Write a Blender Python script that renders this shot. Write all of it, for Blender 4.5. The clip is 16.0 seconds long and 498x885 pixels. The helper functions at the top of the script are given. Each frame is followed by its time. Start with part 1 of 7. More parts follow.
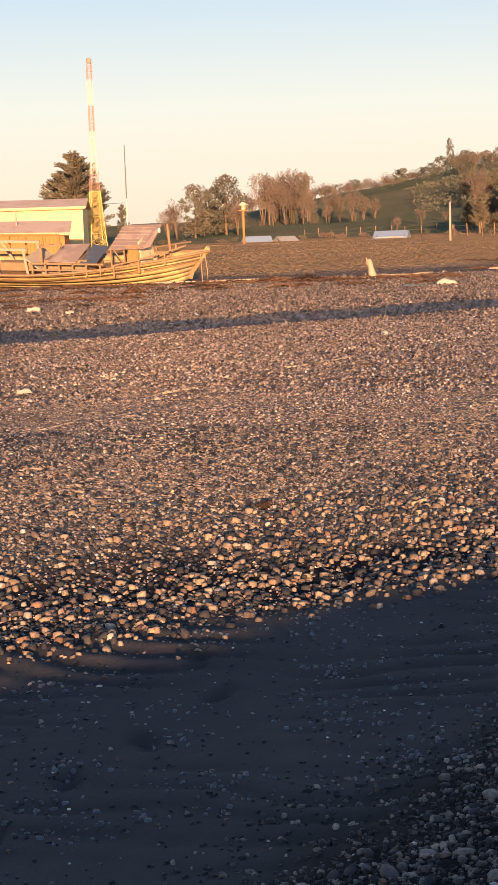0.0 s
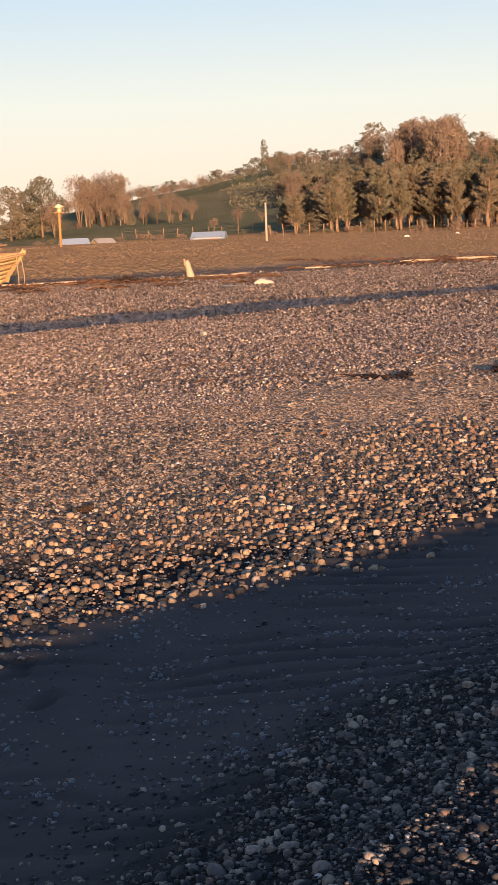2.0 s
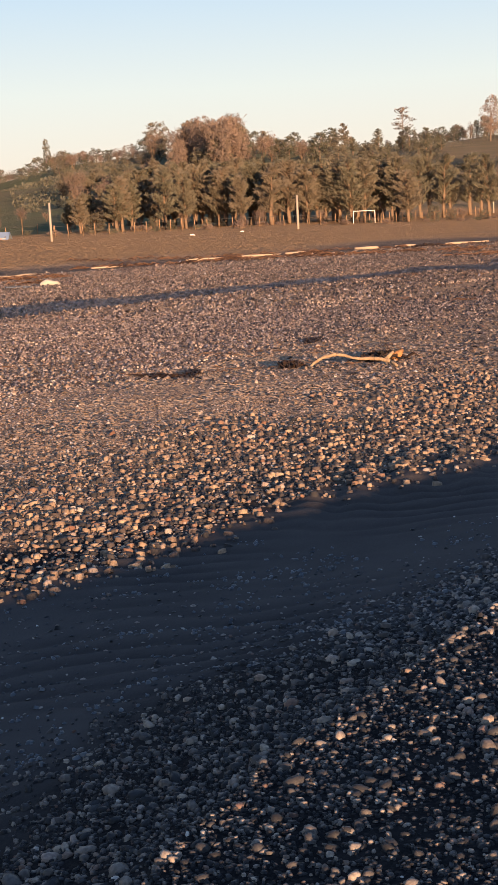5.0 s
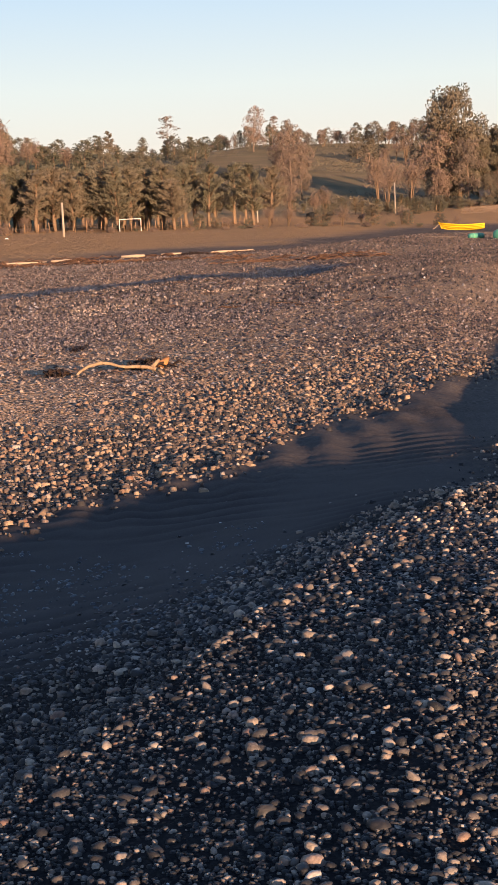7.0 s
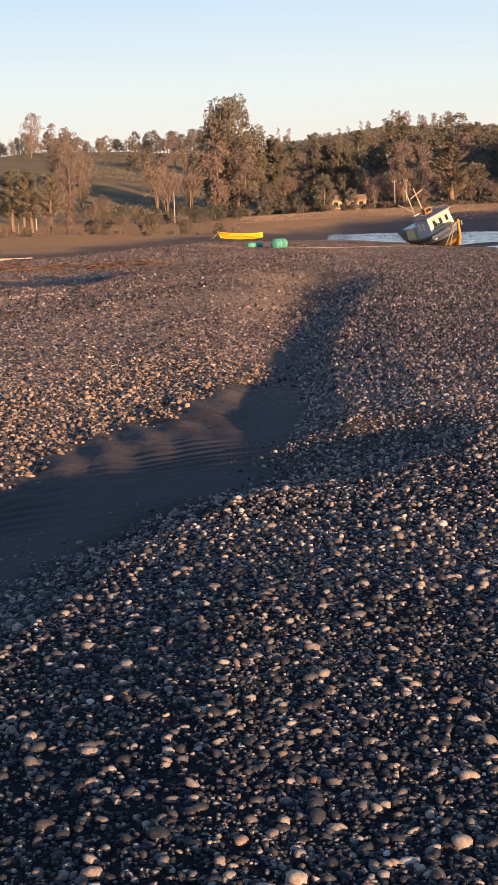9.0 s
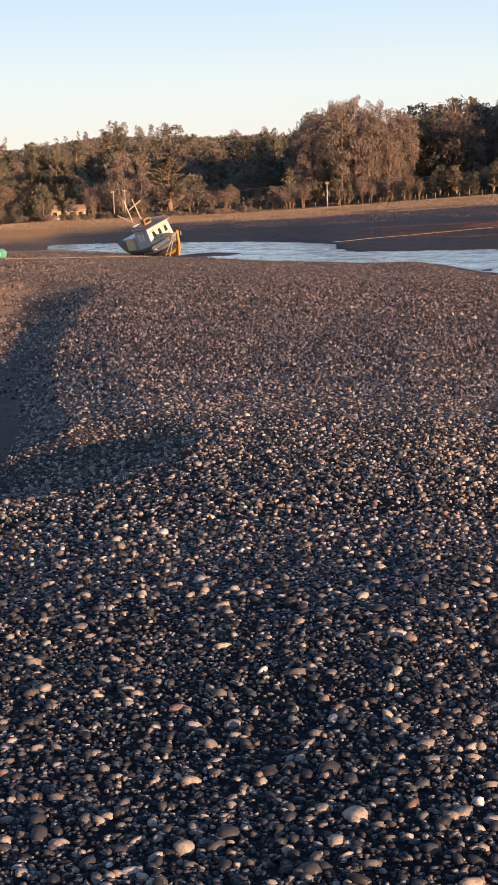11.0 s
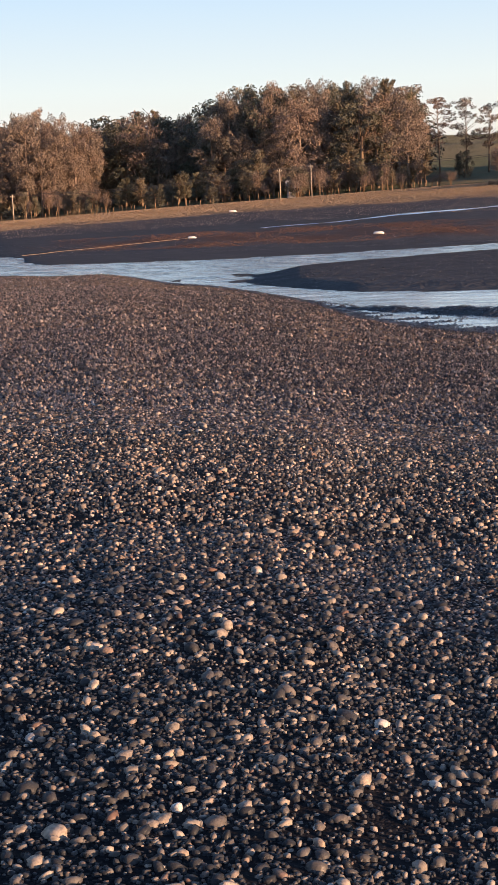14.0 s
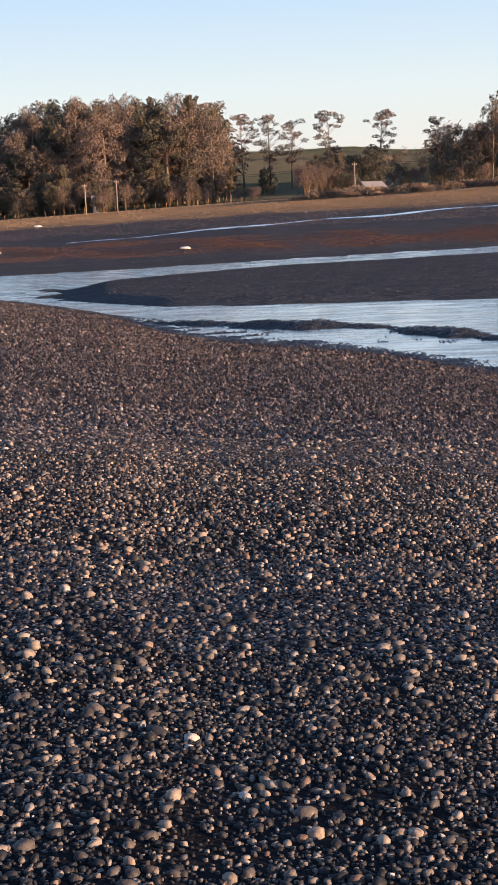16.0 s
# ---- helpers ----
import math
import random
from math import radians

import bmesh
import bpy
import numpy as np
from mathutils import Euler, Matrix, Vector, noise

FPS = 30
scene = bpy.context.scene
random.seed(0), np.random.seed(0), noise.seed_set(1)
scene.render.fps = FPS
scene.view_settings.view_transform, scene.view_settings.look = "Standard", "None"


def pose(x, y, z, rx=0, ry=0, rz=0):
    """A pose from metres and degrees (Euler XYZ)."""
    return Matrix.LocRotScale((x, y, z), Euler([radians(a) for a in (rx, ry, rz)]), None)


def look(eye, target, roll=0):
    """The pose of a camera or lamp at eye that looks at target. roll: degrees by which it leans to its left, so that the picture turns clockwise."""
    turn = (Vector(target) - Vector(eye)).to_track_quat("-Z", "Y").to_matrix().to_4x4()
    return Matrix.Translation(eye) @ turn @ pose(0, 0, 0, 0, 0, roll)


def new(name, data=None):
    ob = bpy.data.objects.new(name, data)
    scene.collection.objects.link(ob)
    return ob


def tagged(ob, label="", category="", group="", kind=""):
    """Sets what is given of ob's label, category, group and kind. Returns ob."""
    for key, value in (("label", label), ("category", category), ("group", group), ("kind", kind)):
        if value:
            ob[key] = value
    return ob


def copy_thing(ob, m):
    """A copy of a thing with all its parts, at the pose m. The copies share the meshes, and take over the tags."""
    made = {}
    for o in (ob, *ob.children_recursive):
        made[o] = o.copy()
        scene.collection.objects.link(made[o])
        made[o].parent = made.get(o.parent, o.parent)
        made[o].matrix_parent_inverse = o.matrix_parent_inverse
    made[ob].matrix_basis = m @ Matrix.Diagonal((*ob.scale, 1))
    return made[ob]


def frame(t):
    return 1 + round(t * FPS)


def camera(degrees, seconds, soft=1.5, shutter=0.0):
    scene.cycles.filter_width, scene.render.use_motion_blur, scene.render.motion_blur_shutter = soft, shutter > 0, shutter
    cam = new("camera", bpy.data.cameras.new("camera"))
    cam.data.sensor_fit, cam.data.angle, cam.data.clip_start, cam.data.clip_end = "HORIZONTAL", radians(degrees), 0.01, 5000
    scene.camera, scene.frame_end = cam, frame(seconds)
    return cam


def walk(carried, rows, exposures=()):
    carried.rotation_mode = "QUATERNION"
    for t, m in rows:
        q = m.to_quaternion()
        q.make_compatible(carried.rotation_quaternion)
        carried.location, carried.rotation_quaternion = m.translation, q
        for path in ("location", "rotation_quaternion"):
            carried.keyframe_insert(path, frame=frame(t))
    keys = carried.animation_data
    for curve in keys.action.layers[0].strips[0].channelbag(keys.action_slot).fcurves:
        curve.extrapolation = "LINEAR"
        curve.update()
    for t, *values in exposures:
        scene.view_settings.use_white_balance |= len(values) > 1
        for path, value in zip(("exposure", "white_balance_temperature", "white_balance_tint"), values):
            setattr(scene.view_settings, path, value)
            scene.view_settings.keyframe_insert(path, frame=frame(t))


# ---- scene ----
# ---- camera ----
cam = camera(20.01, 16.0, 1.15)
EYE, ARM = 1.5, 0.175
# seconds, heading to the right, pitch, roll (degrees)
TURNS = [
    (0, 0.013, -8.329, -1.876), (0.5, 1.889, -8.348, -2.089), (1, 4.093, -8.387, -2.114), (1.5, 5.771, -8.459, -2.254),
    (2, 7.248, -8.537, -2.396), (2.5, 8.452, -8.621, -2.655), (3, 9.689, -8.699, -2.795), (5.5, 17.872, -9.001, -2.908),
    (6, 20.463, -9.035, -2.756), (6.5, 23.289, -9.057, -2.638), (7, 25.155, -9.079, -2.554), (7.5, 27.552, -9.099, -2.404),
    (8, 29.914, -9.105, -2.248), (10.5, 41.795, -9.065, -1.961), (11, 45.280, -9.060, -1.852), (11.5, 47.811, -9.087, -1.908),
    (12, 49.318, -9.130, -2.069), (12.5, 50.787, -9.125, -2.341), (13, 52.976, -9.097, -2.436), (13.5, 55.176, -9.057, -2.469),
    (14, 57.672, -9.012, -2.444), (14.5, 59.998, -8.969, -2.389), (15, 61.681, -8.910, -2.441), (15.5, 63.455, -8.825, -2.438),
    (16, 65.443, -8.735, -2.438),
]


def heading_pose(az, pitch, roll):
    a, p = radians(az), radians(pitch)
    eye = Vector((ARM * math.sin(a), ARM * math.cos(a), EYE))
    return look(eye, eye + 5 * Vector((math.sin(a) * math.cos(p), math.cos(a) * math.cos(p), math.sin(p))), roll)


walk(cam, [(t, heading_pose(az, p, r)) for t, az, p, r in TURNS], [(0, 1.2, 6950, 13), (5, 1.14, 6450, 11), (10, 1.17, 6150, 11), (12.3, 1.26, 6300, 11), (16, 1.16, 6050, 11)])

# ---- light ----
SUN_AZ, SUN_EL = 177.0, 5.3
world = bpy.data.worlds.new("evening_sky")
scene.world = world
world.use_nodes = True
wn = world.node_tree
sky = wn.nodes.new("ShaderNodeTexSky")
sky.sky_type = "NISHITA"
sky.sun_disc = False
sky.sun_elevation = radians(SUN_EL)
sky.sun_rotation = radians(SUN_AZ)
sky.air_density, sky.dust_density, sky.ozone_density = 1.0, 1.0, 1.0
# clear evening sky: the scattered light, warmed towards the horizon and pale blue above it
geo = wn.nodes.new("ShaderNodeTexCoord")
sep = wn.nodes.new("ShaderNodeSeparateXYZ")
wn.links.new(geo.outputs["Generated"], sep.inputs[0])
tone = wn.nodes.new("ShaderNodeValToRGB")
for _ in range(4):
    tone.color_ramp.elements.new(0.5)
for el, (p, c) in zip(tone.color_ramp.elements, [(0.0, (0.98, 0.81, 0.65)), (0.04, (0.96, 0.865, 0.74)), (0.09, (0.86, 0.90, 0.85)), (0.17, (0.56, 0.75, 0.93)), (0.45, (0.26, 0.41, 0.70)), (1.0, (0.13, 0.25, 0.54))]):
    el.position, el.color = p, (*c, 1)
wn.links.new(sep.outputs["Z"], tone.inputs[0])
lift = wn.nodes.new("ShaderNodeVectorMath")
lift.operation = "SCALE"
lift.inputs["Scale"].default_value = 6.6
wn.links.new(tone.outputs[0], lift.inputs[0])
blend = wn.nodes.new("ShaderNodeMix")
blend.data_type = "RGBA"
blend.inputs[0].default_value = 0.9
wn.links.new(sky.outputs[0], blend.inputs[6])
wn.links.new(lift.outputs[0], blend.inputs[7])
wn.links.new(blend.outputs[2], wn.nodes["Background"].inputs[0])
wn.nodes["Background"].inputs[1].default_value = 0.072
sun_data = bpy.data.lights.new("sun", "SUN")
sun_data.energy, sun_data.angle, sun_data.color = 6.0, radians(0.9), (1.0, 0.60, 0.34)
sun = new("sun", sun_data)
sun.matrix_world = look((0, 0, 0), (-math.sin(radians(SUN_AZ)), -math.cos(radians(SUN_AZ)), -math.tan(radians(SUN_EL))))
sun.location = (0, -40, 60)


# ---- materials ----
class Mat:
    """A small wrapper to write node materials in few lines."""

    def __init__(self, name, rough=0.8, metal=0.0, spec=0.3):
        self.m = bpy.data.materials.new(name)
        self.m.use_nodes = True
        self.m.cycles.use_bump_map_correction = False
        self.t = self.m.node_tree
        self.b = self.t.nodes["Principled BSDF"]
        self.b.inputs["Roughness"].default_value = rough
        self.b.inputs["Metallic"].default_value = metal
        self.b.inputs["Specular IOR Level"].default_value = spec
        self.pos = self.t.nodes.new("ShaderNodeNewGeometry").outputs["Position"]
        self.obj = self.t.nodes.new("ShaderNodeTexCoord").outputs["Object"]

    def link(self, a, b):
        self.t.links.new(a, b)

    def noise(self, scale, detail=4.0, co=None, stretch=None, rough=0.6):
        n = self.t.nodes.new("ShaderNodeTexNoise")
        n.inputs["Scale"].default_value, n.inputs["Detail"].default_value = scale, detail
        n.inputs["Roughness"].default_value = rough
        self.link(self.mapped(co, stretch), n.inputs["Vector"])
        return n.outputs["Fac"]

    def mapped(self, co=None, stretch=None):
        co = self.obj if co is None else co
        if not stretch:
            return co
        mp = self.t.nodes.new("ShaderNodeMapping")
        mp.inputs["Scale"].default_value = stretch
        self.link(co, mp.inputs["Vector"])
        return mp.outputs[0]

    def voronoi(self, scale, feature="F1", co=None, stretch=None):
        n = self.t.nodes.new("ShaderNodeTexVoronoi")
        n.feature = feature
        n.inputs["Scale"].default_value = scale
        self.link(self.mapped(co, stretch), n.inputs["Vector"])
        return n

    def ramp(self, fac, stops, ease="LINEAR"):
        r = self.t.nodes.new("ShaderNodeValToRGB")
        r.color_ramp.interpolation = ease
        while len(r.color_ramp.elements) < len(stops):
            r.color_ramp.elements.new(0.5)
        for e, (p, c) in zip(r.color_ramp.elements, stops):
            e.position = p
            e.color = (*c, 1) if not isinstance(c, (int, float)) else (c, c, c, 1)
        self.link(fac, r.inputs[0])
        return r.outputs[0]

    def mix(self, fac, a, b, blend="MIX"):
        n = self.t.nodes.new("ShaderNodeMix")
        n.data_type, n.blend_type = "RGBA", blend
        for v, i in ((fac, 0), (a, 6), (b, 7)):
            if isinstance(v, (int, float)):
                n.inputs[i].default_value = v if i == 0 else (v, v, v, 1)
            elif isinstance(v, tuple):
                n.inputs[i].default_value = (*v, 1)
            else:
                self.link(v, n.inputs[i])
        return n.outputs[2]

    def math(self, op, a, b=0.0):
        n = self.t.nodes.new("ShaderNodeMath")
        n.operation = op
        for v, i in ((a, 0), (b, 1)):
            if isinstance(v, (int, float)):
                n.inputs[i].default_value = v
            else:
                self.link(v, n.inputs[i])
        return n.outputs[0]

    def attr(self, name):
        n = self.t.nodes.new("ShaderNodeAttribute")
        n.attribute_name = name
        return n.outputs["Fac"]

    def island(self):
        return self.t.nodes.new("ShaderNodeNewGeometry").outputs["Random Per Island"]

    def rand(self):
        return self.t.nodes.new("ShaderNodeObjectInfo").outputs["Random"]

    def color(self, c):
        if isinstance(c, tuple):
            self.b.inputs["Base Color"].default_value = (*c, 1)
        else:
            self.link(c, self.b.inputs["Base Color"])
        return self

    def bump(self, h, dist=0.02, strength=1.0):
        n = self.t.nodes.new("ShaderNodeBump")
        n.inputs["Distance"].default_value, n.inputs["Strength"].default_value = dist, strength
        self.link(h, n.inputs["Height"])
        self.link(n.outputs[0], self.b.inputs["Normal"])
        return self


def painted(name, col, worn, scale=3.0, rough=0.55, amount=0.6, bump=0.004):
    """Weathered paint: a coat with patches worn to the ground below it."""
    m = Mat(name, rough)
    n = m.noise(scale, 6)
    fine = m.noise(scale * 9, 3)
    coat = m.mix(fine, tuple(c * 0.75 for c in col), tuple(min(1, c * 1.12) for c in col))
    m.color(m.mix(m.ramp(n, [(amount, 0.0), (min(1, amount + 0.12), 1.0)]), coat, worn))
    m.bump(fine, bump)
    return m.m


def foliage_mat(name, dark, light, dry=None):
    m = Mat(name, 0.7, spec=0.2)
    c = m.mix(m.island(), dark, light)
    if dry:
        c = m.mix(m.ramp(m.rand(), [(0.3, 0.0), (1.0, 0.6)]), c, dry)
    m.color(c)
    m.b.inputs["Transmission Weight"].default_value = 0.0
    return m.m


def bark_mat(name, a, b):
    m = Mat(name, 0.9, spec=0.1)
    n = m.noise(3, 5, stretch=(6, 6, 1))
    return m.color(m.mix(n, a, b)).bump(n, 0.03).m


def ground_mat():
    m = Mat("shore_ground", 0.95, spec=0.03)
    gravel, grass, mud, weed = m.attr("gravel"), m.attr("grass"), m.attr("mud"), m.attr("weed")
    # black sand
    sn = m.noise(1.3, 6)
    sf = m.noise(60, 4)
    sand = m.mix(sn, (0.07, 0.065, 0.064), (0.112, 0.101, 0.096))
    # the sand of the upper shore is dry and brown
    sand = m.mix(m.attr("dry"), sand, m.mix(m.noise(0.8, 6), (0.12, 0.08, 0.057), (0.23, 0.155, 0.108)))
    sand = m.mix(m.ramp(m.noise(210, 2), [(0.35, 0.0), (0.65, 0.6)]), sand, m.mix(0.55, sand, (0.02, 0.02, 0.022)))
    # shade in the hollows of ripples and footprints, put into the sand's colour
    sand = m.mix(m.math("MULTIPLY", m.attr("ripple_shade"), 0.75), sand, (0.018, 0.017, 0.018))
    sand = m.mix(m.ramp(sf, [(0.62, 0.0), (0.75, 0.35)]), sand, (0.07, 0.06, 0.055))
    # fine dark shingle lying on the sand
    vf = m.voronoi(105)
    rf = m.t.nodes.new("ShaderNodeSeparateColor")
    m.link(vf.outputs["Color"], rf.inputs[0])
    shingle = m.ramp(rf.outputs[0], [(0.0, (0.007, 0.007, 0.008)), (0.6, (0.012, 0.012, 0.014)), (0.9, (0.022, 0.02, 0.02)), (1.0, (0.045, 0.038, 0.034))])
    # shade between the loose stones, put into the sand's colour as near black
    gap_shade = m.math("MULTIPLY", gravel, m.math("SUBTRACT", 1.0, m.attr("dry")))
    sand = m.mix(m.math("MULTIPLY", gap_shade, 0.9), sand, m.mix(0.88, sand, (0.009, 0.009, 0.010)))
    sand_mask = m.math("MULTIPLY", gap_shade, m.ramp(m.noise(3.5, 4), [(0.3, 0.35), (0.55, 1.0)]))
    sand = m.mix(sand_mask, sand, shingle)
    fine_h = m.math("MULTIPLY", m.math("SUBTRACT", 1.0, vf.outputs["Distance"]), m.math("MULTIPLY", sand_mask, 0.16))
    # gravel of two sizes
    va, vb = m.voronoi(34), m.voronoi(80)
    stones = [(0.0, (0.05, 0.038, 0.031)), (0.3, (0.15, 0.108, 0.08)), (0.55, (0.32, 0.228, 0.156)), (0.8, (0.43, 0.312, 0.21)), (1.0, (0.54, 0.44, 0.33))]
    ra = m.t.nodes.new("ShaderNodeSeparateColor")
    m.link(va.outputs["Color"], ra.inputs[0])
    rb = m.t.nodes.new("ShaderNodeSeparateColor")
    m.link(vb.outputs["Color"], rb.inputs[0])
    pick = m.ramp(m.noise(0.9, 4), [(0.4, 0.0), (0.6, 1.0)])
    stone = m.mix(pick, m.ramp(ra.outputs[0], stones), m.ramp(rb.outputs[0], stones))
    hum = m.math("SUBTRACT", 1.0, va.outputs["Distance"])
    hum2 = m.math("SUBTRACT", 1.0, vb.outputs["Distance"])
    humps = m.mix(pick, hum, m.math("MULTIPLY", hum2, 0.5))
    patch = m.noise(0.35, 5)
    stone = m.mix(m.math("MULTIPLY", m.attr("bar"), 0.2), stone, m.mix(0.62, stone, (0.05, 0.047, 0.046)))
    stone = m.mix(m.math("MULTIPLY", m.attr("dull"), 0.5), stone, m.mix(0.5, stone, (0.05, 0.04, 0.035)))
    sand = m.mix(m.math("MULTIPLY", m.attr("dull"), 0.55), sand, m.mix(0.55, sand, (0.03, 0.024, 0.022)))
    gmask = m.math("MULTIPLY", m.math("MULTIPLY", gravel, m.attr("open")), m.ramp(patch, [(0.25, 0.45), (0.5, 1.0)]))
    c = m.mix(gmask, sand, stone)
    # mud (also the undercut's shade on the left bank), sea weed, dry grass
    mud_c = m.mix(m.noise(0.5, 6), (0.032, 0.034, 0.038), (0.10, 0.095, 0.092))
    # wet stones are darker, with the blue of reflected sky put into the colour
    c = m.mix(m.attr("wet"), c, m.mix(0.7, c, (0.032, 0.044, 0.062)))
    c = m.mix(mud, c, mud_c)
    m.link(m.math("SUBTRACT", 0.95, m.math("MULTIPLY", m.attr("wet"), 0.62)), m.b.inputs["Roughness"])
    m.link(m.math("ADD", 0.03, m.math("MULTIPLY", m.attr("wet"), 0.6)), m.b.inputs["Specular IOR Level"])
    weed_c = m.mix(m.noise(1.2, 6), (0.045, 0.029, 0.025), (0.14, 0.083, 0.06))
    c = m.mix(weed, c, weed_c)
    gr = m.mix(m.noise(0.35, 6, stretch=(1, 1, 1)), (0.34, 0.215, 0.11), (0.22, 0.14, 0.075))
    field = m.mix(m.ramp(m.noise(0.018, 5), [(0.35, 0.0), (0.65, 1.0)]), (0.088, 0.10, 0.056), (0.15, 0.13, 0.08))
    field = m.mix(m.ramp(m.noise(0.06, 6, stretch=(1, 2.5, 1)), [(0.54, 0.0), (0.68, 0.7)]), field, (0.06, 0.056, 0.038))
    tan = m.mix(m.noise(0.05, 5, stretch=(1, 3, 1)), (0.10, 0.088, 0.052), (0.27, 0.20, 0.125))
    field = m.mix(m.math("MULTIPLY", m.attr("pasture"), 0.8), field, tan)
    gr = m.mix(m.attr("field"), gr, field)
    c = m.mix(grass, c, gr)
    m.color(c)
    h = m.math("ADD", m.math("MULTIPLY", humps, m.math("MULTIPLY", gmask, 1.0)), m.math("ADD", fine_h, m.math("MULTIPLY", sf, 0.15)))
    h = m.math("ADD", h, m.math("MULTIPLY", m.noise(2.0, 6), m.math("SUBTRACT", 0.6, m.math("MULTIPLY", gap_shade, 0.5))))
    m.bump(h, 0.012, 1.0)
    # the faces of grains and blades too small to build: each tilted its own way
    vg = m.voronoi(9)
    tilt = m.mix(m.math("MAXIMUM", grass, mud), m.mix(pick, va.outputs["Color"], vb.outputs["Color"]), vg.outputs["Color"])
    amount = m.math("MAXIMUM", m.math("MULTIPLY", gmask, 2.1), m.math("MAXIMUM", m.math("MULTIPLY", grass, 1.3), m.math("MULTIPLY", mud, 0.35)))
    off = m.t.nodes.new("ShaderNodeVectorMath")
    off.operation = "SUBTRACT"
    m.link(tilt, off.inputs[0])
    off.inputs[1].default_value = (0.5, 0.5, 0.5)
    grow = m.t.nodes.new("ShaderNodeVectorMath")
    grow.operation = "SCALE"
    m.link(off.outputs[0], grow.inputs[0])
    m.link(amount, grow.inputs["Scale"])
    add = m.t.nodes.new("ShaderNodeVectorMath")
    add.operation = "ADD"
    m.link(grow.outputs[0], add.inputs[0])
    m.link(m.b.inputs["Normal"].links[0].from_socket, add.inputs[1])
    unit = m.t.nodes.new("ShaderNodeVectorMath")
    unit.operation = "NORMALIZE"
    m.link(add.outputs[0], unit.inputs[0])
    m.link(unit.outputs[0], m.b.inputs["Normal"])
    return m.m


# the upper shore's dry gravel is lightened to stand in for the low sun
STONE_TONES = {
    "beach_pebble": [(0.0, (0.016, 0.017, 0.02)), (0.36, (0.025, 0.027, 0.032)), (0.58, (0.05, 0.049, 0.052)), (0.76, (0.14, 0.125, 0.115)), (0.9, (0.35, 0.30, 0.25)), (0.955, (0.13, 0.075, 0.058)), (0.993, (0.30, 0.255, 0.21)), (1.0, (0.6, 0.57, 0.53))],
    "sunlit_dry_pebble": [(0.0, (0.05, 0.04, 0.034)), (0.2, (0.13, 0.096, 0.073)), (0.45, (0.32, 0.23, 0.16)), (0.7, (0.52, 0.375, 0.26)), (0.9, (0.70, 0.54, 0.395)), (0.96, (0.26, 0.14, 0.09)), (1.0, (0.72, 0.68, 0.62))],
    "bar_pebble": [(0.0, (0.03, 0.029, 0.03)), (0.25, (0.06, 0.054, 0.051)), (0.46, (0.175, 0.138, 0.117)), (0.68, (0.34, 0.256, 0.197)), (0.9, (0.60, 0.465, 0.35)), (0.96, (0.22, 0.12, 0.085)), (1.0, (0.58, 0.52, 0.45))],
    "beach_cobble": [(0.0, (0.016, 0.017, 0.02)), (0.3, (0.045, 0.045, 0.048)), (0.5, (0.12, 0.105, 0.095)), (0.7, (0.24, 0.20, 0.165)), (0.87, (0.38, 0.315, 0.245)), (0.95, (0.18, 0.105, 0.075)), (1.0, (0.5, 0.46, 0.41))],
    "bank_cobble": [(0.0, (0.022, 0.022, 0.024)), (0.26, (0.05, 0.045, 0.043)), (0.46, (0.13, 0.095, 0.075)), (0.68, (0.26, 0.185, 0.125)), (0.86, (0.42, 0.305, 0.20)), (0.95, (0.20, 0.10, 0.06)), (1.0, (0.48, 0.42, 0.35))],
}


def pebble_mat(kind, per_object=False):
    m = Mat(kind + ("_single" if per_object else ""), 0.5, spec=0.16)
    r = m.rand() if per_object else m.island()
    c = m.ramp(r, STONE_TONES[kind])
    n = m.noise(70, 5, co=m.pos)
    c = m.mix(m.ramp(n, [(0.38, 0.0), (0.66, 0.75)]), c, m.mix(0.65, c, (0.03, 0.03, 0.032)))
    # mineral specks
    c = m.mix(m.ramp(m.noise(420, 2, co=m.pos), [(0.62, 0.0), (0.74, 0.25)]), c, (0.2, 0.18, 0.165))
    m.color(c)
    m.link(m.ramp(n, [(0.35, 0.38), (0.65, 0.62)]), m.b.inputs["Roughness"])
    m.bump(m.noise(150, 3, co=m.pos), 0.0012)
    return m.m


def water_mat():
    m = Mat("channel_water", 0.18, spec=1.0)
    # reflections put into the colour: slack water pale, ruffled streaks along the current darker
    turn = m.t.nodes.new("ShaderNodeMapping")
    turn.inputs["Rotation"].default_value = (0, 0, radians(65))
    m.link(m.obj, turn.inputs["Vector"])
    run = m.noise(2.2, 5, co=turn.outputs[0], stretch=(0.12, 1.0, 1))
    m.color(m.mix(m.ramp(run, [(0.47, 0.0), (0.64, 1.0)]), (0.93, 0.925, 0.89), (0.30, 0.36, 0.43)))
    m.b.inputs["Metallic"].default_value = 0.85
    w = m.math("ADD", m.noise(1.6, 5, stretch=(1, 2.2, 1)), m.math("MULTIPLY", m.noise(7, 3), 0.25))
    gust = m.ramp(m.noise(0.16, 4, stretch=(0.6, 2.0, 1)), [(0.38, 0.35), (0.62, 1.8)])
    m.bump(m.math("MULTIPLY", w, gust), 0.02, 0.6)
    return m.m


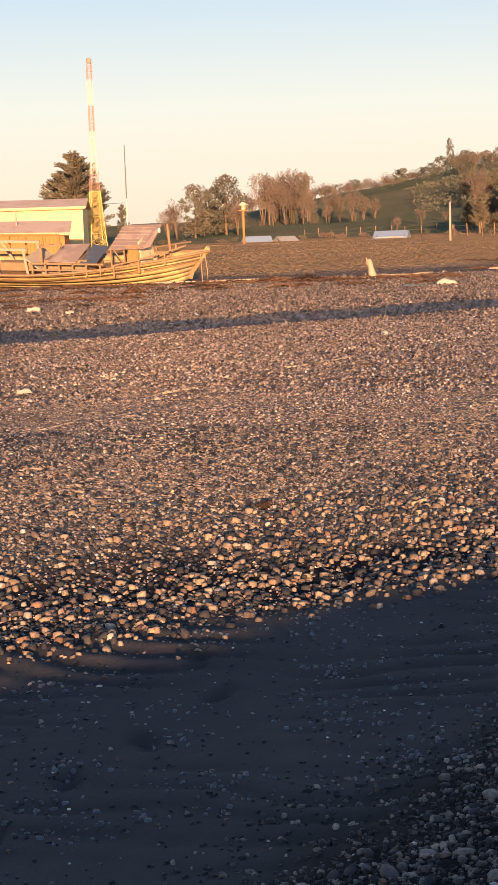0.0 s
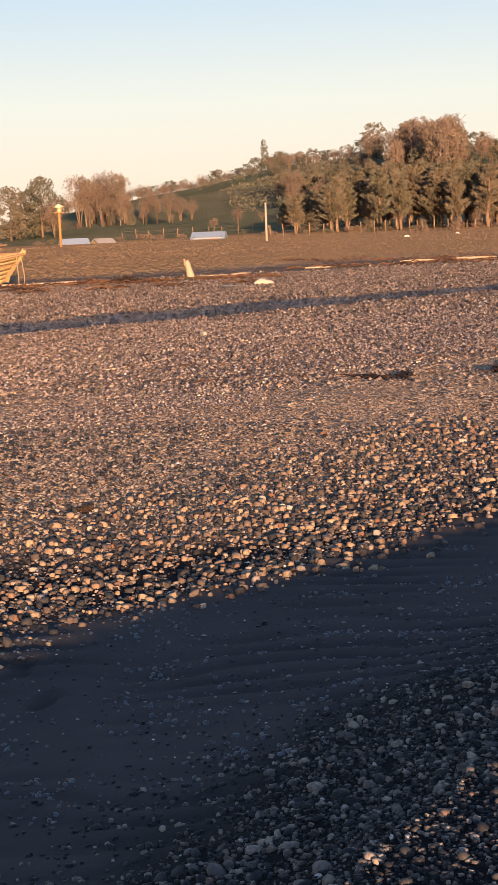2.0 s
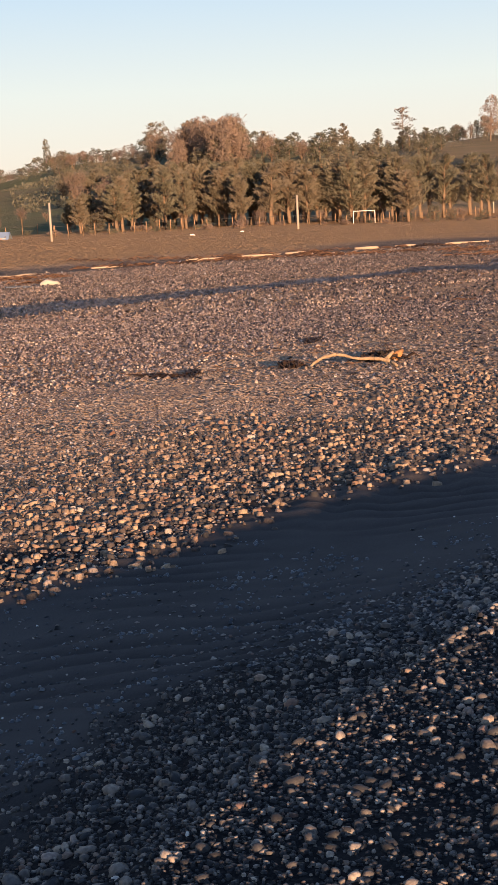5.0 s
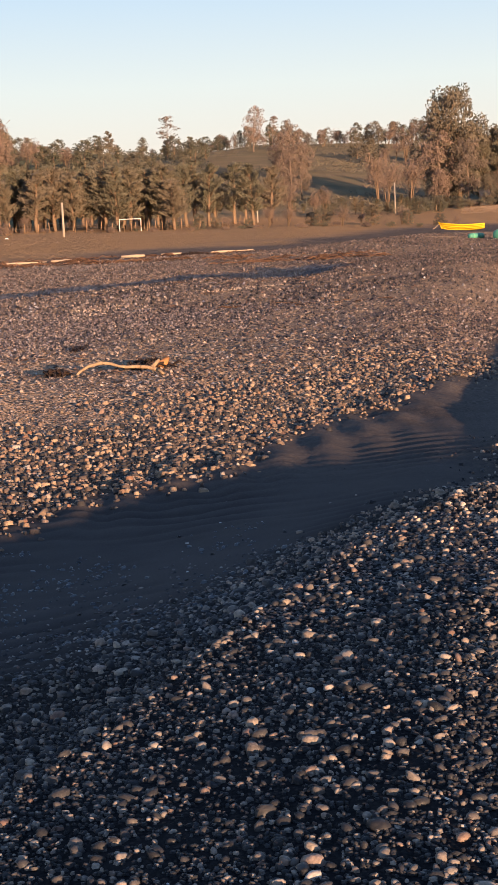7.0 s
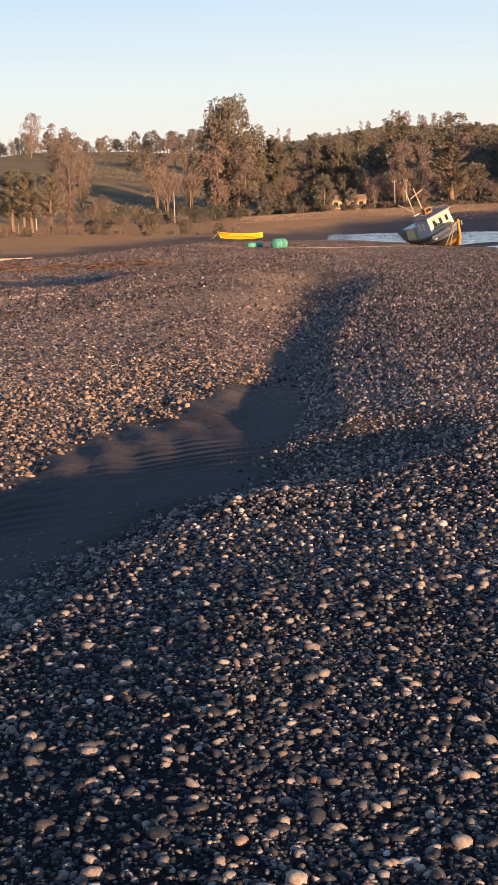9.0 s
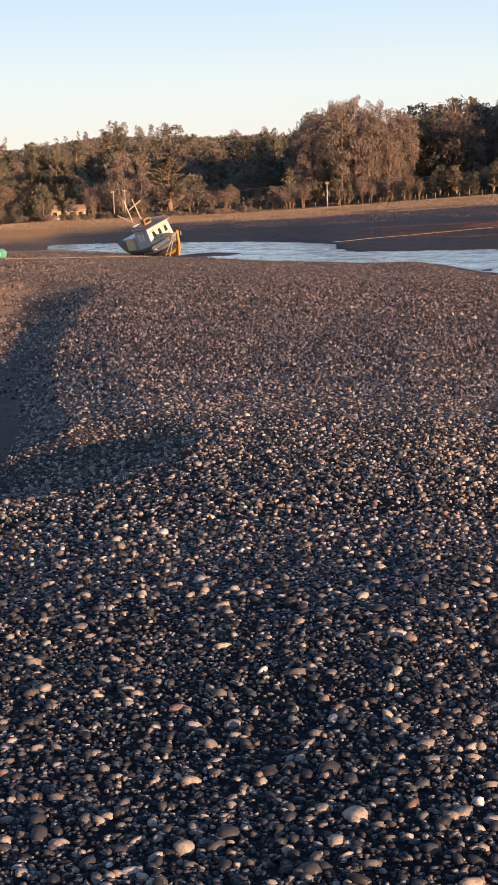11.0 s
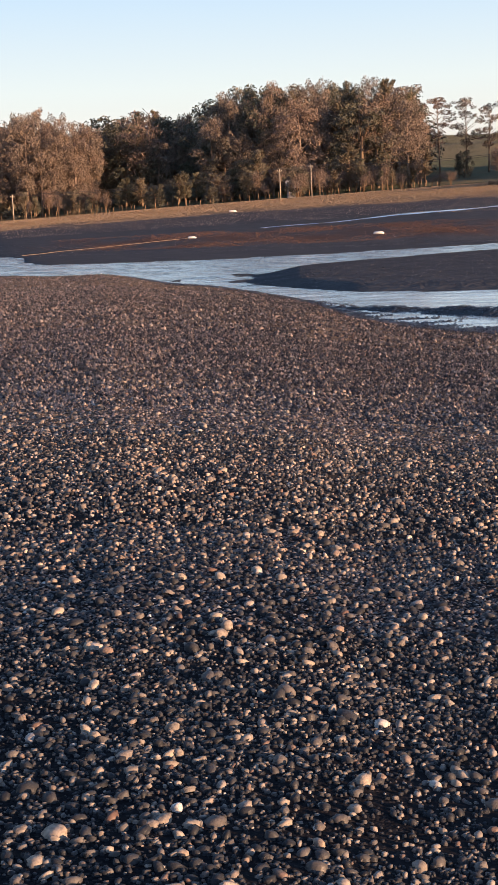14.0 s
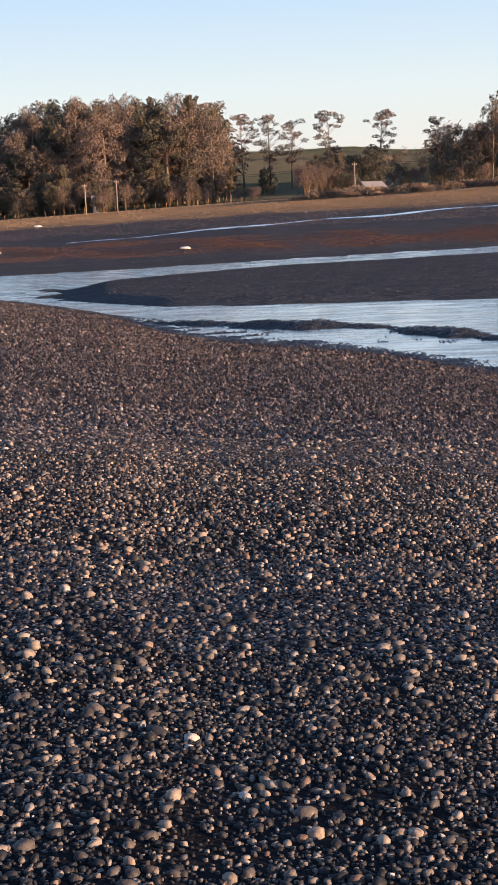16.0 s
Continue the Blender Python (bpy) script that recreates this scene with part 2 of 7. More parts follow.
GROUND = ground_mat()
PEBBLE, PEBBLE_ONE, PEBBLE_DRY_SUNLIT = pebble_mat("beach_pebble"), pebble_mat("beach_cobble", True), pebble_mat("sunlit_dry_pebble")
PEBBLE_BAR, PEBBLE_BANK, PEBBLE_COBBLE = pebble_mat("bar_pebble"), pebble_mat("bank_cobble"), pebble_mat("beach_cobble")
WATER = water_mat()
PEBBLE_PALE = Mat("pale_stone", 0.7)
PEBBLE_PALE = PEBBLE_PALE.color(PEBBLE_PALE.mix(PEBBLE_PALE.island(), (0.30, 0.22, 0.15), (0.62, 0.50, 0.38))).m
SHELL = Mat("white_shell", 0.5)
SHELL = SHELL.color(SHELL.mix(SHELL.island(), (0.42, 0.40, 0.37), (0.78, 0.76, 0.72))).m
# wet gravel: dark, and the sky's blue is put into its colour
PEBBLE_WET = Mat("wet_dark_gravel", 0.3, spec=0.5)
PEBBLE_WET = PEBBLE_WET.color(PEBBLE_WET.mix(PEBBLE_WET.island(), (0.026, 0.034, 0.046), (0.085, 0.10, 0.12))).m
BARK = bark_mat("tree_bark", (0.10, 0.07, 0.05), (0.24, 0.17, 0.11))
BARK_PALE = bark_mat("pale_bark", (0.12, 0.09, 0.07), (0.27, 0.20, 0.15))
LEAF_CONIFER = foliage_mat("cypress_foliage", (0.064, 0.066, 0.048), (0.15, 0.138, 0.096), (0.17, 0.134, 0.098))
LEAF_EUC = foliage_mat("eucalypt_foliage", (0.095, 0.08, 0.066), (0.205, 0.157, 0.12), (0.23, 0.16, 0.123))
LEAF_BROWN = foliage_mat("bare_twigs", (0.092, 0.07, 0.057), (0.20, 0.147, 0.115), (0.20, 0.142, 0.107))
LEAF_DARK = foliage_mat("dark_foliage", (0.056, 0.059, 0.044), (0.132, 0.123, 0.086), (0.155, 0.124, 0.09))


# ---- terrain ----
AZ0 = [-16, 0, 9, 18, 27, 33, 38, 42, 47, 56, 66, 80]
AZ = np.arange(-16, 80.01, 0.2)


def round_bay(values, az=AZ0):
    """Values given at some bearings, spread to all of them."""
    return np.interp(AZ, az, values)


# end of the gravel shore, or the near edge of the channel
R_SHORE = round_bay([58, 60, 62, 72, 82, 118, 182, 133, 126, 111, 97, 96, 86, 77, 72, 65, 55.6, 47.2, 42.1, 40.2, 37, 32.9, 30.7, 27], [-16, 0, 9, 18, 27, 33, 38, 42, 43, 45.6, 50, 52.3, 53.5, 54.8, 56.4, 58, 60.2, 61.9, 64.1, 65.6, 69.5, 73.5, 75.6, 80])
Z_SHORE = round_bay([-0.35, -0.35, -0.35, -0.4, -0.45, -0.5, -1.78, -1.8, -1.8, -1.8, -1.8, -1.8])
# the lower arm of the channel and the sand bar between the two arms
R_ARM_NEAR = round_bay([68, 67.8, 56.8, 51.2, 48.5, 46.6, 43, 40.5, 37], [-16, 57, 60.2, 62.1, 65.6, 69.6, 73.5, 75.6, 80])
R_ARM_FAR = round_bay([75, 74.2, 66.6, 59.6, 57.6, 56.4, 55.5, 54], [-16, 56.2, 58.9, 62.2, 65.7, 70.9, 75.7, 80])
R_BAR = round_bay([89, 88.6, 94.9, 107.3, 121.8, 128], [-16, 58.3, 60.7, 65.7, 75.7, 80])
# foot of the far bank
R_FOOT = round_bay([66, 68, 72, 84, 98, 165, 228, 208, 193, 168, 140, 126, 122, 121, 122, 130.7, 152, 162], [-16, 0, 9, 18, 27, 33, 38, 43, 45.7, 48.6, 48.9, 49.7, 53, 56, 60.3, 65.8, 75.7, 80])
# where the slope of the far bank begins
R_SLOPE = np.maximum(R_FOOT, round_bay([66, 68, 72, 84, 98, 165, 224, 198, 172, 152, 147, 158]))
Z_FOOT = round_bay([-0.42, -0.42, -0.42, -0.46, -0.5, -0.6, -1.75, -1.75, -1.75, -1.75, -1.75, -1.75])
# top of the far bank
R_BANK = round_bay([92, 95, 118, 142, 210, 270, 300, 300, 300, 300, 265, 235])
E_BANK = round_bay([-0.65, -0.69, -0.55, -0.45, -0.28, -0.12, 0.1, 0.12, 0.2, 0.6, 0.95, 1.18])
# ridge of the hills
E_HILL = round_bay([-0.2, 0.5, 1.2, 1.5, 1.9, 2.25, 2.4, 2.45, 2.65, 2.35, 2.6, 2.5, 2.2, 2.6, 3.0, 2.9, 2.8, 2.9, 3.2, 2.75, 2.75, 2.55, 2.8], [-16, -2, 2.3, 5.2, 7.5, 9.1, 13, 16.3, 19, 22.5, 26, 29.2, 33, 36, 40, 44, 48, 53, 58, 65, 70, 72.5, 80])
R_HILL = 680.0
WATER_Z = -1.8


def sstep(a, b, v):
    u = np.clip((v - a) / (b - a), 0, 1)
    return u * u * (3 - 2 * u)


def wavy(x, y, s, seed=0.0):
    """Cheap smooth noise from a few sines."""
    x, y = x / s + seed, y / s - seed * 1.7
    return (np.sin(x * 1.9 + 1.3 * np.sin(y * 1.1)) + np.sin(y * 2.3 + 1.7 * np.sin(x * 0.7 + 2)) + 0.6 * np.sin(3.7 * x - 2.9 * y + 1.1) + 0.4 * np.sin(6.1 * x + 5.3 * y)) / 3


def path_dist(x, y, pts):
    """Distance to a polyline, and how far along it (0..1)."""
    best, along = np.full(np.shape(x), 1e9), np.zeros(np.shape(x))
    n = len(pts) - 1
    for k in range(n):
        (ax, ay), (bx, by) = pts[k], pts[k + 1]
        dx, dy = bx - ax, by - ay
        u = np.clip(((x - ax) * dx + (y - ay) * dy) / (dx * dx + dy * dy), 0, 1)
        d = np.hypot(x - ax - u * dx, y - ay - u * dy)
        w = d < best
        best, along = np.where(w, d, best), np.where(w, (k + u) / n, along)
    return best, along


# the sand trough: where the near crest ends, where the sun reaches the far side, and the edges of its bare sand,
# each as across (q) and along the sun's way (y)
TROUGH_CREST = [(-30, -14), (-7, -1.2), (-2.8, 0.84), (-0.38, 2.25), (0.63, 3.11), (1.34, 3.97), (2.01, 4.58), (2.66, 5.22), (3.33, 5.7), (4.05, 6.29), (5.06, 6.97), (6.13, 7.66), (7.11, 8.45), (8.96, 10.85), (11.36, 13.81), (15.21, 18.19), (21.88, 25.44), (28.0, 31.63), (32.18, 36.38)]
TROUGH_LIT = [(-30, -11), (-7, 2.2), (-3.36, 4.7), (-0.84, 6.4), (0.26, 7.0), (0.97, 7.6), (1.75, 7.9), (2.76, 8.5), (3.79, 9.15), (4.74, 9.4), (5.81, 9.9), (7.28, 10.95), (8.61, 12.1), (10.92, 14.59), (15.79, 20.28), (22.01, 27.97), (27.18, 34.93), (30.99, 38.36), (32.86, 37.48)]
SAND_NEAR = [(-30, -13), (-3.03, 1.42), (-0.3, 3.05), (0.41, 3.98), (1.02, 4.7), (1.62, 5.26), (2.4, 5.69), (3.13, 6.03), (3.91, 6.52), (4.77, 7.0), (5.92, 7.8), (7.79, 9.77), (9.95, 12.47), (12.37, 15.44), (16.52, 20.27), (24.17, 28.9), (34.99, 39.28)]
SAND_FAR = [(-30, -10.8), (-3.3, 4.84), (-0.83, 6.95), (0.25, 7.35), (0.96, 7.7), (1.73, 8.05), (2.67, 8.65), (3.79, 9.4), (5.15, 10.14), (6.88, 11.37), (7.96, 12.15), (10.17, 13.59), (11.65, 15.6), (15.89, 20.76), (25.4, 32.1), (33.08, 37.35)]
# a shallow hollow on the bar beside it
HOLLOW_CREST = [(4.8, 6.9), (6.2, 6.9), (7.5, 7.6), (8.4, 8.15)]
HOLLOW_LIT = [(4.8, 7.0), (6.2, 8.0), (7.5, 8.6), (8.4, 8.2)]
SUN_SLOPE = math.tan(radians(SUN_EL))
RUNNEL = [(-14, 19.5), (-4.2, 24.8), (0, 27.8), (5.6, 31.8), (10, 35), (15, 38.6), (19, 42)]
FOOTPRINTS = [(-0.44, 5.48, 1.9), (-0.16, 6.09, 1.2), (-0.26, 6.63, 1.4), (-0.88, 4.54, 1.7), (-0.69, 5.04, 1.5)]
BARE = [(3.2, 13.6), (6.66, 16.4), (9.56, 19.0), (13.9, 22.8), (19.2, 27.5), (24, 33)]
POOL = [(18.2, 37.2), (20.5, 40.5), (23, 43.5)]


def polar(x, y):
    az = np.degrees(np.arctan2(x, y))
    return np.where(az < -100, az + 360, az), np.hypot(x, y)


def across(x, y, line):
    """The y at which a line of the trough lies, on the sun's way through x, y."""
    q = x + 0.052 * y
    return np.interp(q, [p[0] for p in line], [p[1] for p in line])


def side_of_trough(x, y):
    """+1 beyond the trough, -1 on the camera's side."""
    mid = 0.5 * (across(x, y, TROUGH_CREST) + across(x, y, TROUGH_LIT))
    return np.where((y > mid) & (x + 0.052 * y < 31) & (np.degrees(np.arctan2(x, y)) < 39), 1, -1)


def trough_mask(x, y):
    """1 on the bare sand of the trough, 0 outside; and how far along it lies."""
    j = 0.16 * wavy(x, y, 0.8, 3.0)
    a, b = across(x, y, SAND_NEAR) + j, across(x, y, SAND_FAR) + 0.12 * wavy(x, y, 0.5, 1.0)
    q = x + 0.052 * y
    m = sstep(-0.55, 0.6, y - a) * (1 - sstep(-0.15, 0.25, y - b)) * (1 - sstep(29, 32, q))
    return m, np.clip(q / 31, 0, 1)


def dip(x, y, crest_line, lit_line, crest, deep, rise):
    """A hollow behind a crest: its floor lies in the crest's shade up to the lit line, then climbs back."""
    a = across(x, y, crest_line) + 0.12 * wavy(x, y, 0.7, 9.0)
    b = np.maximum(across(x, y, lit_line) + 0.10 * wavy(x, y, 0.9, 5.0), a + 0.05)
    w = b - a
    v = np.clip(y - a, 0, w)
    slope = SUN_SLOPE - 0.006
    floor = crest + slope * v + deep * np.clip(w / 1.6, 0.2, 1) * np.clip(np.sin(np.pi * v / w), 0, 1) ** 0.7
    after = (crest + slope * w) * (1 - sstep(0, 1, (y - b) / rise))
    return -np.where(y < a, crest * sstep(-1.5, 0, y - a), np.where(y < b, floor, after))


def ripples(x, y):
    """Uneven ripples left by the ebb across the sand, -1..1."""
    return np.sin((x * 0.3 + y * 0.95) * 2 * np.pi / 0.23 + 4.2 * wavy(x, y, 0.8, 4.0) + 0.9 * wavy(x, y, 0.2, 3.0))


def tongues(x, y):
    """Long ribs of sand that run out into the trough, 0..1."""
    return np.clip(0.5 + 0.6 * np.sin((x * 0.93 - y * 0.33) * 2 * np.pi / 0.40 + 1.6 * wavy(x, y, 0.8, 2.0)), 0, 1)


def streaks(x, y):
    """Long uneven bands along the shore, about -1..1."""
    u, v = 0.72 * x + 0.69 * y, 0.69 * x - 0.72 * y
    return wavy(u / 7.0, v, 1.1, 3.0) * 0.6 + wavy(u / 5.0, v, 2.6, 7.0) * 0.7


def height(x, y):
    """The height of the ground at x, y."""
    x, y = np.asarray(x, float), np.asarray(y, float)
    az, r = polar(x, y)
    ip = lambda v: np.interp(az, AZ, v)  # noqa: E731
    rs, zs, rf, zf, rb = ip(R_SHORE), ip(Z_SHORE), ip(R_FOOT), ip(Z_FOOT), ip(R_BANK)
    rs = rs * (1 + 0.014 * wavy(x, y, 6.0, 1.0))
    zb = EYE + rb * np.tan(np.radians(ip(E_BANK)))
    zh = EYE + R_HILL * np.tan(np.radians(ip(E_HILL)))
    side = sstep(34, 50, az)
    # the shore: a flat beach on one side, a slope to the channel on the other
    u = np.clip(r / rs, 0, 1)
    z = zs * ((1 - side) * u + side * u**1.15)
    wet = sstep(36, 40, az)
    z2 = zs + (zf - zs) * sstep(0, 1, (r - rs) / np.maximum(rf - rs, 1))
    # the channel: two arms about a bar, a riffle where they meet, a shoal of wet stones
    near_arm, far_arm, top_bar = ip(R_ARM_NEAR), ip(R_ARM_FAR), ip(R_BAR)
    fine = np.clip(wavy(x, y, 2.2, 4.0) + 0.6 * wavy(x, y, 0.8, 1.0), -1, 1)
    bed = WATER_Z - 0.24 * sstep(0, 4, r - rs) * sstep(-1, 6, rf - r)
    jag = 1.2 * wavy(x, y, 5.0, 9.0)
    bed = bed + 0.6 * sstep(57.2, 60.5, az) * sstep(-0.6, 5, r - far_arm + 0.3 * jag) * sstep(-0.6, 7, top_bar - r + jag)
    inner = (r - rs) / np.maximum(near_arm - rs, 1)
    shoal = sstep(58.5, 61, az) * (1 - sstep(-1.2, 0.8, r - near_arm + 0.5 * jag))
    fine2 = fine + 0.5 * wavy(x, y, 0.35, 2.0)
    ridge = sstep(0.66, 0.82, inner + 0.06 * fine) * (1 - 0.25 * sstep(73, 77, az))
    bed = bed + shoal * (0.2 - 0.07 * sstep(67, 72, az) * (1 - ridge) + 0.15 * ridge + 0.085 * fine2) * sstep(0, 4, r - rs)
    riffle = sstep(52.5, 54, az) * (1 - sstep(57.5, 59.5, az)) * sstep(1, 4, r - rs) * (1 - sstep(86, 93, r))
    bed = bed + riffle * (0.20 + 0.09 * fine)
    bed = bed + 0.42 * np.exp(-(((az - 44.0) / 1.6) ** 2) - ((r - 132) / 9) ** 2)
    z2 = z2 + (bed - z2) * wet
    rl = ip(R_SLOPE)
    z3 = zf + 0.03 * sstep(0, 6, r - rf) + (zb - zf - 0.03) * np.clip((r - rl) / np.maximum(rb - rl, 1), 0, 1) ** 0.9
    z4 = zb + 0.4 * sstep(0, 30, r - rb) + (zh - zb - 0.4) * sstep(0, 1, (r - rb - 25) / (R_HILL - rb - 25))
    z4 = z4 + 2.5 * wavy(x, y, 60, 5.0) * sstep(rb + 40, rb + 200, r)
    z = np.where(r < rs, z, np.where(r < rf, z2, np.where(r < rb, z3, z4)))
    z = z - 25 * sstep(R_HILL, 1600, r) * (zh > 8)
    back = sstep(95, 130, az) + 1 - sstep(-50, -25, az)
    near = sstep(2.0, 6.0, r)
    z = z * (1 - np.clip(back, 0, 1) * sstep(20, 60, r))
    # trough, runnel and pool in the gravel
    m, _ = trough_mask(x, y)
    q = x + 0.052 * y
    front = 1 - sstep(30.4, 32.5, q)
    z = z + front * dip(x, y, TROUGH_CREST, TROUGH_LIT, 0.06, np.interp(x, [8, 13], [0.11, 0.05]), np.interp(x, [0, 8, 14], [5.2, 4.0, 2.0]))
    z = z + sstep(4.8, 5.6, q) * (1 - sstep(7.9, 8.4, q)) * dip(x, y, HOLLOW_CREST, HOLLOW_LIT, 0.02, 0.05, 0.8)
    d, _ = path_dist(x, y, RUNNEL)
    z = z - 0.10 * (1 - sstep(0.2, 1.9, d)) + 0.04 * np.exp(-(((d - 2.4) / 1.1) ** 2))
    d, _ = path_dist(x, y, POOL)
    z = z - 0.16 * (1 - sstep(0.4, 2.0, d))
    # uneven gravel and ripples in the sand
    beach = (r < rs) & (r > 1)
    beyond = side_of_trough(x, y) > 0
    z = z + beach * np.where(beyond, 0.010 * wavy(x, y, 2.2, 7.0) + 0.0025 * wavy(x, y, 0.55, 2.0), 0.016 * wavy(x, y, 2.2, 7.0) + 0.006 * wavy(x, y, 0.55, 2.0)) * near
    z = z + beach * beyond * 0.007 * streaks(x, y) * sstep(9, 13, r) * (1 - sstep(24, 26, r))
    z = z + m * 0.013 * ripples(x, y) * np.clip(0.45 + wavy(x, y, 0.8, 6.0), 0, 1) * (r < 22)
    ribs = sstep(2.6, 3.6, q) * (1 - sstep(8.5, 10, q)) * sstep(-0.9, 0.1, y - across(x, y, TROUGH_LIT)) * (1 - sstep(-0.1, 0.3, y - across(x, y, SAND_FAR)))
    z = z + ribs * 0.04 * (tongues(x, y) - 0.4)
    # footprints in the sand
    for fx, fy, fa in FOOTPRINTS:
        c, sn = math.cos(fa), math.sin(fa)
        u, v = (x - fx) * c + (y - fy) * sn, -(x - fx) * sn + (y - fy) * c
        d = np.hypot(u / 0.14, v / 0.055) + 0.12 * wavy(x, y, 0.05, 1.0)
        z = z - 0.03 * (1 - sstep(0.5, 1.1, d)) * (0.75 + 0.35 * np.sin(u * 130)) + 0.010 * np.exp(-(((d - 1.3) / 0.3) ** 2))
    return z


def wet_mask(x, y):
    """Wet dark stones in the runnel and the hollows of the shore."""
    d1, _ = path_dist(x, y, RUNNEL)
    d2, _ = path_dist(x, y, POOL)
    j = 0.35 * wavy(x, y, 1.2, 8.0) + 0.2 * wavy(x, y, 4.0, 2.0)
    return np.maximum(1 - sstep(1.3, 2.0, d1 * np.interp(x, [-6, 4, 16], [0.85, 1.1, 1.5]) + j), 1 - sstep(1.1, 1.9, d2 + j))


def zones(x, y):
    """What covers the ground: gravel, mud, weed, grass, field (0..1 each)."""
    az, r = polar(x, y)
    ip = lambda v: np.interp(az, AZ, v)  # noqa: E731
    rs, rf, rb = ip(R_SHORE), ip(R_FOOT), ip(R_BANK)
    side = sstep(34, 44, az)
    m, _ = trough_mask(x, y)
    gravel = (1 - sstep(0.97, 1.03, r / rs)) * (1 - 0.92 * m)
    beyond = (side_of_trough(x, y) > 0) | ((az < 37.5) & (r > 20))
    dry = beyond * np.where(r < 30, sstep(0.5, 1.6, y - across(x, y, SAND_FAR) + 0.5 * wavy(x, y, 1.2, 6.0)), 1.0) * (1 - sstep(36.5, 39, az))
    d, _ = path_dist(x, y, BARE)
    bare = np.clip(np.maximum((1 - sstep(0.7, 2.0, d + 0.5 * wavy(x, y, 1.5, 4.0))) * 0.9, sstep(0.15, 0.75, streaks(x, y)) * 0.75), 0, 1) * dry
    gravel = gravel * (1 - 0.8 * bare * (1 - sstep(45, 60, r)))
    rl = ip(R_SLOPE)
    f = (r - rl) / np.maximum(rb - rl, 1)
    mud = sstep(0.97, 1.03, r / rs) * (1 - sstep(0.5, 0.9, f + 0.1 * wavy(x, y, 8.0)))
    weed = side * sstep(49, 54, az) * sstep(0.03, 0.07, f) * (1 - sstep(0.17, 0.25, f)) * np.clip(0.5 + wavy(x, y, 5.0, 2.0), 0, 1)
    # dark strip at the left bank's foot: the undercut's shade painted with the mud
    mud = mud * (side + 0.8 * (1 - side) * (1 - sstep(0.0, 0.16, f + 0.05 * wavy(x, y, 3.0, 1.0))))
    gravel = np.maximum(gravel, (1 - side) * (1 - sstep(0.05, 0.3, f)) * (1 - 0.85 * m))
    grass = sstep(-0.05 + 0.55 * side, 0.2 + 0.6 * side, f + 0.08 * wavy(x, y, 7.0, 1.0))
    field = sstep(20, 60, r - rb - 30 * (1 - sstep(20, 34, az)))
    # the open shore beyond the trough is gravel all over; the near bar is black sand with loose stones
    open_ = np.maximum(sstep(8, 15, r) * (1 - 0.35 * side), 0.85 * dry)
    # where the painted shade lies: ripple hollows first, then the footprints
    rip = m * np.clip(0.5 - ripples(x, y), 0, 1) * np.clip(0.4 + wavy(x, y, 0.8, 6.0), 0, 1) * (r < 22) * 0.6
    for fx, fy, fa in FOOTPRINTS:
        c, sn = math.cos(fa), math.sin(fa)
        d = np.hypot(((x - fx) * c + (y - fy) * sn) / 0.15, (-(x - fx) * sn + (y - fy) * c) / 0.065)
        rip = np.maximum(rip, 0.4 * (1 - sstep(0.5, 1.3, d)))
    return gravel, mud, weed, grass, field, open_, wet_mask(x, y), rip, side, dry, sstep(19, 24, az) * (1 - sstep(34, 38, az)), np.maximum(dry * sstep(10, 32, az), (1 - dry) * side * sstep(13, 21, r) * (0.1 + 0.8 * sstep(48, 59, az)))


def mesh_from(name, verts, faces, mats, smooth=False):
    me = bpy.data.meshes.new(name)
    me.from_pydata(verts, [], faces)
    for mt in mats:
        me.materials.append(mt)
    if smooth:
        me.polygons.foreach_set("use_smooth", np.ones(len(me.polygons), bool))
    me.update()
    return me


def grid_mesh(name, verts, rows, cols, mat, closed=False):
    """A smooth mesh over rows x cols vertices (numpy, n x 3)."""
    i, j = np.meshgrid(np.arange(rows - 1), np.arange(cols if closed else cols - 1), indexing="ij")
    j2 = (j + 1) % cols
    quads = np.stack([i * cols + j, i * cols + j2, (i + 1) * cols + j2, (i + 1) * cols + j], -1).reshape(-1, 4)
    return raw_mesh(name, verts, quads, mat, True)


def raw_mesh(name, verts, polys, mat, smooth):
    me = bpy.data.meshes.new(name)
    n, k = polys.shape
    me.vertices.add(len(verts))
    me.vertices.foreach_set("co", np.ascontiguousarray(verts, np.float32).ravel())
    me.loops.add(n * k)
    me.loops.foreach_set("vertex_index", polys.astype(np.int32).ravel())
    me.polygons.add(n)
    me.polygons.foreach_set("loop_start", np.arange(0, n * k, k, dtype=np.int32))
    me.polygons.foreach_set("loop_total", np.full(n, k, np.int32))
    me.polygons.foreach_set("use_smooth", np.full(n, smooth))
    me.materials.append(mat)
    me.update(calc_edges=True)
    me.validate()
    return me


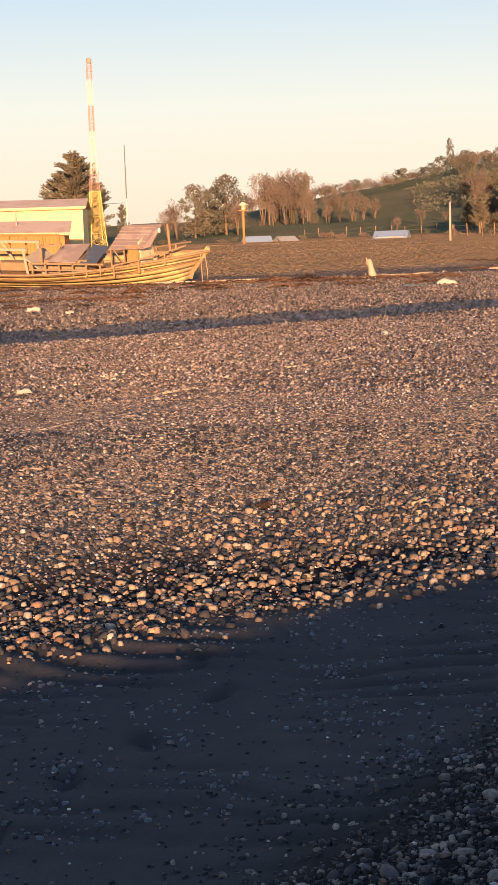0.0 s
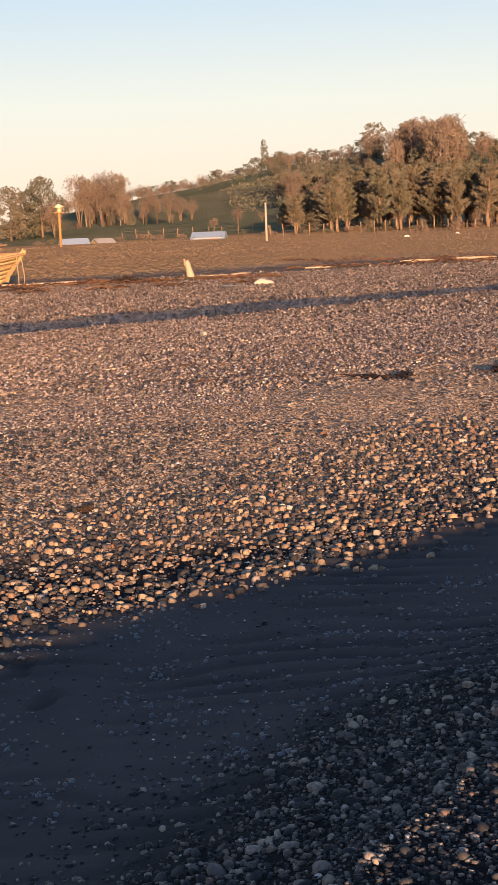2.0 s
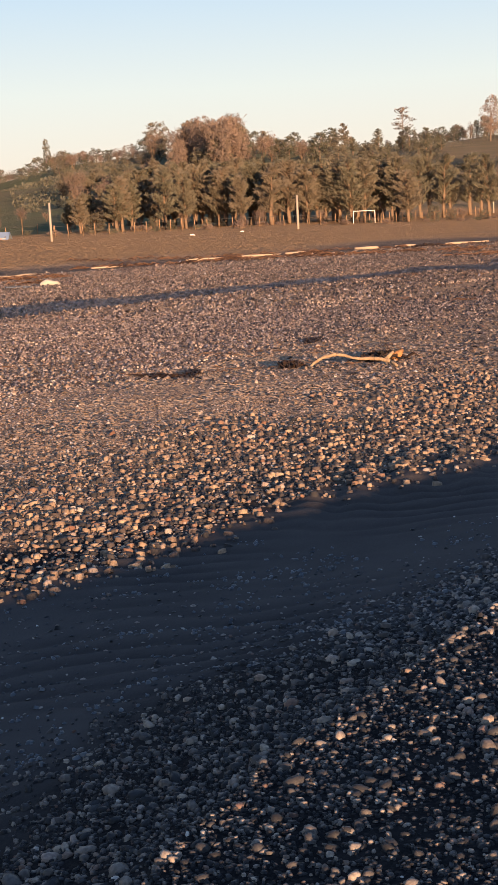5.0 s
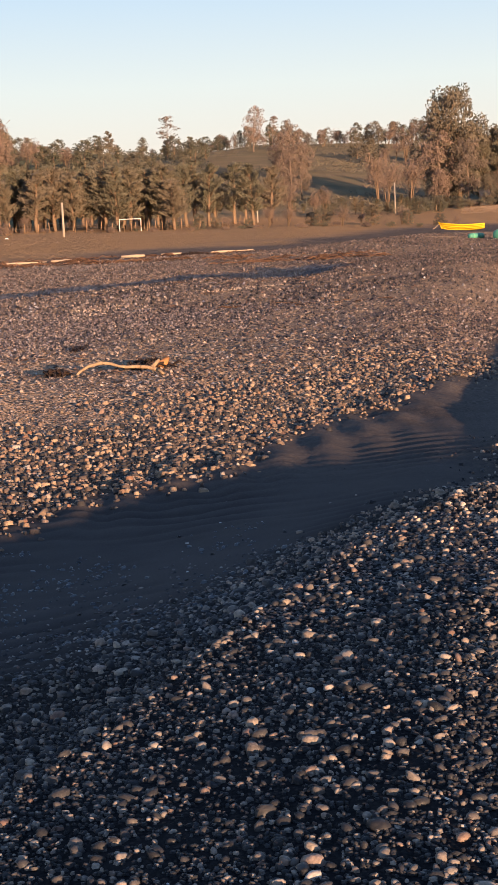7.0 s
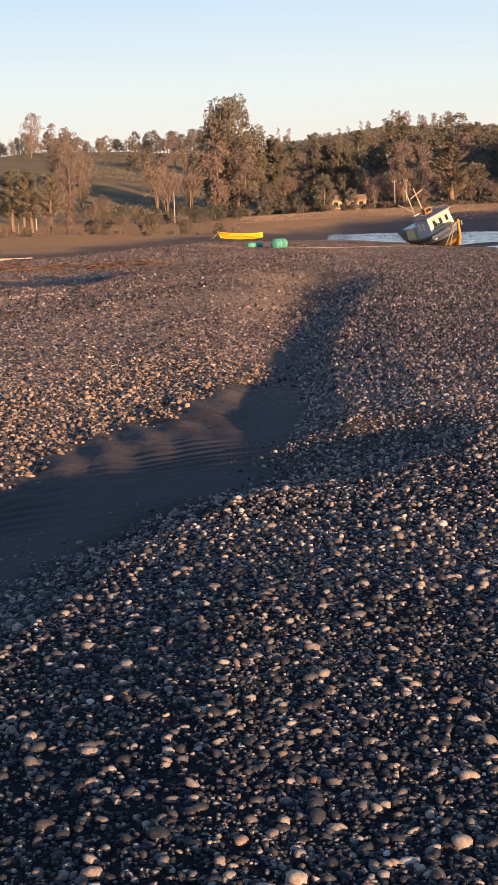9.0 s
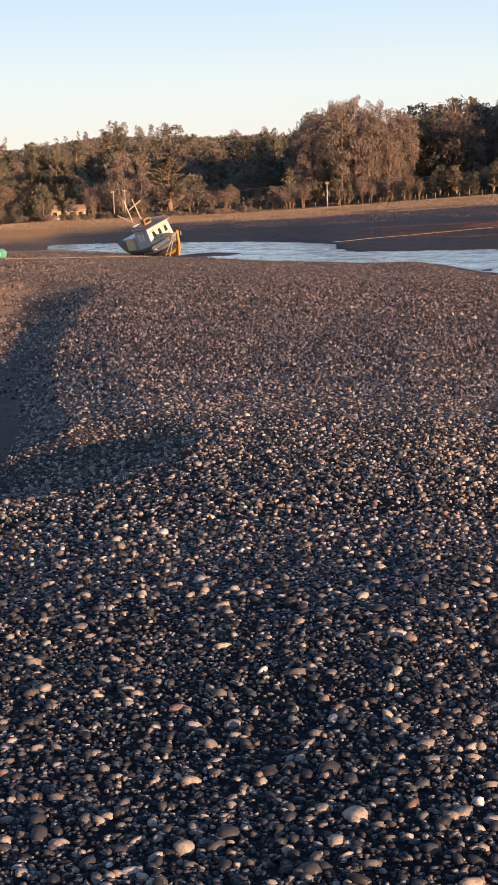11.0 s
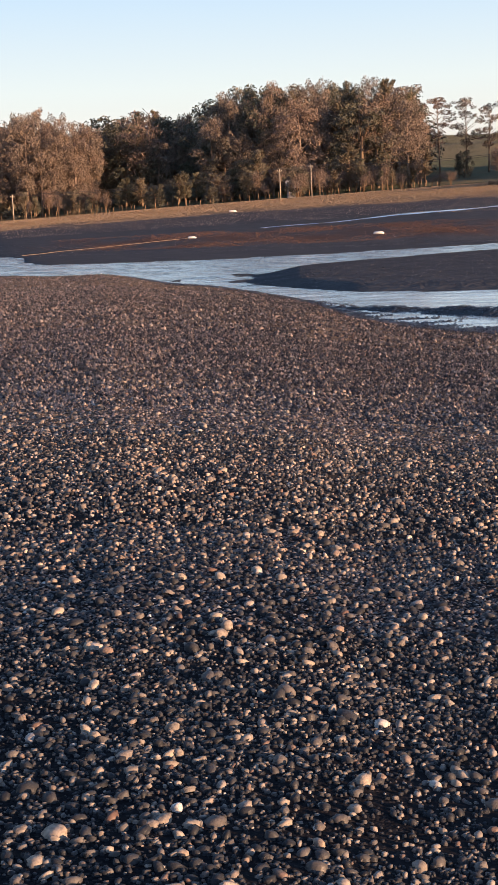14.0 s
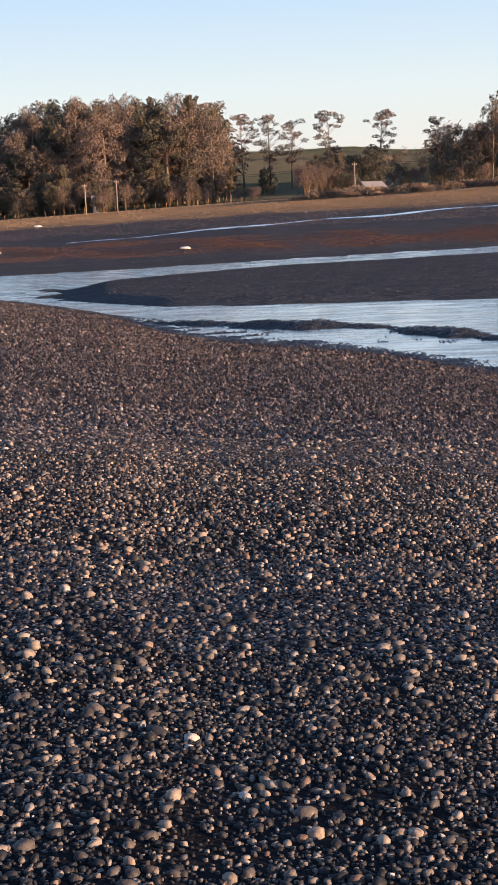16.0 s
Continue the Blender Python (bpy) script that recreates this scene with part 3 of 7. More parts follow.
def build_ground():
    azs = np.concatenate([np.arange(-16, 82.01, 0.42), np.arange(86, 344, 4.0)])
    rad = [0.0001, 0.5, 1.0, 1.5, 2.0]
    while rad[-1] < 150:
        rad.append(rad[-1] * (1.006 if 4 < rad[-1] < 12 else 1.0125))
    while rad[-1] < 900:
        rad.append(rad[-1] * 1.02)
    rad = np.array(rad + [1000, 1300, 1700, 2300, 3200, 4500])
    a, r = np.meshgrid(np.radians(azs), rad)
    x, y = (r * np.sin(a)).ravel(), (r * np.cos(a)).ravel()
    z = height(x, y)
    me = grid_mesh("ground", np.stack([x, y, z], -1), len(rad), len(azs), GROUND, closed=True)
    me.flip_normals()
    for name, v in zip(("gravel", "mud", "weed", "grass", "field", "open", "wet", "ripple_shade", "bar", "dry", "pasture", "dull"), zones(x, y)):
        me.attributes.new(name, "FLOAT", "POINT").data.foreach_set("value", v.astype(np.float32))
    return tagged(new("ground", me), "dark volcanic sand and gravel shore rising to dry grass and hills", "ground", kind="structure")


ground = build_ground()


def build_water():
    """Water of the channel, with low ripples that face the shore."""
    azs = np.arange(34, 81, 0.35)
    rad = np.concatenate([np.arange(22, 130, 0.5), np.arange(130, 240, 1.0)])
    a, r = np.meshgrid(np.radians(azs), rad)
    x, y = (r * np.sin(a)).ravel(), (r * np.cos(a)).ravel()
    lam = 1.5 + 1.6 * sstep(120, 140, r.ravel())
    calm = sstep(55, 60, np.degrees(a.ravel())) * (1 - sstep(66, 76, r.ravel())) * np.clip(0.75 + 0.5 * wavy(x / 3.0, y, 5.0, 2.0), 0.3, 1)
    ph = r.ravel() * 2 * np.pi / lam + 6.0 * wavy(x, y, 3.0, 1.0) + 3.0 * wavy(x, y, 11.0, 6.0)
    z = WATER_Z + lam * (0.016 + 0.003 * wavy(x, y, 4.0, 3.0)) * (1 - 0.7 * calm) * (np.sin(ph) + 0.3 * np.sin(1.37 * ph + 1.6 * x + 1.1 * y))
    me = grid_mesh("water", np.stack([x, y, z], -1), len(rad), len(azs), WATER)
    me.flip_normals()
    return tagged(new("water", me), "rippled shallow channel water reflecting the pale sky", "water", kind="structure")


def build_wet_strip():
    """A film of water left on the upper flat, following the ground."""
    azs = np.arange(58.5, 81, 0.4)
    want = np.interp(azs, [58, 60.3, 65.8, 70.5, 75.7, 82], [-0.45, -0.34, -0.02, 0.15, 0.38, 0.52])
    rows = []
    rr = np.arange(150, 300, 0.5)
    for az, e in zip(azs, want):
        x, y = rr * math.sin(radians(az)), rr * math.cos(radians(az))
        el = np.degrees(np.arctan((height(x, y) - EYE) / rr))
        rows.append(rr[np.argmax(el > e)])
    r0 = np.convolve(np.pad(rows, 3, mode="edge"), np.ones(7) / 7, "valid")
    verts = []
    for k in range(8):
        w = 0.7 * (k - 3.5) * (0.42 + 0.3 * np.sin(azs * 0.9) + 0.15 * np.sin(azs * 4.1)) * np.clip((azs - 58) / 6, 0.12, 1)
        r = r0 + w + 1.2 * np.sin(azs * 1.3)
        x, y = r * np.sin(np.radians(azs)), r * np.cos(np.radians(azs))
        verts.append(np.stack([x, y, height(x, y) + 0.05 - 0.10 * (k in (0, 7))], -1))
    me = grid_mesh("wet_sand_film", np.concatenate(verts), 8, len(azs), WATER)
    me.flip_normals()
    return tagged(new("wet_sand_film", me), "thin film of water lying on the upper mud flat", "water", kind="structure")


water = build_water()
build_wet_strip()


# ---- trees ----
def ground_z(x, y):
    return float(height(np.array([x]), np.array([y]))[0])


def at(az, r):
    return r * math.sin(radians(az)), r * math.cos(radians(az))


def tube(verts, faces, pts, radii, sides=6):
    """Adds a tapered tube along pts to the lists."""
    base = len(verts)
    for k, (p, rd) in enumerate(zip(pts, radii)):
        q = Vector(pts[min(k + 1, len(pts) - 1)]) - Vector(pts[max(k - 1, 0)])
        q = q.to_track_quat("Z", "Y") if q.length > 1e-6 else Euler((0, 0, 0)).to_quaternion()
        for s in range(sides):
            a = 2 * math.pi * s / sides
            verts.append(tuple(Vector(p) + q @ Vector((rd * math.cos(a), rd * math.sin(a), 0))))
    for k in range(len(pts) - 1):
        for s in range(sides):
            a, b = base + k * sides + s, base + k * sides + (s + 1) % sides
            faces.append((a, b, b + sides, a + sides))
    faces.append(tuple(base + s for s in reversed(range(sides))))
    faces.append(tuple(base + (len(pts) - 1) * sides + s for s in range(sides)))


def leaves(centres, radii, count, size, rng, flat=0.75, droop=0.0, wide=0.55, along=None):
    """Small bent leaf sprays scattered in puffs: one pointed triangle each, as numpy arrays."""
    centres, radii = np.array(centres, float), np.array(radii, float)
    w = radii**2
    pick = rng.choice(len(centres), count, p=w / w.sum())
    d = rng.normal(size=(count, 3))
    d /= np.linalg.norm(d, axis=1)[:, None]
    p = centres[pick] + d * (radii[pick] * rng.uniform(0.35, 1.0, count) ** 0.6)[:, None] * (1, 1, flat)
    if along is None:
        u = rng.normal(size=(count, 3)) + d * 0.6 * (1, 1, 0.4)
    else:
        u = rng.normal(size=(count, 3)) * 0.32 + np.array(along)[pick]
    u[:, 2] -= droop
    u /= np.linalg.norm(u, axis=1)[:, None]
    v = np.cross(u, rng.normal(size=(count, 3)))
    v /= np.linalg.norm(v, axis=1)[:, None]
    s = size * rng.uniform(0.55, 1.35, count)[:, None]
    verts = np.stack([p - u * s, p + u * s * 0.9 + v * s * wide, p + u * s * 0.9 - v * s * wide], 1).reshape(-1, 3)
    return verts, np.arange(count * 3).reshape(-1, 3)


def make_tree(kind, seed, far=False, tall=False):
    """A tree about 10 m high with trunk and crown, at the origin."""
    rng = np.random.default_rng(seed)
    tv, tf, cen, rad, along = [], [], [], [], []
    limb = (lambda *a: None) if far else tube
    bark, leaf = BARK, LEAF_CONIFER
    if kind == "cypress_tree":
        lean = rng.uniform(-0.4, 0.4, 2)
        tube(tv, tf, [(0, 0, -0.6), (0, 0, 1.5), (lean[0] * 0.5, lean[1] * 0.5, 5), (lean[0], lean[1], 9.3)], [0.30, 0.24, 0.15, 0.03])
        full = rng.uniform(0.8, 1.15)
        for k in range(50):
            h = 1.9 + 7.4 * (k + rng.uniform(0, 1)) / 50
            g = (h - 1.9) / 7.4
            reach = full * rng.uniform(0.55, 1.0) * (0.35 + 2.3 * (1 - g) ** 0.55 * min(1, 0.55 + 2 * g))
            a = rng.uniform(0, 6.283)
            rise = reach * rng.uniform(0.35, 0.95)
            tip = (math.cos(a) * reach + lean[0] * h / 9, math.sin(a) * reach + lean[1] * h / 9, min(9.75, h + rise))
            limb(tv, tf, [(lean[0] * h / 9, lean[1] * h / 9, h - 0.5), tip], [0.05, 0.015], 3)
            for f in (0.4, 0.7, 0.95):
                cen.append((tip[0] * f, tip[1] * f, h + (tip[2] - h) * f))
                rad.append((0.26 + 0.11 * reach) * (1.25 - 0.5 * f))
                along.append((0.75 * math.cos(a), 0.75 * math.sin(a), 0.65))
        cnt, size, flat, droop = 3000, 0.27, 0.75, 0.0
    elif kind == "eucalyptus_tree":
        bark, leaf = BARK_PALE, LEAF_EUC
        tops = []
        stems = rng.integers(1, 3)
        for s in range(stems):
            a, l = rng.uniform(0, 6.283), rng.uniform(0.2, 0.9)
            p = [(0, 0, -0.6), (l * 0.2 * math.cos(a), l * 0.2 * math.sin(a), 3), (l * 0.6 * math.cos(a), l * 0.6 * math.sin(a), 6), (l * math.cos(a), l * math.sin(a), 8.9)]
            tube(tv, tf, p, [0.15, 0.12, 0.08, 0.02])
            tops.append(p)
        low = rng.uniform(1.2, 3.0)
        for k in range(58):
            p = tops[k % stems]
            h = low + (9.5 - low) * (k + rng.uniform(0, 1)) / 58
            f = h / 9.2
            g = (h - low) / (9.6 - low)
            bx, by = p[3][0] * f, p[3][1] * f
            a, reach = rng.uniform(0, 6.283), rng.uniform(0.3, 1.0) * (0.45 + 1.7 * math.sin(math.pi * min(1, 0.12 + 0.8 * g)))
            tip = (bx + math.cos(a) * reach, by + math.sin(a) * reach, min(9.6, h + reach * 0.3))
            if k % 3 == 0:
                limb(tv, tf, [(bx, by, h - 0.7), tip], [0.035, 0.012], 3)
            cen.append(tip)
            rad.append(rng.uniform(0.35, 0.75) * (1.0 if g < 0.85 else 0.7))
        cnt, size, flat, droop = 3600, 0.185, 1.0, 1.3
    elif kind == "thin_eucalyptus_tree":
        bark, leaf = BARK_PALE, LEAF_EUC
        b = rng.uniform(-0.4, 0.4, 2)
        tube(tv, tf, [(0, 0, -0.6), (b[0] * 0.3, b[1] * 0.3, 4), (b[0], b[1], 9.0)], [0.11, 0.08, 0.02])
        for k in range(30):
            h = 3.6 + 5.8 * (k + rng.uniform(0, 1)) / 30
            g = (h - 3.6) / 6.0
            a, reach = rng.uniform(0, 6.283), rng.uniform(0.2, 1.0) * (0.45 + 1.25 * math.sin(math.pi * min(1, 0.08 + 0.78 * g)))
            tip = (b[0] * h / 9.3 + math.cos(a) * reach, b[1] * h / 9.3 + math.sin(a) * reach, min(9.6, h + reach * 0.5))
            tube(tv, tf, [(b[0] * h / 9.3, b[1] * h / 9.3, h - 0.6), tip], [0.03, 0.01], 3)
            cen.append(tip)
            rad.append(rng.uniform(0.28, 0.62))
        cnt, size, flat, droop = 2600, 0.105, 0.62, 0.2
    elif kind == "broadleaf_tree":
        leaf = LEAF_DARK
        tube(tv, tf, [(0, 0, -0.6), (0.1, 0, 2.2), (0.2, 0.1, 6)], [0.28, 0.2, 0.1])
        for k in range(70):
            a, h = rng.uniform(0, 6.283), 0.9 + 8.4 * (k + rng.uniform(0, 1)) / 70
            reach = 3.1 * math.sqrt(max(0.04, 1 - ((h - 4.6) / 5.0) ** 2)) * rng.uniform(0.45, 1.0)
            tip = (math.cos(a) * reach, math.sin(a) * reach, h)
            if k % 3 == 0:
                limb(tv, tf, [(0.1, 0.05, min(h - 0.8, 5.5)), tip], [0.07, 0.02], 3)
            cen.append(tip)
            rad.append(rng.uniform(0.45, 0.9))
        cnt, size, flat, droop = 3600, 0.205, 0.85, 0.1
    else:  # bare_tree: a leafless crown of fine twigs
        leaf = LEAF_BROWN
        for s in range(5):
            a, l = rng.uniform(0, 6.283), rng.uniform(0.6, 2.2)
            mid = (l * 0.4 * math.cos(a), l * 0.4 * math.sin(a), 4)
            tip = (l * math.cos(a), l * math.sin(a), rng.uniform(7, 9.2))
            tube(tv, tf, [(0, 0, -0.5), mid, tip], [0.12, 0.07, 0.015], 5)
            for k in range(9):
                h = rng.uniform(0.3, 1.0)
                cen.append((tip[0] * h + rng.uniform(-1.1, 1.1), tip[1] * h + rng.uniform(-1.1, 1.1), 2.3 + (tip[2] - 2.3) * h))
                rad.append(rng.uniform(0.7, 1.3))
        cnt, size, flat, droop = 1500, 0.34, 1.15, -1.1
    if far:
        cnt, size = int(cnt * 0.33), size * 1.6
    if tall:
        cnt, size = int(cnt * (1.9 if far else 1.5)), size * (0.66 if far else 0.7)
    verts, q = leaves(cen, rad, cnt, size, rng, flat, droop, {"bare_tree": 0.12, "cypress_tree": 0.22, "eucalyptus_tree": 0.28}.get(kind, 0.45), along or None)
    grow = 9.8 / float(np.percentile(verts[:, 2], 99.6))
    verts[:, 2] *= grow
    tv = [(a, b, c * grow) for a, b, c in tv]
    top = new(kind, None)
    trunk = new("trunk", mesh_from("trunk", tv, tf, [bark], True))
    crown = new("crown", raw_mesh("crown", verts, q, leaf, False))
    trunk.parent = crown.parent = top
    return top


TREE_TEXT = {
    "cypress_tree": ("dark green wind-shaped cypress tree behind the shore", "tree"),
    "eucalyptus_tree": ("tall eucalyptus tree with brown-green crown and pale trunk", "tree"),
    "thin_eucalyptus_tree": ("slender eucalyptus with sparse tufted crown against the sky", "tree"),
    "broadleaf_tree": ("dense dark green broadleaf tree on the hillside", "tree"),
    "bare_tree": ("leafless brown winter tree with fine twigs", "tree"),
}
STOCK = {}


def tree(kind, az, r, h, wide=1.0, variant=None):
    """Plants a tree of height h at azimuth az (degrees) and distance r."""
    v = random.randrange(4) if variant is None else variant
    x, y = at(az, r)
    s = h / 9.8
    m = pose(x, y, ground_z(x, y) - 0.1, 0, 0, random.uniform(0, 360)) @ Matrix.Diagonal((s * wide, s * wide, s, 1))
    far, tall = r > 395, h > 17 and kind[0] in "ebc" and kind != "bare_tree"
    if (kind, v, far, tall) not in STOCK:
        ob = make_tree(kind, 100 + 17 * v + 5 * list(TREE_TEXT).index(kind), far, tall)
        tagged(ob, *TREE_TEXT[kind], group=kind.replace("_", " ") + "s of the shore")
        ob.matrix_basis = m
        STOCK[kind, v, far, tall] = ob
        return ob
    src = STOCK[kind, v, far, tall]
    keep = src.matrix_basis.copy()
    src.matrix_basis = Matrix.Identity(4)
    ob = copy_thing(src, m)
    src.matrix_basis = keep
    return ob


def reach(az, r, el):
    """The height of a tree there whose top stands el degrees above the shore's eye level."""
    return EYE + r * math.tan(radians(el)) - ground_z(*at(az, r))


def grove(kinds, az0, az1, r0, r1, h0, h1, n, wide=1.0):
    for k in range(n):
        f = (k + random.uniform(0.1, 0.9)) / n
        tree(random.choice(kinds), az0 + (az1 - az0) * f, random.uniform(r0, r1), random.uniform(h0, h1), wide * random.uniform(0.85, 1.2))


# the line of the tree tops round the bay: azimuth and elevation
TOP_AZ = np.array([2.5, 4, 6, 7.5, 9.7, 11.5, 13, 13.6, 14.3, 15.8, 16.3, 17.2, 18.2, 19.8, 21.3, 23.3, 24.5, 26, 27, 28.1, 29.7, 31.3, 32.6, 34.8, 36, 38.2, 38.8, 39.6, 40.1, 40.8, 41, 41.5, 42, 42.4, 42.7, 43.5, 44.3, 45, 45.7, 46.1, 46.7, 47.5, 48.1, 48.3, 49.8, 51.5, 52.2, 53, 54.4, 56, 57.4, 59, 61.7, 63.2, 65, 66, 72.6, 74, 75.5, 80])
TOP_EL = np.array([1.5, 1.7, 2.1, 2.4, 3, 2.7, 2.8, 3.6, 4.2, 4.26, 3.2, 3.6, 3.1, 3.3, 2.85, 3.1, 3.35, 3.6, 3.6, 3.2, 3.42, 3.48, 3.55, 3.4, 3.4, 3.35, 3.5, 3.5, 3.85, 3.82, 3.4, 3.9, 3.6, 3.8, 3.42, 3.5, 3.2, 3.25, 3.55, 3.4, 3.6, 3.45, 4, 4.1, 4.55, 4.1, 4.3, 4.1, 4.3, 4.1, 5, 5.2, 5.1, 5.1, 4.6, 2.9, 2.8, 4, 4.9, 5.2])


def wood(kinds, az0, az1, r0, r1, lo, hi, n, wide=1.0):
    """Trees whose tops stay between two shares of the tree line."""
    for k in range(n):
        az = az0 + (az1 - az0) * (k + random.uniform(0.1, 0.9)) / n
        r = random.uniform(r0, r1)
        h = reach(az, r, float(np.interp(az, TOP_AZ, TOP_EL)) * random.uniform(lo, hi))
        if h > 2.5:
            tree(random.choice(kinds), az, r, h, wide * random.uniform(0.8, 1.2) * (1.3 if h < 7 else 1.0))


C, E_, T_, B, N = "cypress_tree", "eucalyptus_tree", "thin_eucalyptus_tree", "broadleaf_tree", "bare_tree"
# behind the yard with the mast
tree(C, -6.6, 175, 11.4, 1.6, 0)
tree(C, -7.2, 178, 8.6, 1.5, 3)
tree(C, -5.8, 182, 8.2, 1.5, 1)
tree(C, -6.3, 185, 10.6, 1.7, 2)
tree(C, -6.9, 183, 9.6, 1.6, 1)
tree(C, -4.7, 180, 5.2, 0.8, 2)
tree(B, -1.85, 230, 8.6, 0.95, 3)
tree(B, -1.5, 236, 7.6, 0.9, 0)
tree(B, -0.6, 232, 9.6, 1.05, 1)
tree(B, -1.0, 238, 7.8, 0.9, 2)
tree(N, -2.6, 226, 6.2, 1.2)
tree(N, -2.95, 228, 5.2, 1.3)
tree(N, -0.15, 228, 6.0, 1.3)
grove([N, E_], 0.8, 2.8, 330, 360, 10, 13, 7)
grove([N], 2.6, 5.8, 300, 340, 5, 8, 6)
grove([N, B], -3.0, 3.0, 240, 300, 2.0, 4, 12)
# hill row and hill groves
for k in range(64):
    az = -1.5 + 10.8 * (k + random.uniform(0, 1)) / 64
    tree(random.choice([N, N, B, N]), az, random.uniform(640, 668), random.uniform(5, 9), random.uniform(1.2, 1.8))
tree(B, 8.35, 640, 15, 0.45)
wood([E_, B, E_], 9.0, 12.2, 610, 650, 0.9, 1.02, 16, 1.3)
wood([T_], 11.2, 11.8, 560, 580, 1.15, 1.2, 2, 1.2)
wood([E_], 13.3, 16.2, 430, 470, 0.86, 1.02, 22, 1.1)
wood([T_, E_, N], 16.2, 19, 440, 480, 0.85, 1.0, 9)
wood([N, B, E_, B], 12, 24.5, 600, 655, 0.88, 1.0, 50, 1.2)
grove([N, B, N], 8.6, 13, 500, 640, 4, 7, 30, 1.6)
grove([N, N, B], 3.2, 9.5, 205, 290, 1.6, 3.2, 6, 1.4)
grove([N], 0.9, 2.4, 330, 350, 8, 11, 6, 1.3)
grove([B, N, C], 8.8, 12.8, 300, 400, 4, 8, 18, 1.5)
grove([B, C, B, N], 12, 16.2, 420, 600, 7, 13, 14, 1.3)
grove([B, C, B, N], 16.2, 24, 400, 560, 5, 9, 26, 1.4)
grove([C, B], 35, 38.8, 307, 313, 4, 8, 9, 1.1)
# the dark belt along the shore
BELT_AZ, BELT_EL = [8.8, 9.4, 10.2, 11.5, 14.2, 17.5, 19.3, 21.5, 23.8, 25.4, 27.5], [0.9, 1.35, 1.5, 2.15, 2.5, 2.4, 2.25, 2.2, 2.2, 2.1, 1.9]


def belt(az0, az1, r0, r1, lo, n, wide):
    for k in range(n):
        az, r = az0 + (az1 - az0) * (k + random.uniform(0.1, 0.9)) / n, random.uniform(r0, r1)
        tree(C, az, r, reach(az, r, float(np.interp(az, BELT_AZ, BELT_EL)) * random.uniform(lo, 1.02)), wide * random.uniform(0.9, 1.2))


belt(8.9, 22.6, 168, 180, 0.72, 44, 1.25)
belt(9.2, 22.4, 182, 215, 0.88, 40, 1.3)
belt(22.7, 26.6, 190, 215, 0.85, 8, 1.15)
grove([N, B], 9, 34, 165, 180, 1.2, 2.6, 34, 1.6)
tree(T_, 22.45, 520, reach(22.45, 520, 4.1), 1.5, 0)
tree(E_, 25.85, 560, reach(25.85, 560, 4.3), 1.2, 1)
tree(T_, 26.6, 580, reach(26.6, 580, 3.9), 1.2, 2)
tree(E_, 27.2, 560, reach(27.2, 560, 3.75), 1.0, 3)
for az, r, el in ((27.3, 330, 2.6), (27.0, 340, 2.2), (27.7, 336, 2.3), (28.6, 260, 1.1), (28.2, 255, 0.9), (27.2, 250, 1.3), (32.0, 300, 2.2), (31.1, 295, 2.0)):
    tree(E_ if r > 320 else N, az, r, reach(az, r, el), 1.2)
wood([N, B, E_, C], 22, 34.5, 600, 665, 0.86, 1.02, 96, 1.15)
for az, r, el in ((27.0, 420, 3.3), (27.5, 430, 3.5), (26.7, 425, 3.0), (27.9, 415, 2.9), (28.6, 600, 3.3)):
    tree(E_, az, r, reach(az, r, el), 1.3)
tree(N, 30.75, 330, reach(30.75, 330, 2.35), 1.1, 1)
wood([N, B], 29.5, 34, 480, 560, 0.72, 0.9, 12, 1.3)
grove([B, C], 26.5, 34, 240, 330, 1.5, 3.5, 26, 1.8)
# round the houses
tree(B, 33.45, 335, reach(33.45, 335, 4.55), 0.8, 1)
tree(B, 33.95, 338, reach(33.95, 338, 4.5), 0.8, 2)
tree(B, 33.7, 342, reach(33.7, 342, 4.7), 0.85, 3)
tree(E_, 33.2, 330, 17, 1.2, 2)
tree(E_, 34.3, 330, 15, 1.2, 0)
grove([C], 34.7, 35.9, 335, 345, 15, 18, 3, 0.8)
grove([C], 36.7, 38.5, 340, 350, 14, 18, 4, 0.8)
tree(C, 42.45, 318, reach(42.45, 318, 2.6), 1.75, 2)
tree(E_, 40.55, 322, reach(40.55, 322, 2.7), 0.9, 1)
tree(E_, 41.3, 330, reach(41.3, 330, 2.6), 0.8, 2)
# the wooded hillside behind them
grove([B, E_, N, C], 35, 48.5, 330, 420, 5, 10, 46, 1.4)
grove([B, E_, C, C], 34.5, 48.5, 420, 540, 7, 12, 60, 1.5)
wood([B, C, E_], 34.5, 49, 540, 640, 0.72, 0.95, 56, 1.15)
wood([B, E_, E_, T_], 34.5, 48, 600, 650, 0.84, 1.03, 44, 0.8)
wood([T_, E_], 39.7, 42.6, 560, 620, 0.98, 1.03, 9, 0.9)
grove([N], 39, 48, 318, 345, 3, 6, 12, 1.4)
# the eucalyptus wood over the channel
wood([E_], 47.4, 52.2, 345, 385, 0.78, 1.0, 30, 1.0)
tree(N, 47.75, 318, 5.8, 1.5)
wood([B, C], 46, 52, 400, 440, 0.6, 0.9, 16, 1.3)
wood([E_, B, N], 52, 57, 360, 430, 0.7, 1.0, 30, 1.2)
wood([N], 53.2, 54.8, 420, 450, 1.0, 1.05, 4, 1.4)
grove([B, C, E_], 48, 58, 440, 640, 9, 15, 40, 1.5)
grove([N, B, C], 49, 64.6, 318, 345, 3.5, 8, 54, 1.35)
wood([C, E_, B, E_], 56.6, 65.2, 330, 400, 0.4, 0.93, 56, 1.1)
wood([C, E_, B], 56.8, 64.8, 350, 395, 0.94, 1.04, 20, 0.85)
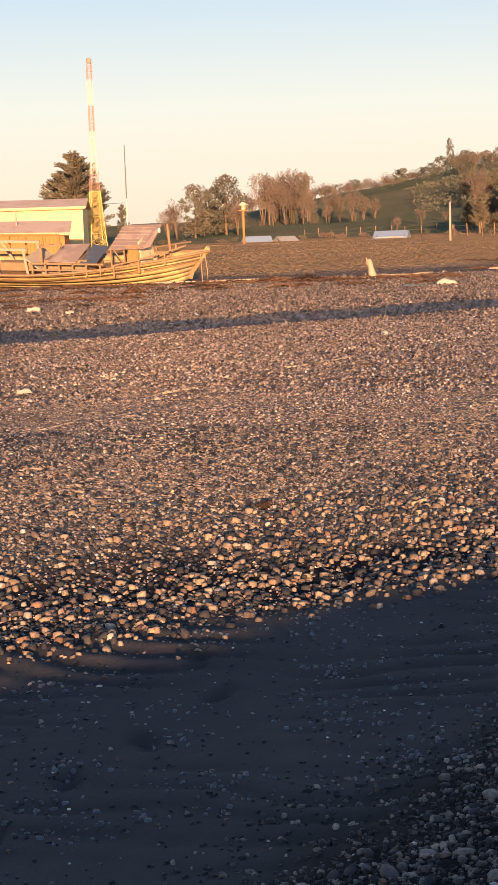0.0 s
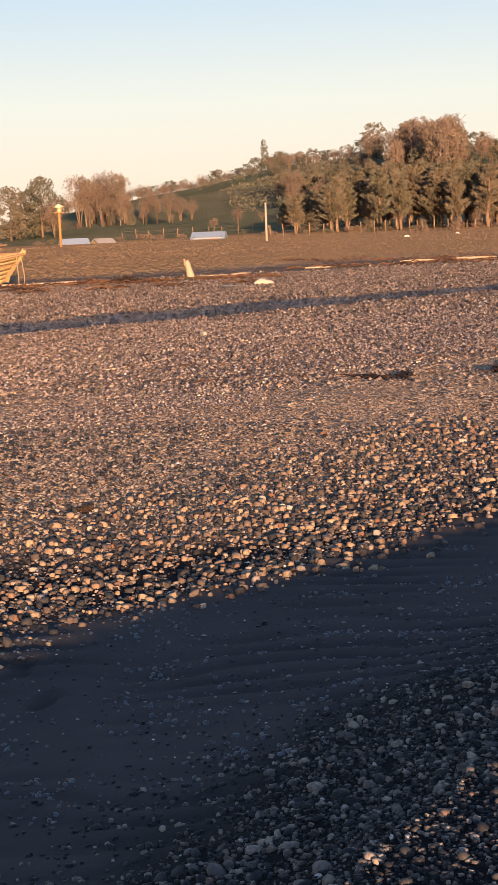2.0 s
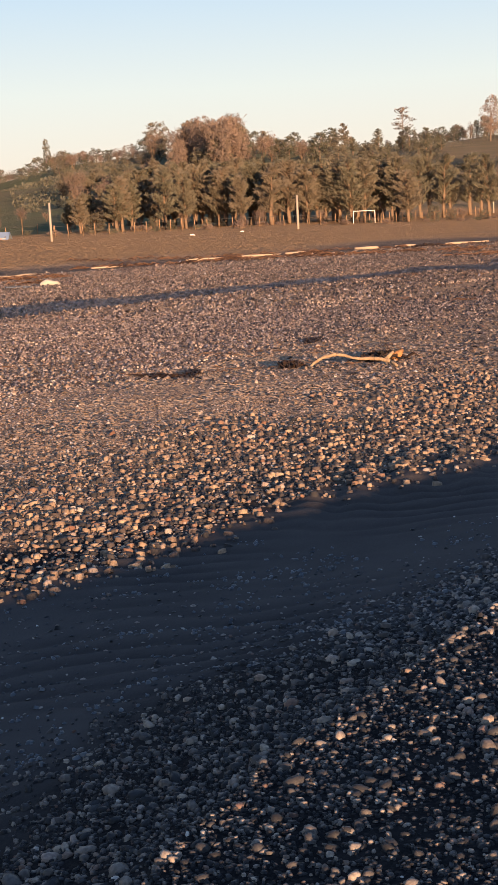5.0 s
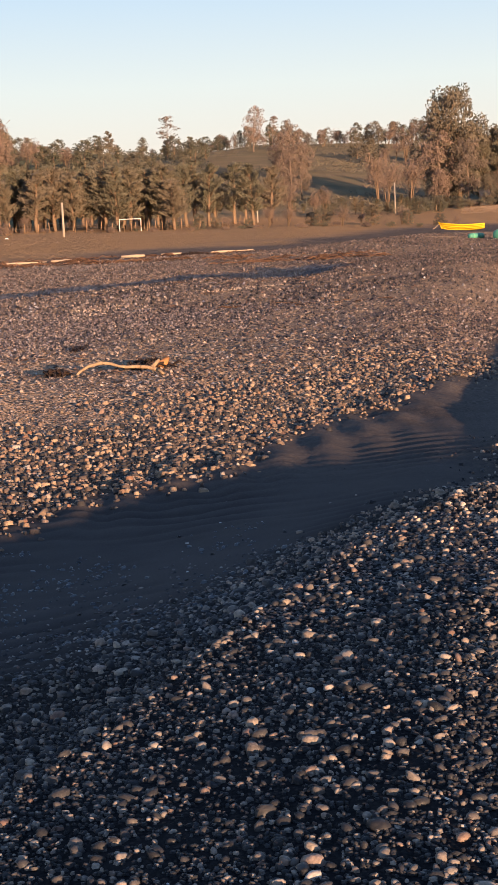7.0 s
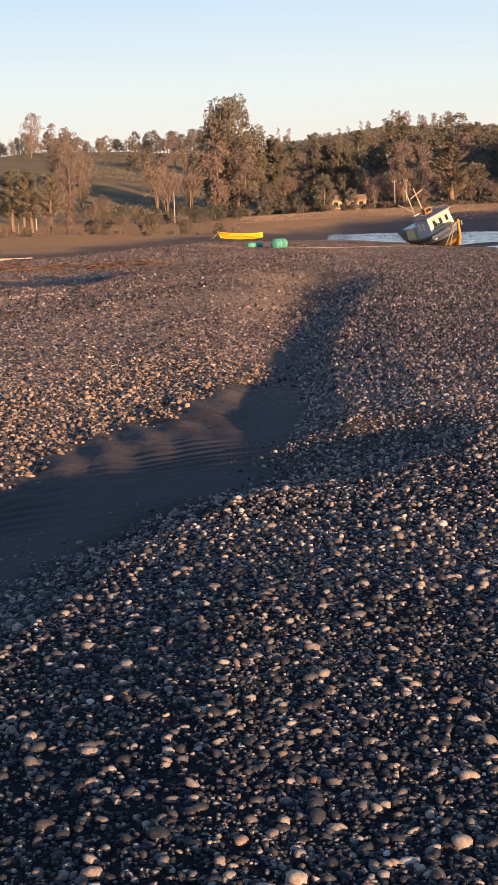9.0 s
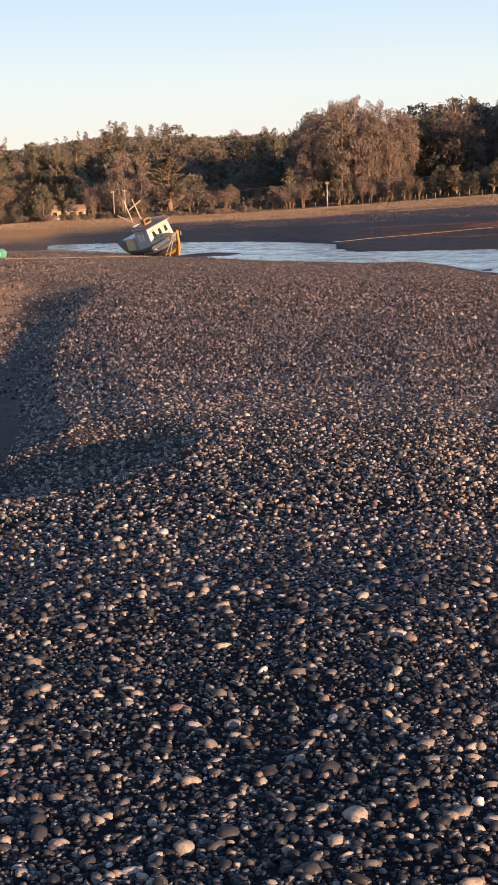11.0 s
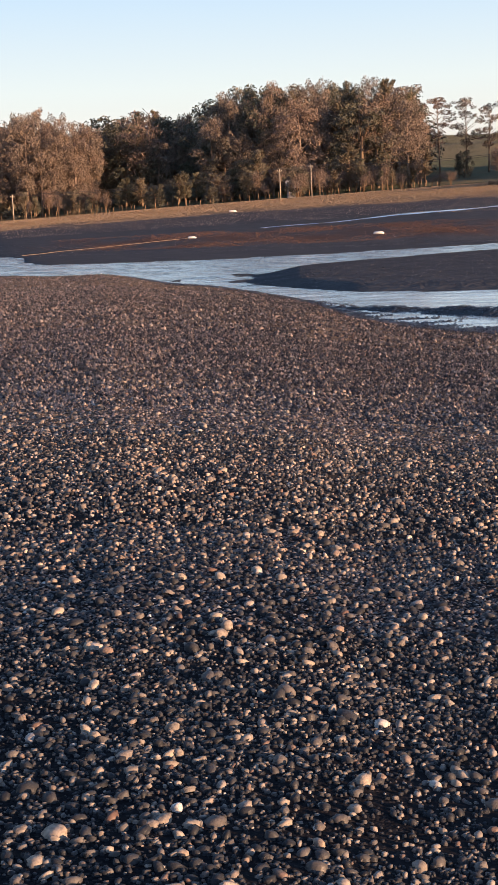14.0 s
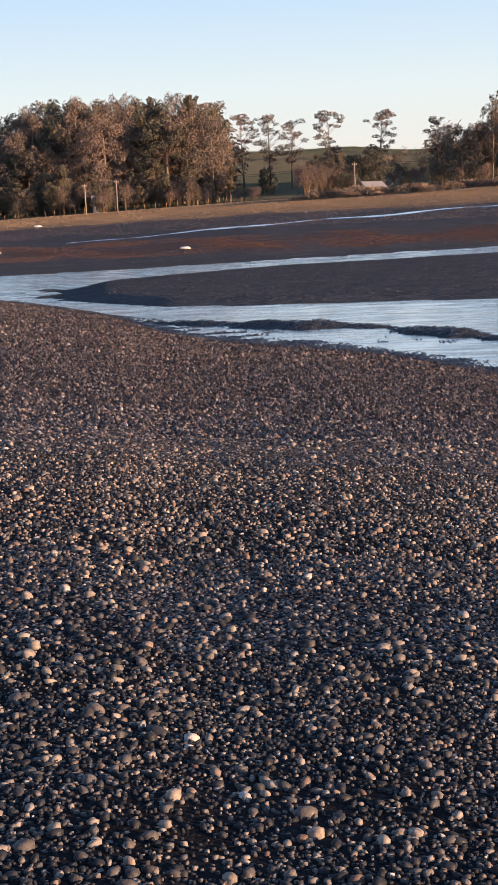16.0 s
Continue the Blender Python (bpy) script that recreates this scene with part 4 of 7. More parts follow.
wood([E_], 47.6, 52.0, 350, 380, 0.93, 1.03, 7, 0.75)
wood([C, E_], 52.4, 56.4, 370, 392, 0.9, 1.06, 7, 0.6)
wood([B, C], 56.6, 65, 400, 440, 0.8, 0.97, 22, 1.1)
for az, el in ((66.75, 4.35), (67.6, 4.1), (69.15, 4.35), (71.1, 4.3), (73.4, 3.95), (64.6, 4.9), (65.7, 4.4)):
    tree(T_, az, 385, reach(az, 385, el), 1.3)
grove([N], 60, 64.4, 290, 330, 3, 6, 9, 1.5)
grove([N], 64.8, 66.2, 300, 330, 2, 3.5, 4, 1.5)
grove([N], 67.9, 69.7, 300, 325, 6, 8.5, 7, 1.5)
grove([B], 69.6, 70.2, 290, 296, 4.2, 5.2, 3, 1.3)
grove([C, B], 66.2, 66.8, 350, 370, 6, 7, 2, 0.9)
grove([B, C, B], 68.4, 71.2, 370, 440, 6, 9, 12, 1.4)
grove([N, N, B], 71.3, 75.5, 320, 420, 3, 5.5, 22, 1.7)
wood([B, N], 68.2, 74, 480, 640, 0.9, 1.03, 15, 1.4)
for az in (68.6, 69.3, 70.2, 70.9):
    tree(B, az, random.uniform(300, 335), random.uniform(8, 10.5), 1.2)
wood([B, E_], 73.2, 80, 340, 420, 0.7, 1.0, 34, 1.1)


# ---- pebbles ----
def lump(sides, rings, rng):
    """A unit pebble: rings of vertices from the waist to the top; verts and triangles."""
    v, f = [], []
    for k in range(rings):
        el = math.pi / 2 * k / rings if rings > 1 else 0.0
        el = el - 0.45 if (k == 0 and rings > 1) else el
        for s in range(sides):
            a = 2 * math.pi * (s + 0.5 * k) / sides
            j = rng.uniform(0.92, 1.07)
            v.append((math.cos(a) * math.cos(el) * j, math.sin(a) * math.cos(el) * j, math.sin(el) * j))
    v.append((rng.uniform(-0.15, 0.15), rng.uniform(-0.15, 0.15), rng.uniform(0.88, 1.0)))
    for k in range(rings - 1):
        for s in range(sides):
            a, b = k * sides + s, k * sides + (s + 1) % sides
            f += [(a, b, b + sides), (a, b + sides, a + sides)]
    for s in range(sides):
        f.append(((rings - 1) * sides + s, (rings - 1) * sides + (s + 1) % sides, len(v) - 1))
    return np.array(v), np.array(f)


def scatter(rng, az0, az1, r0, r1, n):
    a = np.radians(rng.uniform(az0, az1, n))
    r = np.sqrt(rng.uniform(r0 * r0, r1 * r1, n))
    return r * np.sin(a), r * np.cos(a)


def stone_sizes(rng, n, lo, hi, skew=2.0):
    return lo + (hi - lo) * rng.uniform(0, 1, n) ** skew


def pebble_field(name, label, rng, x, y, size, sides, rings, smooth=True, tall=0.62, mat=None):
    """Many pebbles in one mesh; size: mean radius of each."""
    n = len(x)
    shapes = [lump(sides, rings, random.Random(k)) for k in range(6)]
    z = height(x, y)
    allv, allf, off = [], [], 0
    which = rng.integers(0, 6, n)
    for k, (v, f) in enumerate(shapes):
        i = np.where(which == k)[0]
        m = len(i)
        if not m:
            continue
        a = rng.uniform(0, 6.283, m)
        sx, sy, sz = size[i] * rng.uniform(0.95, 1.5, m), size[i] * rng.uniform(0.7, 1.0, m), size[i] * tall * rng.uniform(0.7, 1.25, m)
        px, py, pz = v[:, 0][None] * sx[:, None], v[:, 1][None] * sy[:, None], v[:, 2][None] * sz[:, None]
        tl = rng.normal(0, 0.22, (2, m))
        pz = pz + px * tl[0][:, None] + py * tl[1][:, None]
        c, s = np.cos(a)[:, None], np.sin(a)[:, None]
        w = np.stack([px * c - py * s + x[i][:, None], px * s + py * c + y[i][:, None], pz + (z[i] + 0.2 * sz)[:, None]], -1)
        allv.append(w.reshape(-1, 3))
        allf.append((f[None] + (np.arange(m) * len(v))[:, None, None] + off).reshape(-1, 3))
        off += m * len(v)
    ob = new(name, raw_mesh(name, np.concatenate(allv), np.concatenate(allf), mat or PEBBLE, smooth))
    return tagged(ob, label, "pebbles", kind="stuff")


def keep(rng, x, y, chance):
    k = rng.uniform(0, 1, len(x)) < chance
    return x[k], y[k]


rng = np.random.default_rng(11)


def near_half(x, y):
    """1 on the camera's side of the trough, fading out over its sand, in uneven clumps."""
    return sstep(0.0, 1.5, across(x, y, SAND_NEAR) + 1.0 - y + 0.4 * wavy(x, y, 0.7, 5.0)) * np.clip(0.75 + 0.5 * wavy(x, y, 0.35, 2.0), 0, 1)


# fine shingle at the feet
x, y = scatter(rng, -11, 77, 2.9, 7.6, 125000)
m, _ = trough_mask(x, y)
clump = np.clip(0.85 + 0.6 * wavy(x, y, 0.5, 9.0), 0.4, 1)
x, y = keep(rng, x, y, clump * np.clip(1.05 - m, 0.008 + 0.8 * near_half(x, y), 1))
away = np.hypot(x, y)
for mask, sides, rings in ((away < 5.6, 5, 2), (away >= 5.6, 5, 1)):
    k = np.where(mask)[0]
    pebble_field("fine_shingle", "small dark and brown rounded pebbles on black sand", rng, x[k], y[k], stone_sizes(rng, len(k), 0.0055, 0.0135, 1.4), sides, rings, tall=0.66)
# the same shingle goes on under the camera and behind it
x, y = scatter(rng, 0, 360, 0.05, 9.0, 150000)
az, r = polar(x, y)
hidden = (r < 2.9) | (az > 77) | (az < -11)
clump = np.clip(0.75 + 0.8 * wavy(x, y, 0.5, 9.0), 0.2, 1)
m, _ = trough_mask(x, y)
x, y = keep(rng, x, y, hidden * clump * np.clip(1.05 - m, 0.07, 1))
pebble_field("fine_shingle", "small dark and brown rounded pebbles on black sand", rng, x, y, stone_sizes(rng, len(x), 0.008, 0.021, 1.8), 4, 1, tall=0.7)
# medium pebbles
x, y = scatter(rng, -11, 77, 2.9, 12, 46000)
m, _ = trough_mask(x, y)
clump = np.clip(0.72 + 0.5 * wavy(x, y, 0.9, 1.0), 0.2, 1)
x, y = keep(rng, x, y, clump * np.clip(1.0 - 1.02 * m, 0.002 + 0.45 * near_half(x, y), 1))
close = np.hypot(x, y) < 6.0
for mask, sides, rings in ((close, 7, 3), (~close, 6, 2)):
    k = np.where(mask)[0]
    pebble_field("medium_pebbles", "rounded grey and tan beach pebbles on black sand", rng, x[k], y[k], stone_sizes(rng, len(k), 0.009, 0.022, 1.7), sides, rings, tall=0.74)
# cobbles near
x, y = scatter(rng, -11, 77, 2.9, 16, 19000)
m, _ = trough_mask(x, y)
x, y = keep(rng, x, y, np.clip(0.6 + 0.5 * wavy(x, y, 0.8, 5.0), 0.15, 1) * np.clip(0.95 - m, 0.01, 1) * (0.5 + 0.5 * sstep(4, 7, np.hypot(x, y))) * (side_of_trough(x, y) < 0))
pebble_field("cobbles", "larger rounded tan and grey cobbles among shingle", rng, x, y, stone_sizes(rng, len(x), 0.013, 0.031, 2.0), 8, 3, tall=0.76, mat=PEBBLE_COBBLE)
# small clusters of stones and bits of shell out on the sand
gx, gy = scatter(rng, -10, 30, 4.2, 8.5, 190)
m, _ = trough_mask(gx, gy)
gx, gy = gx[m > 0.6], gy[m > 0.6]
many = rng.integers(3, 16, len(gx))
x, y = np.repeat(gx, many), np.repeat(gy, many)
x, y = x + rng.normal(0, 0.10, len(x)), y + rng.normal(0, 0.07, len(x))
pebble_field("sand_stones", "small dark stones in clusters on the rippled sand", rng, x, y, stone_sizes(rng, len(x), 0.006, 0.017, 1.8), 7, 2, tall=0.6, mat=PEBBLE_WET)
x, y = scatter(rng, -10, 76, 3.0, 9.0, 170)
pebble_field("shell_bits", "small white bits of broken shell on the shore", rng, x, y, stone_sizes(rng, len(x), 0.005, 0.013, 2.0), 6, 2, tall=0.35, mat=SHELL)
# the cobble bank beyond the trough
x, y = scatter(rng, -11, 38, 5.3, 17.5, 84000)
d = 0.75 * (y - across(x, y, SAND_FAR)) + 0.3 * wavy(x, y, 0.8, 2.0)
dens = sstep(-0.45, 0.25, d) * (1 - sstep(0.7, 1.9, d + 0.4 * wavy(x, y, 1.5))) * np.clip(0.8 + 0.5 * wavy(x, y, 0.7, 4.0), 0.3, 1) * (0.55 + 0.45 * sstep(-1.0, 2.0, x))
x, y = keep(rng, x, y, dens)
pebble_field("cobble_bank", "band of rounded cobbles lit by the low sun", rng, x, y, stone_sizes(rng, len(x), 0.012, 0.036, 2.0), 7, 2, tall=0.75, mat=PEBBLE_BANK)
# gravel: dry beyond the trough, sunlight put into its pale tones; darker channel bar
def on_shore(x, y):
    az, r = polar(x, y)
    rs = np.interp(az, AZ, R_SHORE)
    return r < rs * np.where(az < 34, 1.02 + 0.03 * wavy(x, y, 4.0, 3.0), 1.0)


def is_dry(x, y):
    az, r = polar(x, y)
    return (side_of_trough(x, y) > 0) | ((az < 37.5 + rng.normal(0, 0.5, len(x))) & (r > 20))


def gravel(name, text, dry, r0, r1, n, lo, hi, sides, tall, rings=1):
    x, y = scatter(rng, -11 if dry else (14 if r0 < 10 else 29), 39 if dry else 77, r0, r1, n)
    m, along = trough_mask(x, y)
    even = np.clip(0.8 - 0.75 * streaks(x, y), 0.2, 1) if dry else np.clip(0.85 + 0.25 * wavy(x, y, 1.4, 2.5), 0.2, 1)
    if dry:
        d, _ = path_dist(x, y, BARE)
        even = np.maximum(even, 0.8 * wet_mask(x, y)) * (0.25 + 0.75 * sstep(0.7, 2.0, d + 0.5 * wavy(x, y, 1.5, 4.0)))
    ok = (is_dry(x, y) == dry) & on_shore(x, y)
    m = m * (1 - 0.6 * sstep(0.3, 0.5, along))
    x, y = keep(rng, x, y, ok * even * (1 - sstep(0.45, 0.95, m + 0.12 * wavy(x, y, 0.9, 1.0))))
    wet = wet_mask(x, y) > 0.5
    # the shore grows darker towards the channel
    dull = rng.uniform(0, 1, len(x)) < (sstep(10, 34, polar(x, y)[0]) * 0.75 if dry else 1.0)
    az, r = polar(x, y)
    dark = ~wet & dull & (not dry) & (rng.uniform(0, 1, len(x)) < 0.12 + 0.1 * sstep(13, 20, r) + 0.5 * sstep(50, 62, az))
    for mask, mat in ((~wet & ~dull, PEBBLE_DRY_SUNLIT), (~wet & dull & ~dark, PEBBLE_BANK if dry else PEBBLE_BAR), (dark, PEBBLE), (wet, PEBBLE_WET)):
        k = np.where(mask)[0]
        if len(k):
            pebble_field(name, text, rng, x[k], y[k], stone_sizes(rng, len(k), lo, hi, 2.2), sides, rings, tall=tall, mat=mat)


DRY_TEXT, DARK_TEXT = "dry brown gravel of the upper shore in pale sunlit tones", "dark brown and grey gravel of the bar"
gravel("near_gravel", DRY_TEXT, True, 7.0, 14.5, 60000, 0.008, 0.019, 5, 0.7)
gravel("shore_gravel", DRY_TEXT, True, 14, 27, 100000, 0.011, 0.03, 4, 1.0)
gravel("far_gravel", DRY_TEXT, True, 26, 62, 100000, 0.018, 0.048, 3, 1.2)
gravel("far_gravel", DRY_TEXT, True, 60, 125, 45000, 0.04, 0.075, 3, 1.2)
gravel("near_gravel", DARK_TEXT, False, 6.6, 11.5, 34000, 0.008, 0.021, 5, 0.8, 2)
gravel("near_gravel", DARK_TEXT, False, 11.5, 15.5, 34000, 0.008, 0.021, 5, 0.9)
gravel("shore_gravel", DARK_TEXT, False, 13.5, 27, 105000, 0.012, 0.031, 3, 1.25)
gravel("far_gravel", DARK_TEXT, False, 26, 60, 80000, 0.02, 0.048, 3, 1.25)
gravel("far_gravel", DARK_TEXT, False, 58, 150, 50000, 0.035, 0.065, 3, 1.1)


# rows of larger pale stones that the tide has left along the upper shore
for line, n, lo, hi in (([(-2.6, 15.6), (-1.0, 17.6), (0.1, 18.4), (1.1, 19.0), (2.1, 20.2), (3.9, 21.9), (4.9, 22.6), (8.1, 24.4), (11.1, 29.2), (16.3, 31.8)], 900, 0.012, 0.03), ([(-1.5, 10.8), (-0.7, 11.7), (0.0, 12.5), (1.2, 13.5), (2.4, 14.1)], 260, 0.009, 0.018), ([(1.5, 14.0), (3.1, 15.7), (5.7, 17.4)], 260, 0.009, 0.02)):
    pts = np.array(line)
    seg = np.hypot(*np.diff(pts, axis=0).T)
    u = rng.uniform(0, seg.sum(), n)
    run = np.concatenate([[0], np.cumsum(seg)])
    u = u[np.sin(u * 0.9) + 0.6 * np.sin(u * 2.3) > -0.5]
    x, y = np.interp(u, run, pts[:, 0]) + rng.normal(0, 0.3, len(u)), np.interp(u, run, pts[:, 1]) + rng.normal(0, 0.2, len(u))
    pebble_field("tide_stones", "rows of larger pale stones along the upper shore", rng, x, y, stone_sizes(rng, len(x), lo, hi, 2.0), 6, 2, tall=0.8, mat=PEBBLE_PALE)


# single stones at the camera's feet, each a piece of the ground
def single_stones():
    r5 = np.random.default_rng(3)
    meshes = []
    for k in range(8):
        v, f = lump(9, 3, random.Random(40 + k))
        v = v * (1.15, 0.9, 0.66)
        meshes.append(raw_mesh("pebble", v, f, PEBBLE_ONE, True))
    x, y = scatter(r5, -9, 75, 3.0, 6.5, 1400)
    m, _ = trough_mask(x, y)
    x, y = keep(r5, x, y, np.clip(1.0 - m, 0.04, 1))
    for k in range(300):
        s = 0.016 + 0.016 * r5.uniform() ** 1.7
        ob = new("pebble", meshes[k % 8])
        ob.parent = ground
        ob.matrix_basis = pose(x[k], y[k], ground_z(x[k], y[k]) + 0.1 * s, r5.normal(0, 12), r5.normal(0, 12), r5.uniform(0, 360)) @ Matrix.Diagonal((s * r5.uniform(0.9, 1.3), s, s * r5.uniform(0.8, 1.15), 1))


single_stones()


# ---- building helpers ----
class Shape:
    """Collects simple solids into one mesh."""

    def __init__(self):
        self.v, self.f = [], []

    def box(self, size, at=(0, 0, 0), turn=(0, 0, 0), taper=1.0):
        sx, sy, sz = (s / 2 for s in size)
        m = pose(*at, *turn)
        b = len(self.v)
        for z, k in ((-sz, 1.0), (sz, taper)):
            for x, y in ((-sx, -sy), (sx, -sy), (sx, sy), (-sx, sy)):
                self.v.append(tuple(m @ Vector((x * k, y * k, z))))
        self.f += [tuple(b + i for i in q) for q in ((3, 2, 1, 0), (4, 5, 6, 7), (0, 1, 5, 4), (1, 2, 6, 5), (2, 3, 7, 6), (3, 0, 4, 7))]
        return self

    def tube(self, pts, radii, sides=6):
        if isinstance(radii, (int, float)):
            radii = [radii] * len(pts)
        tube(self.v, self.f, pts, radii, sides)
        return self

    def quadwall(self, pts, thick=0.04):
        """A thick panel through four corners."""
        a, b, c, d = (Vector(p) for p in pts)
        n = (b - a).cross(d - a).normalized() * thick / 2
        base = len(self.v)
        self.v += [tuple(p - n) for p in (a, b, c, d)] + [tuple(p + n) for p in (a, b, c, d)]
        self.f += [tuple(base + i for i in q) for q in ((3, 2, 1, 0), (4, 5, 6, 7), (0, 1, 5, 4), (1, 2, 6, 5), (2, 3, 7, 6), (3, 0, 4, 7))]
        return self


def part(name, shape, mat, parent, label="", smooth=False, bevel=0.0):
    me = mesh_from(name, shape.v, shape.f, [mat], smooth)
    ob = new(name, me)
    ob.parent = parent
    if bevel:
        b = ob.modifiers.new("edge", "BEVEL")
        b.width, b.segments, b.limit_method = bevel, 1, "ANGLE"
    return tagged(ob, label) if label else ob


def thing(name, m, label, category, group="", kind=""):
    ob = new(name, None)
    ob.matrix_basis = m
    return tagged(ob, label, category, group, kind)


def spot(az, r, sink=0.0, rz=0.0):
    x, y = at(az, r)
    return pose(x, y, ground_z(x, y) - sink, 0, 0, rz)


PAINT_YELLOW = painted("worn_yellow_paint", (0.47, 0.34, 0.15), (0.27, 0.19, 0.10), 1.3, 0.6, 0.46)
PAINT_CREAM = painted("worn_cream_paint", (0.74, 0.62, 0.38), (0.25, 0.17, 0.10), 2.0, 0.6, 0.6)
PAINT_WHITE = painted("worn_white_paint", (0.72, 0.70, 0.64), (0.30, 0.24, 0.17), 2.0, 0.55, 0.64)
PAINT_BLUE = painted("worn_blue_grey_paint", (0.22, 0.27, 0.33), (0.13, 0.11, 0.10), 1.5, 0.6, 0.58)
PAINT_HULL = painted("dark_blue_hull_paint", (0.07, 0.09, 0.125), (0.14, 0.10, 0.07), 1.5, 0.6, 0.56)
# cabin sides: the blue-grey of their shade is put into the paint
PAINT_SIDE_SHADE = painted("shaded_cabin_paint", (0.40, 0.46, 0.53), (0.26, 0.25, 0.24), 1.8, 0.6, 0.6)
PAINT_OCHRE = painted("ochre_bottom_paint", (0.62, 0.30, 0.05), (0.16, 0.09, 0.04), 1.8, 0.6, 0.6)
BRIGHT_YELLOW = painted("bright_yellow_paint", (0.85, 0.55, 0.02), (0.6, 0.36, 0.03), 2.0, 0.45, 0.7)
WOOD_WORN = bark_mat("weathered_planks", (0.16, 0.10, 0.06), (0.36, 0.24, 0.14))
WOOD_GREY = bark_mat("grey_driftwood", (0.24, 0.19, 0.14), (0.48, 0.38, 0.27))
WOOD_RED = bark_mat("orange_boards", (0.26, 0.12, 0.05), (0.46, 0.23, 0.09))
LOG_MAT = bark_mat("bleached_log", (0.13, 0.085, 0.05), (0.44, 0.32, 0.20))
CANVAS = painted("faded_canvas", (0.30, 0.215, 0.17), (0.38, 0.28, 0.21), 1.2, 0.85, 0.5, 0.01)
CANVAS_DARK = painted("blue_grey_tarpaulin", (0.07, 0.085, 0.11), (0.14, 0.12, 0.11), 1.5, 0.7, 0.55, 0.01)
ROOF_RUST = painted("faded_rust_roof", (0.64, 0.45, 0.31), (0.52, 0.34, 0.22), 0.8, 0.7, 0.5, 0.01)
ROOF_BLUE = painted("pale_blue_roof", (0.29, 0.36, 0.43), (0.22, 0.25, 0.28), 0.8, 0.5, 0.6)
WALL_YELLOW = painted("pale_yellow_cladding", (0.62, 0.50, 0.25), (0.52, 0.42, 0.22), 0.6, 0.6, 0.62)
WALL_CREAM = painted("cream_house_wall", (0.46, 0.34, 0.21), (0.34, 0.25, 0.15), 0.6, 0.7, 0.6)
WALL_GREY = painted("grey_hut_boards", (0.30, 0.28, 0.26), (0.2, 0.18, 0.16), 1.0, 0.8, 0.55)
STEEL_WHITE = painted("white_mast_paint", (0.58, 0.52, 0.42), (0.46, 0.36, 0.26), 2.0, 0.5, 0.66)
STEEL_RED = painted("red_mast_paint", (0.44, 0.25, 0.18), (0.36, 0.2, 0.13), 2.0, 0.5, 0.66)
STEEL_YELLOW = painted("yellow_mast_paint", (0.70, 0.52, 0.16), (0.4, 0.3, 0.15), 2.0, 0.5, 0.66)
GLASS = Mat("dark_window_glass", 0.08, spec=0.5).color((0.02, 0.022, 0.025)).m
RUBBER = Mat("black_rubber", 0.9).color((0.02, 0.02, 0.02)).m
FLOAT_GREEN = painted("green_float_plastic", (0.07, 0.25, 0.18), (0.13, 0.33, 0.24), 2.5, 0.45, 0.6)
FLOAT_LIGHT = painted("pale_green_float_plastic", (0.16, 0.42, 0.24), (0.25, 0.5, 0.32), 2.5, 0.45, 0.6)
ROPE = Mat("bleached_rope", 0.9).color((0.27, 0.21, 0.15)).m
SACK = painted("dirty_white_sack", (0.40, 0.36, 0.30), (0.26, 0.21, 0.16), 4.0, 0.8, 0.6, 0.01)
AERIAL = painted("dark_aerial_paint", (0.10, 0.09, 0.09), (0.16, 0.12, 0.10), 2.0)
WIRE = Mat("power_cable", 0.6).color((0.05, 0.05, 0.05)).m
CONCRETE = painted("concrete_post", (0.34, 0.29, 0.23), (0.25, 0.2, 0.16), 2.0, 0.85, 0.6)


def hull_rows(length, beam, depth, bow_up, stern_up, rows=7, stations=22):
    """Grid of hull points, side by side: [side][station][row], keel first."""
    grid = []
    for side in (-1, 1):
        line = []
        for i in range(stations):
            s = i / (stations - 1)
            fore = max(0.0, (s - 0.45) / 0.55)
            aft = max(0.0, (0.3 - s) / 0.3)
            half = beam / 2 * (1 - fore**2.4) * (1 - 0.22 * aft**2)
            sheer = depth + bow_up * fore**1.8 + stern_up * aft**1.6
            keel = 0.02 + 0.55 * depth * fore**5 + 0.25 * depth * aft**2
            x = -length / 2 + length * s
            col = []
            for j in range(rows):
                t = j / (rows - 1)
                flare = t**0.72 if fore < 0.6 else t ** (0.72 + 0.6 * (fore - 0.6))
                col.append((x + 0.10 * length * fore**3 * t * 0.7, side * max(0.02, half * flare), keel + (sheer - keel) * t))
            line.append(col)
        grid.append(line)
    return grid


def hull_part(grid, j0, j1, side):
    """The skin between two rows of points on one side."""
    sh = Shape()
    n = len(grid[side])
    for j in range(j0, j1 + 1):
        sh.v += [grid[side][i][j] for i in range(n)]
    for j in range(j1 - j0):
        for i in range(n - 1):
            q = (j * n + i, j * n + i + 1, (j + 1) * n + i + 1, (j + 1) * n + i)
            sh.f.append(q if side == 0 else q[::-1])
    return sh


def transom_part(grid):
    """The flat stern between the two sides."""
    sh = Shape()
    col0, col1 = grid[0][0], grid[1][0]
    sh.v += [*col0, *col1]
    n = len(col0)
    for j in range(n - 1):
        sh.f.append((j, j + 1, n + j + 1, n + j))
    return sh


def deck_part(grid, row, drop):
    sh = Shape()
    n = len(grid[0])
    for i in range(n):
        for side in (0, 1):
            x, y, z = grid[side][i][row]
            sh.v.append((x, y * 0.97, z - drop))
    for i in range(n - 1):
        sh.f.append((2 * i, 2 * i + 2, 2 * i + 3, 2 * i + 1))
    return sh


def wale(grid, row, r, side):
    return Shape().tube([Vector(grid[side][i][row]) + Vector((0, (1 if side else -1) * r * 0.6, 0)) for i in range(len(grid[side]))], r, 6)


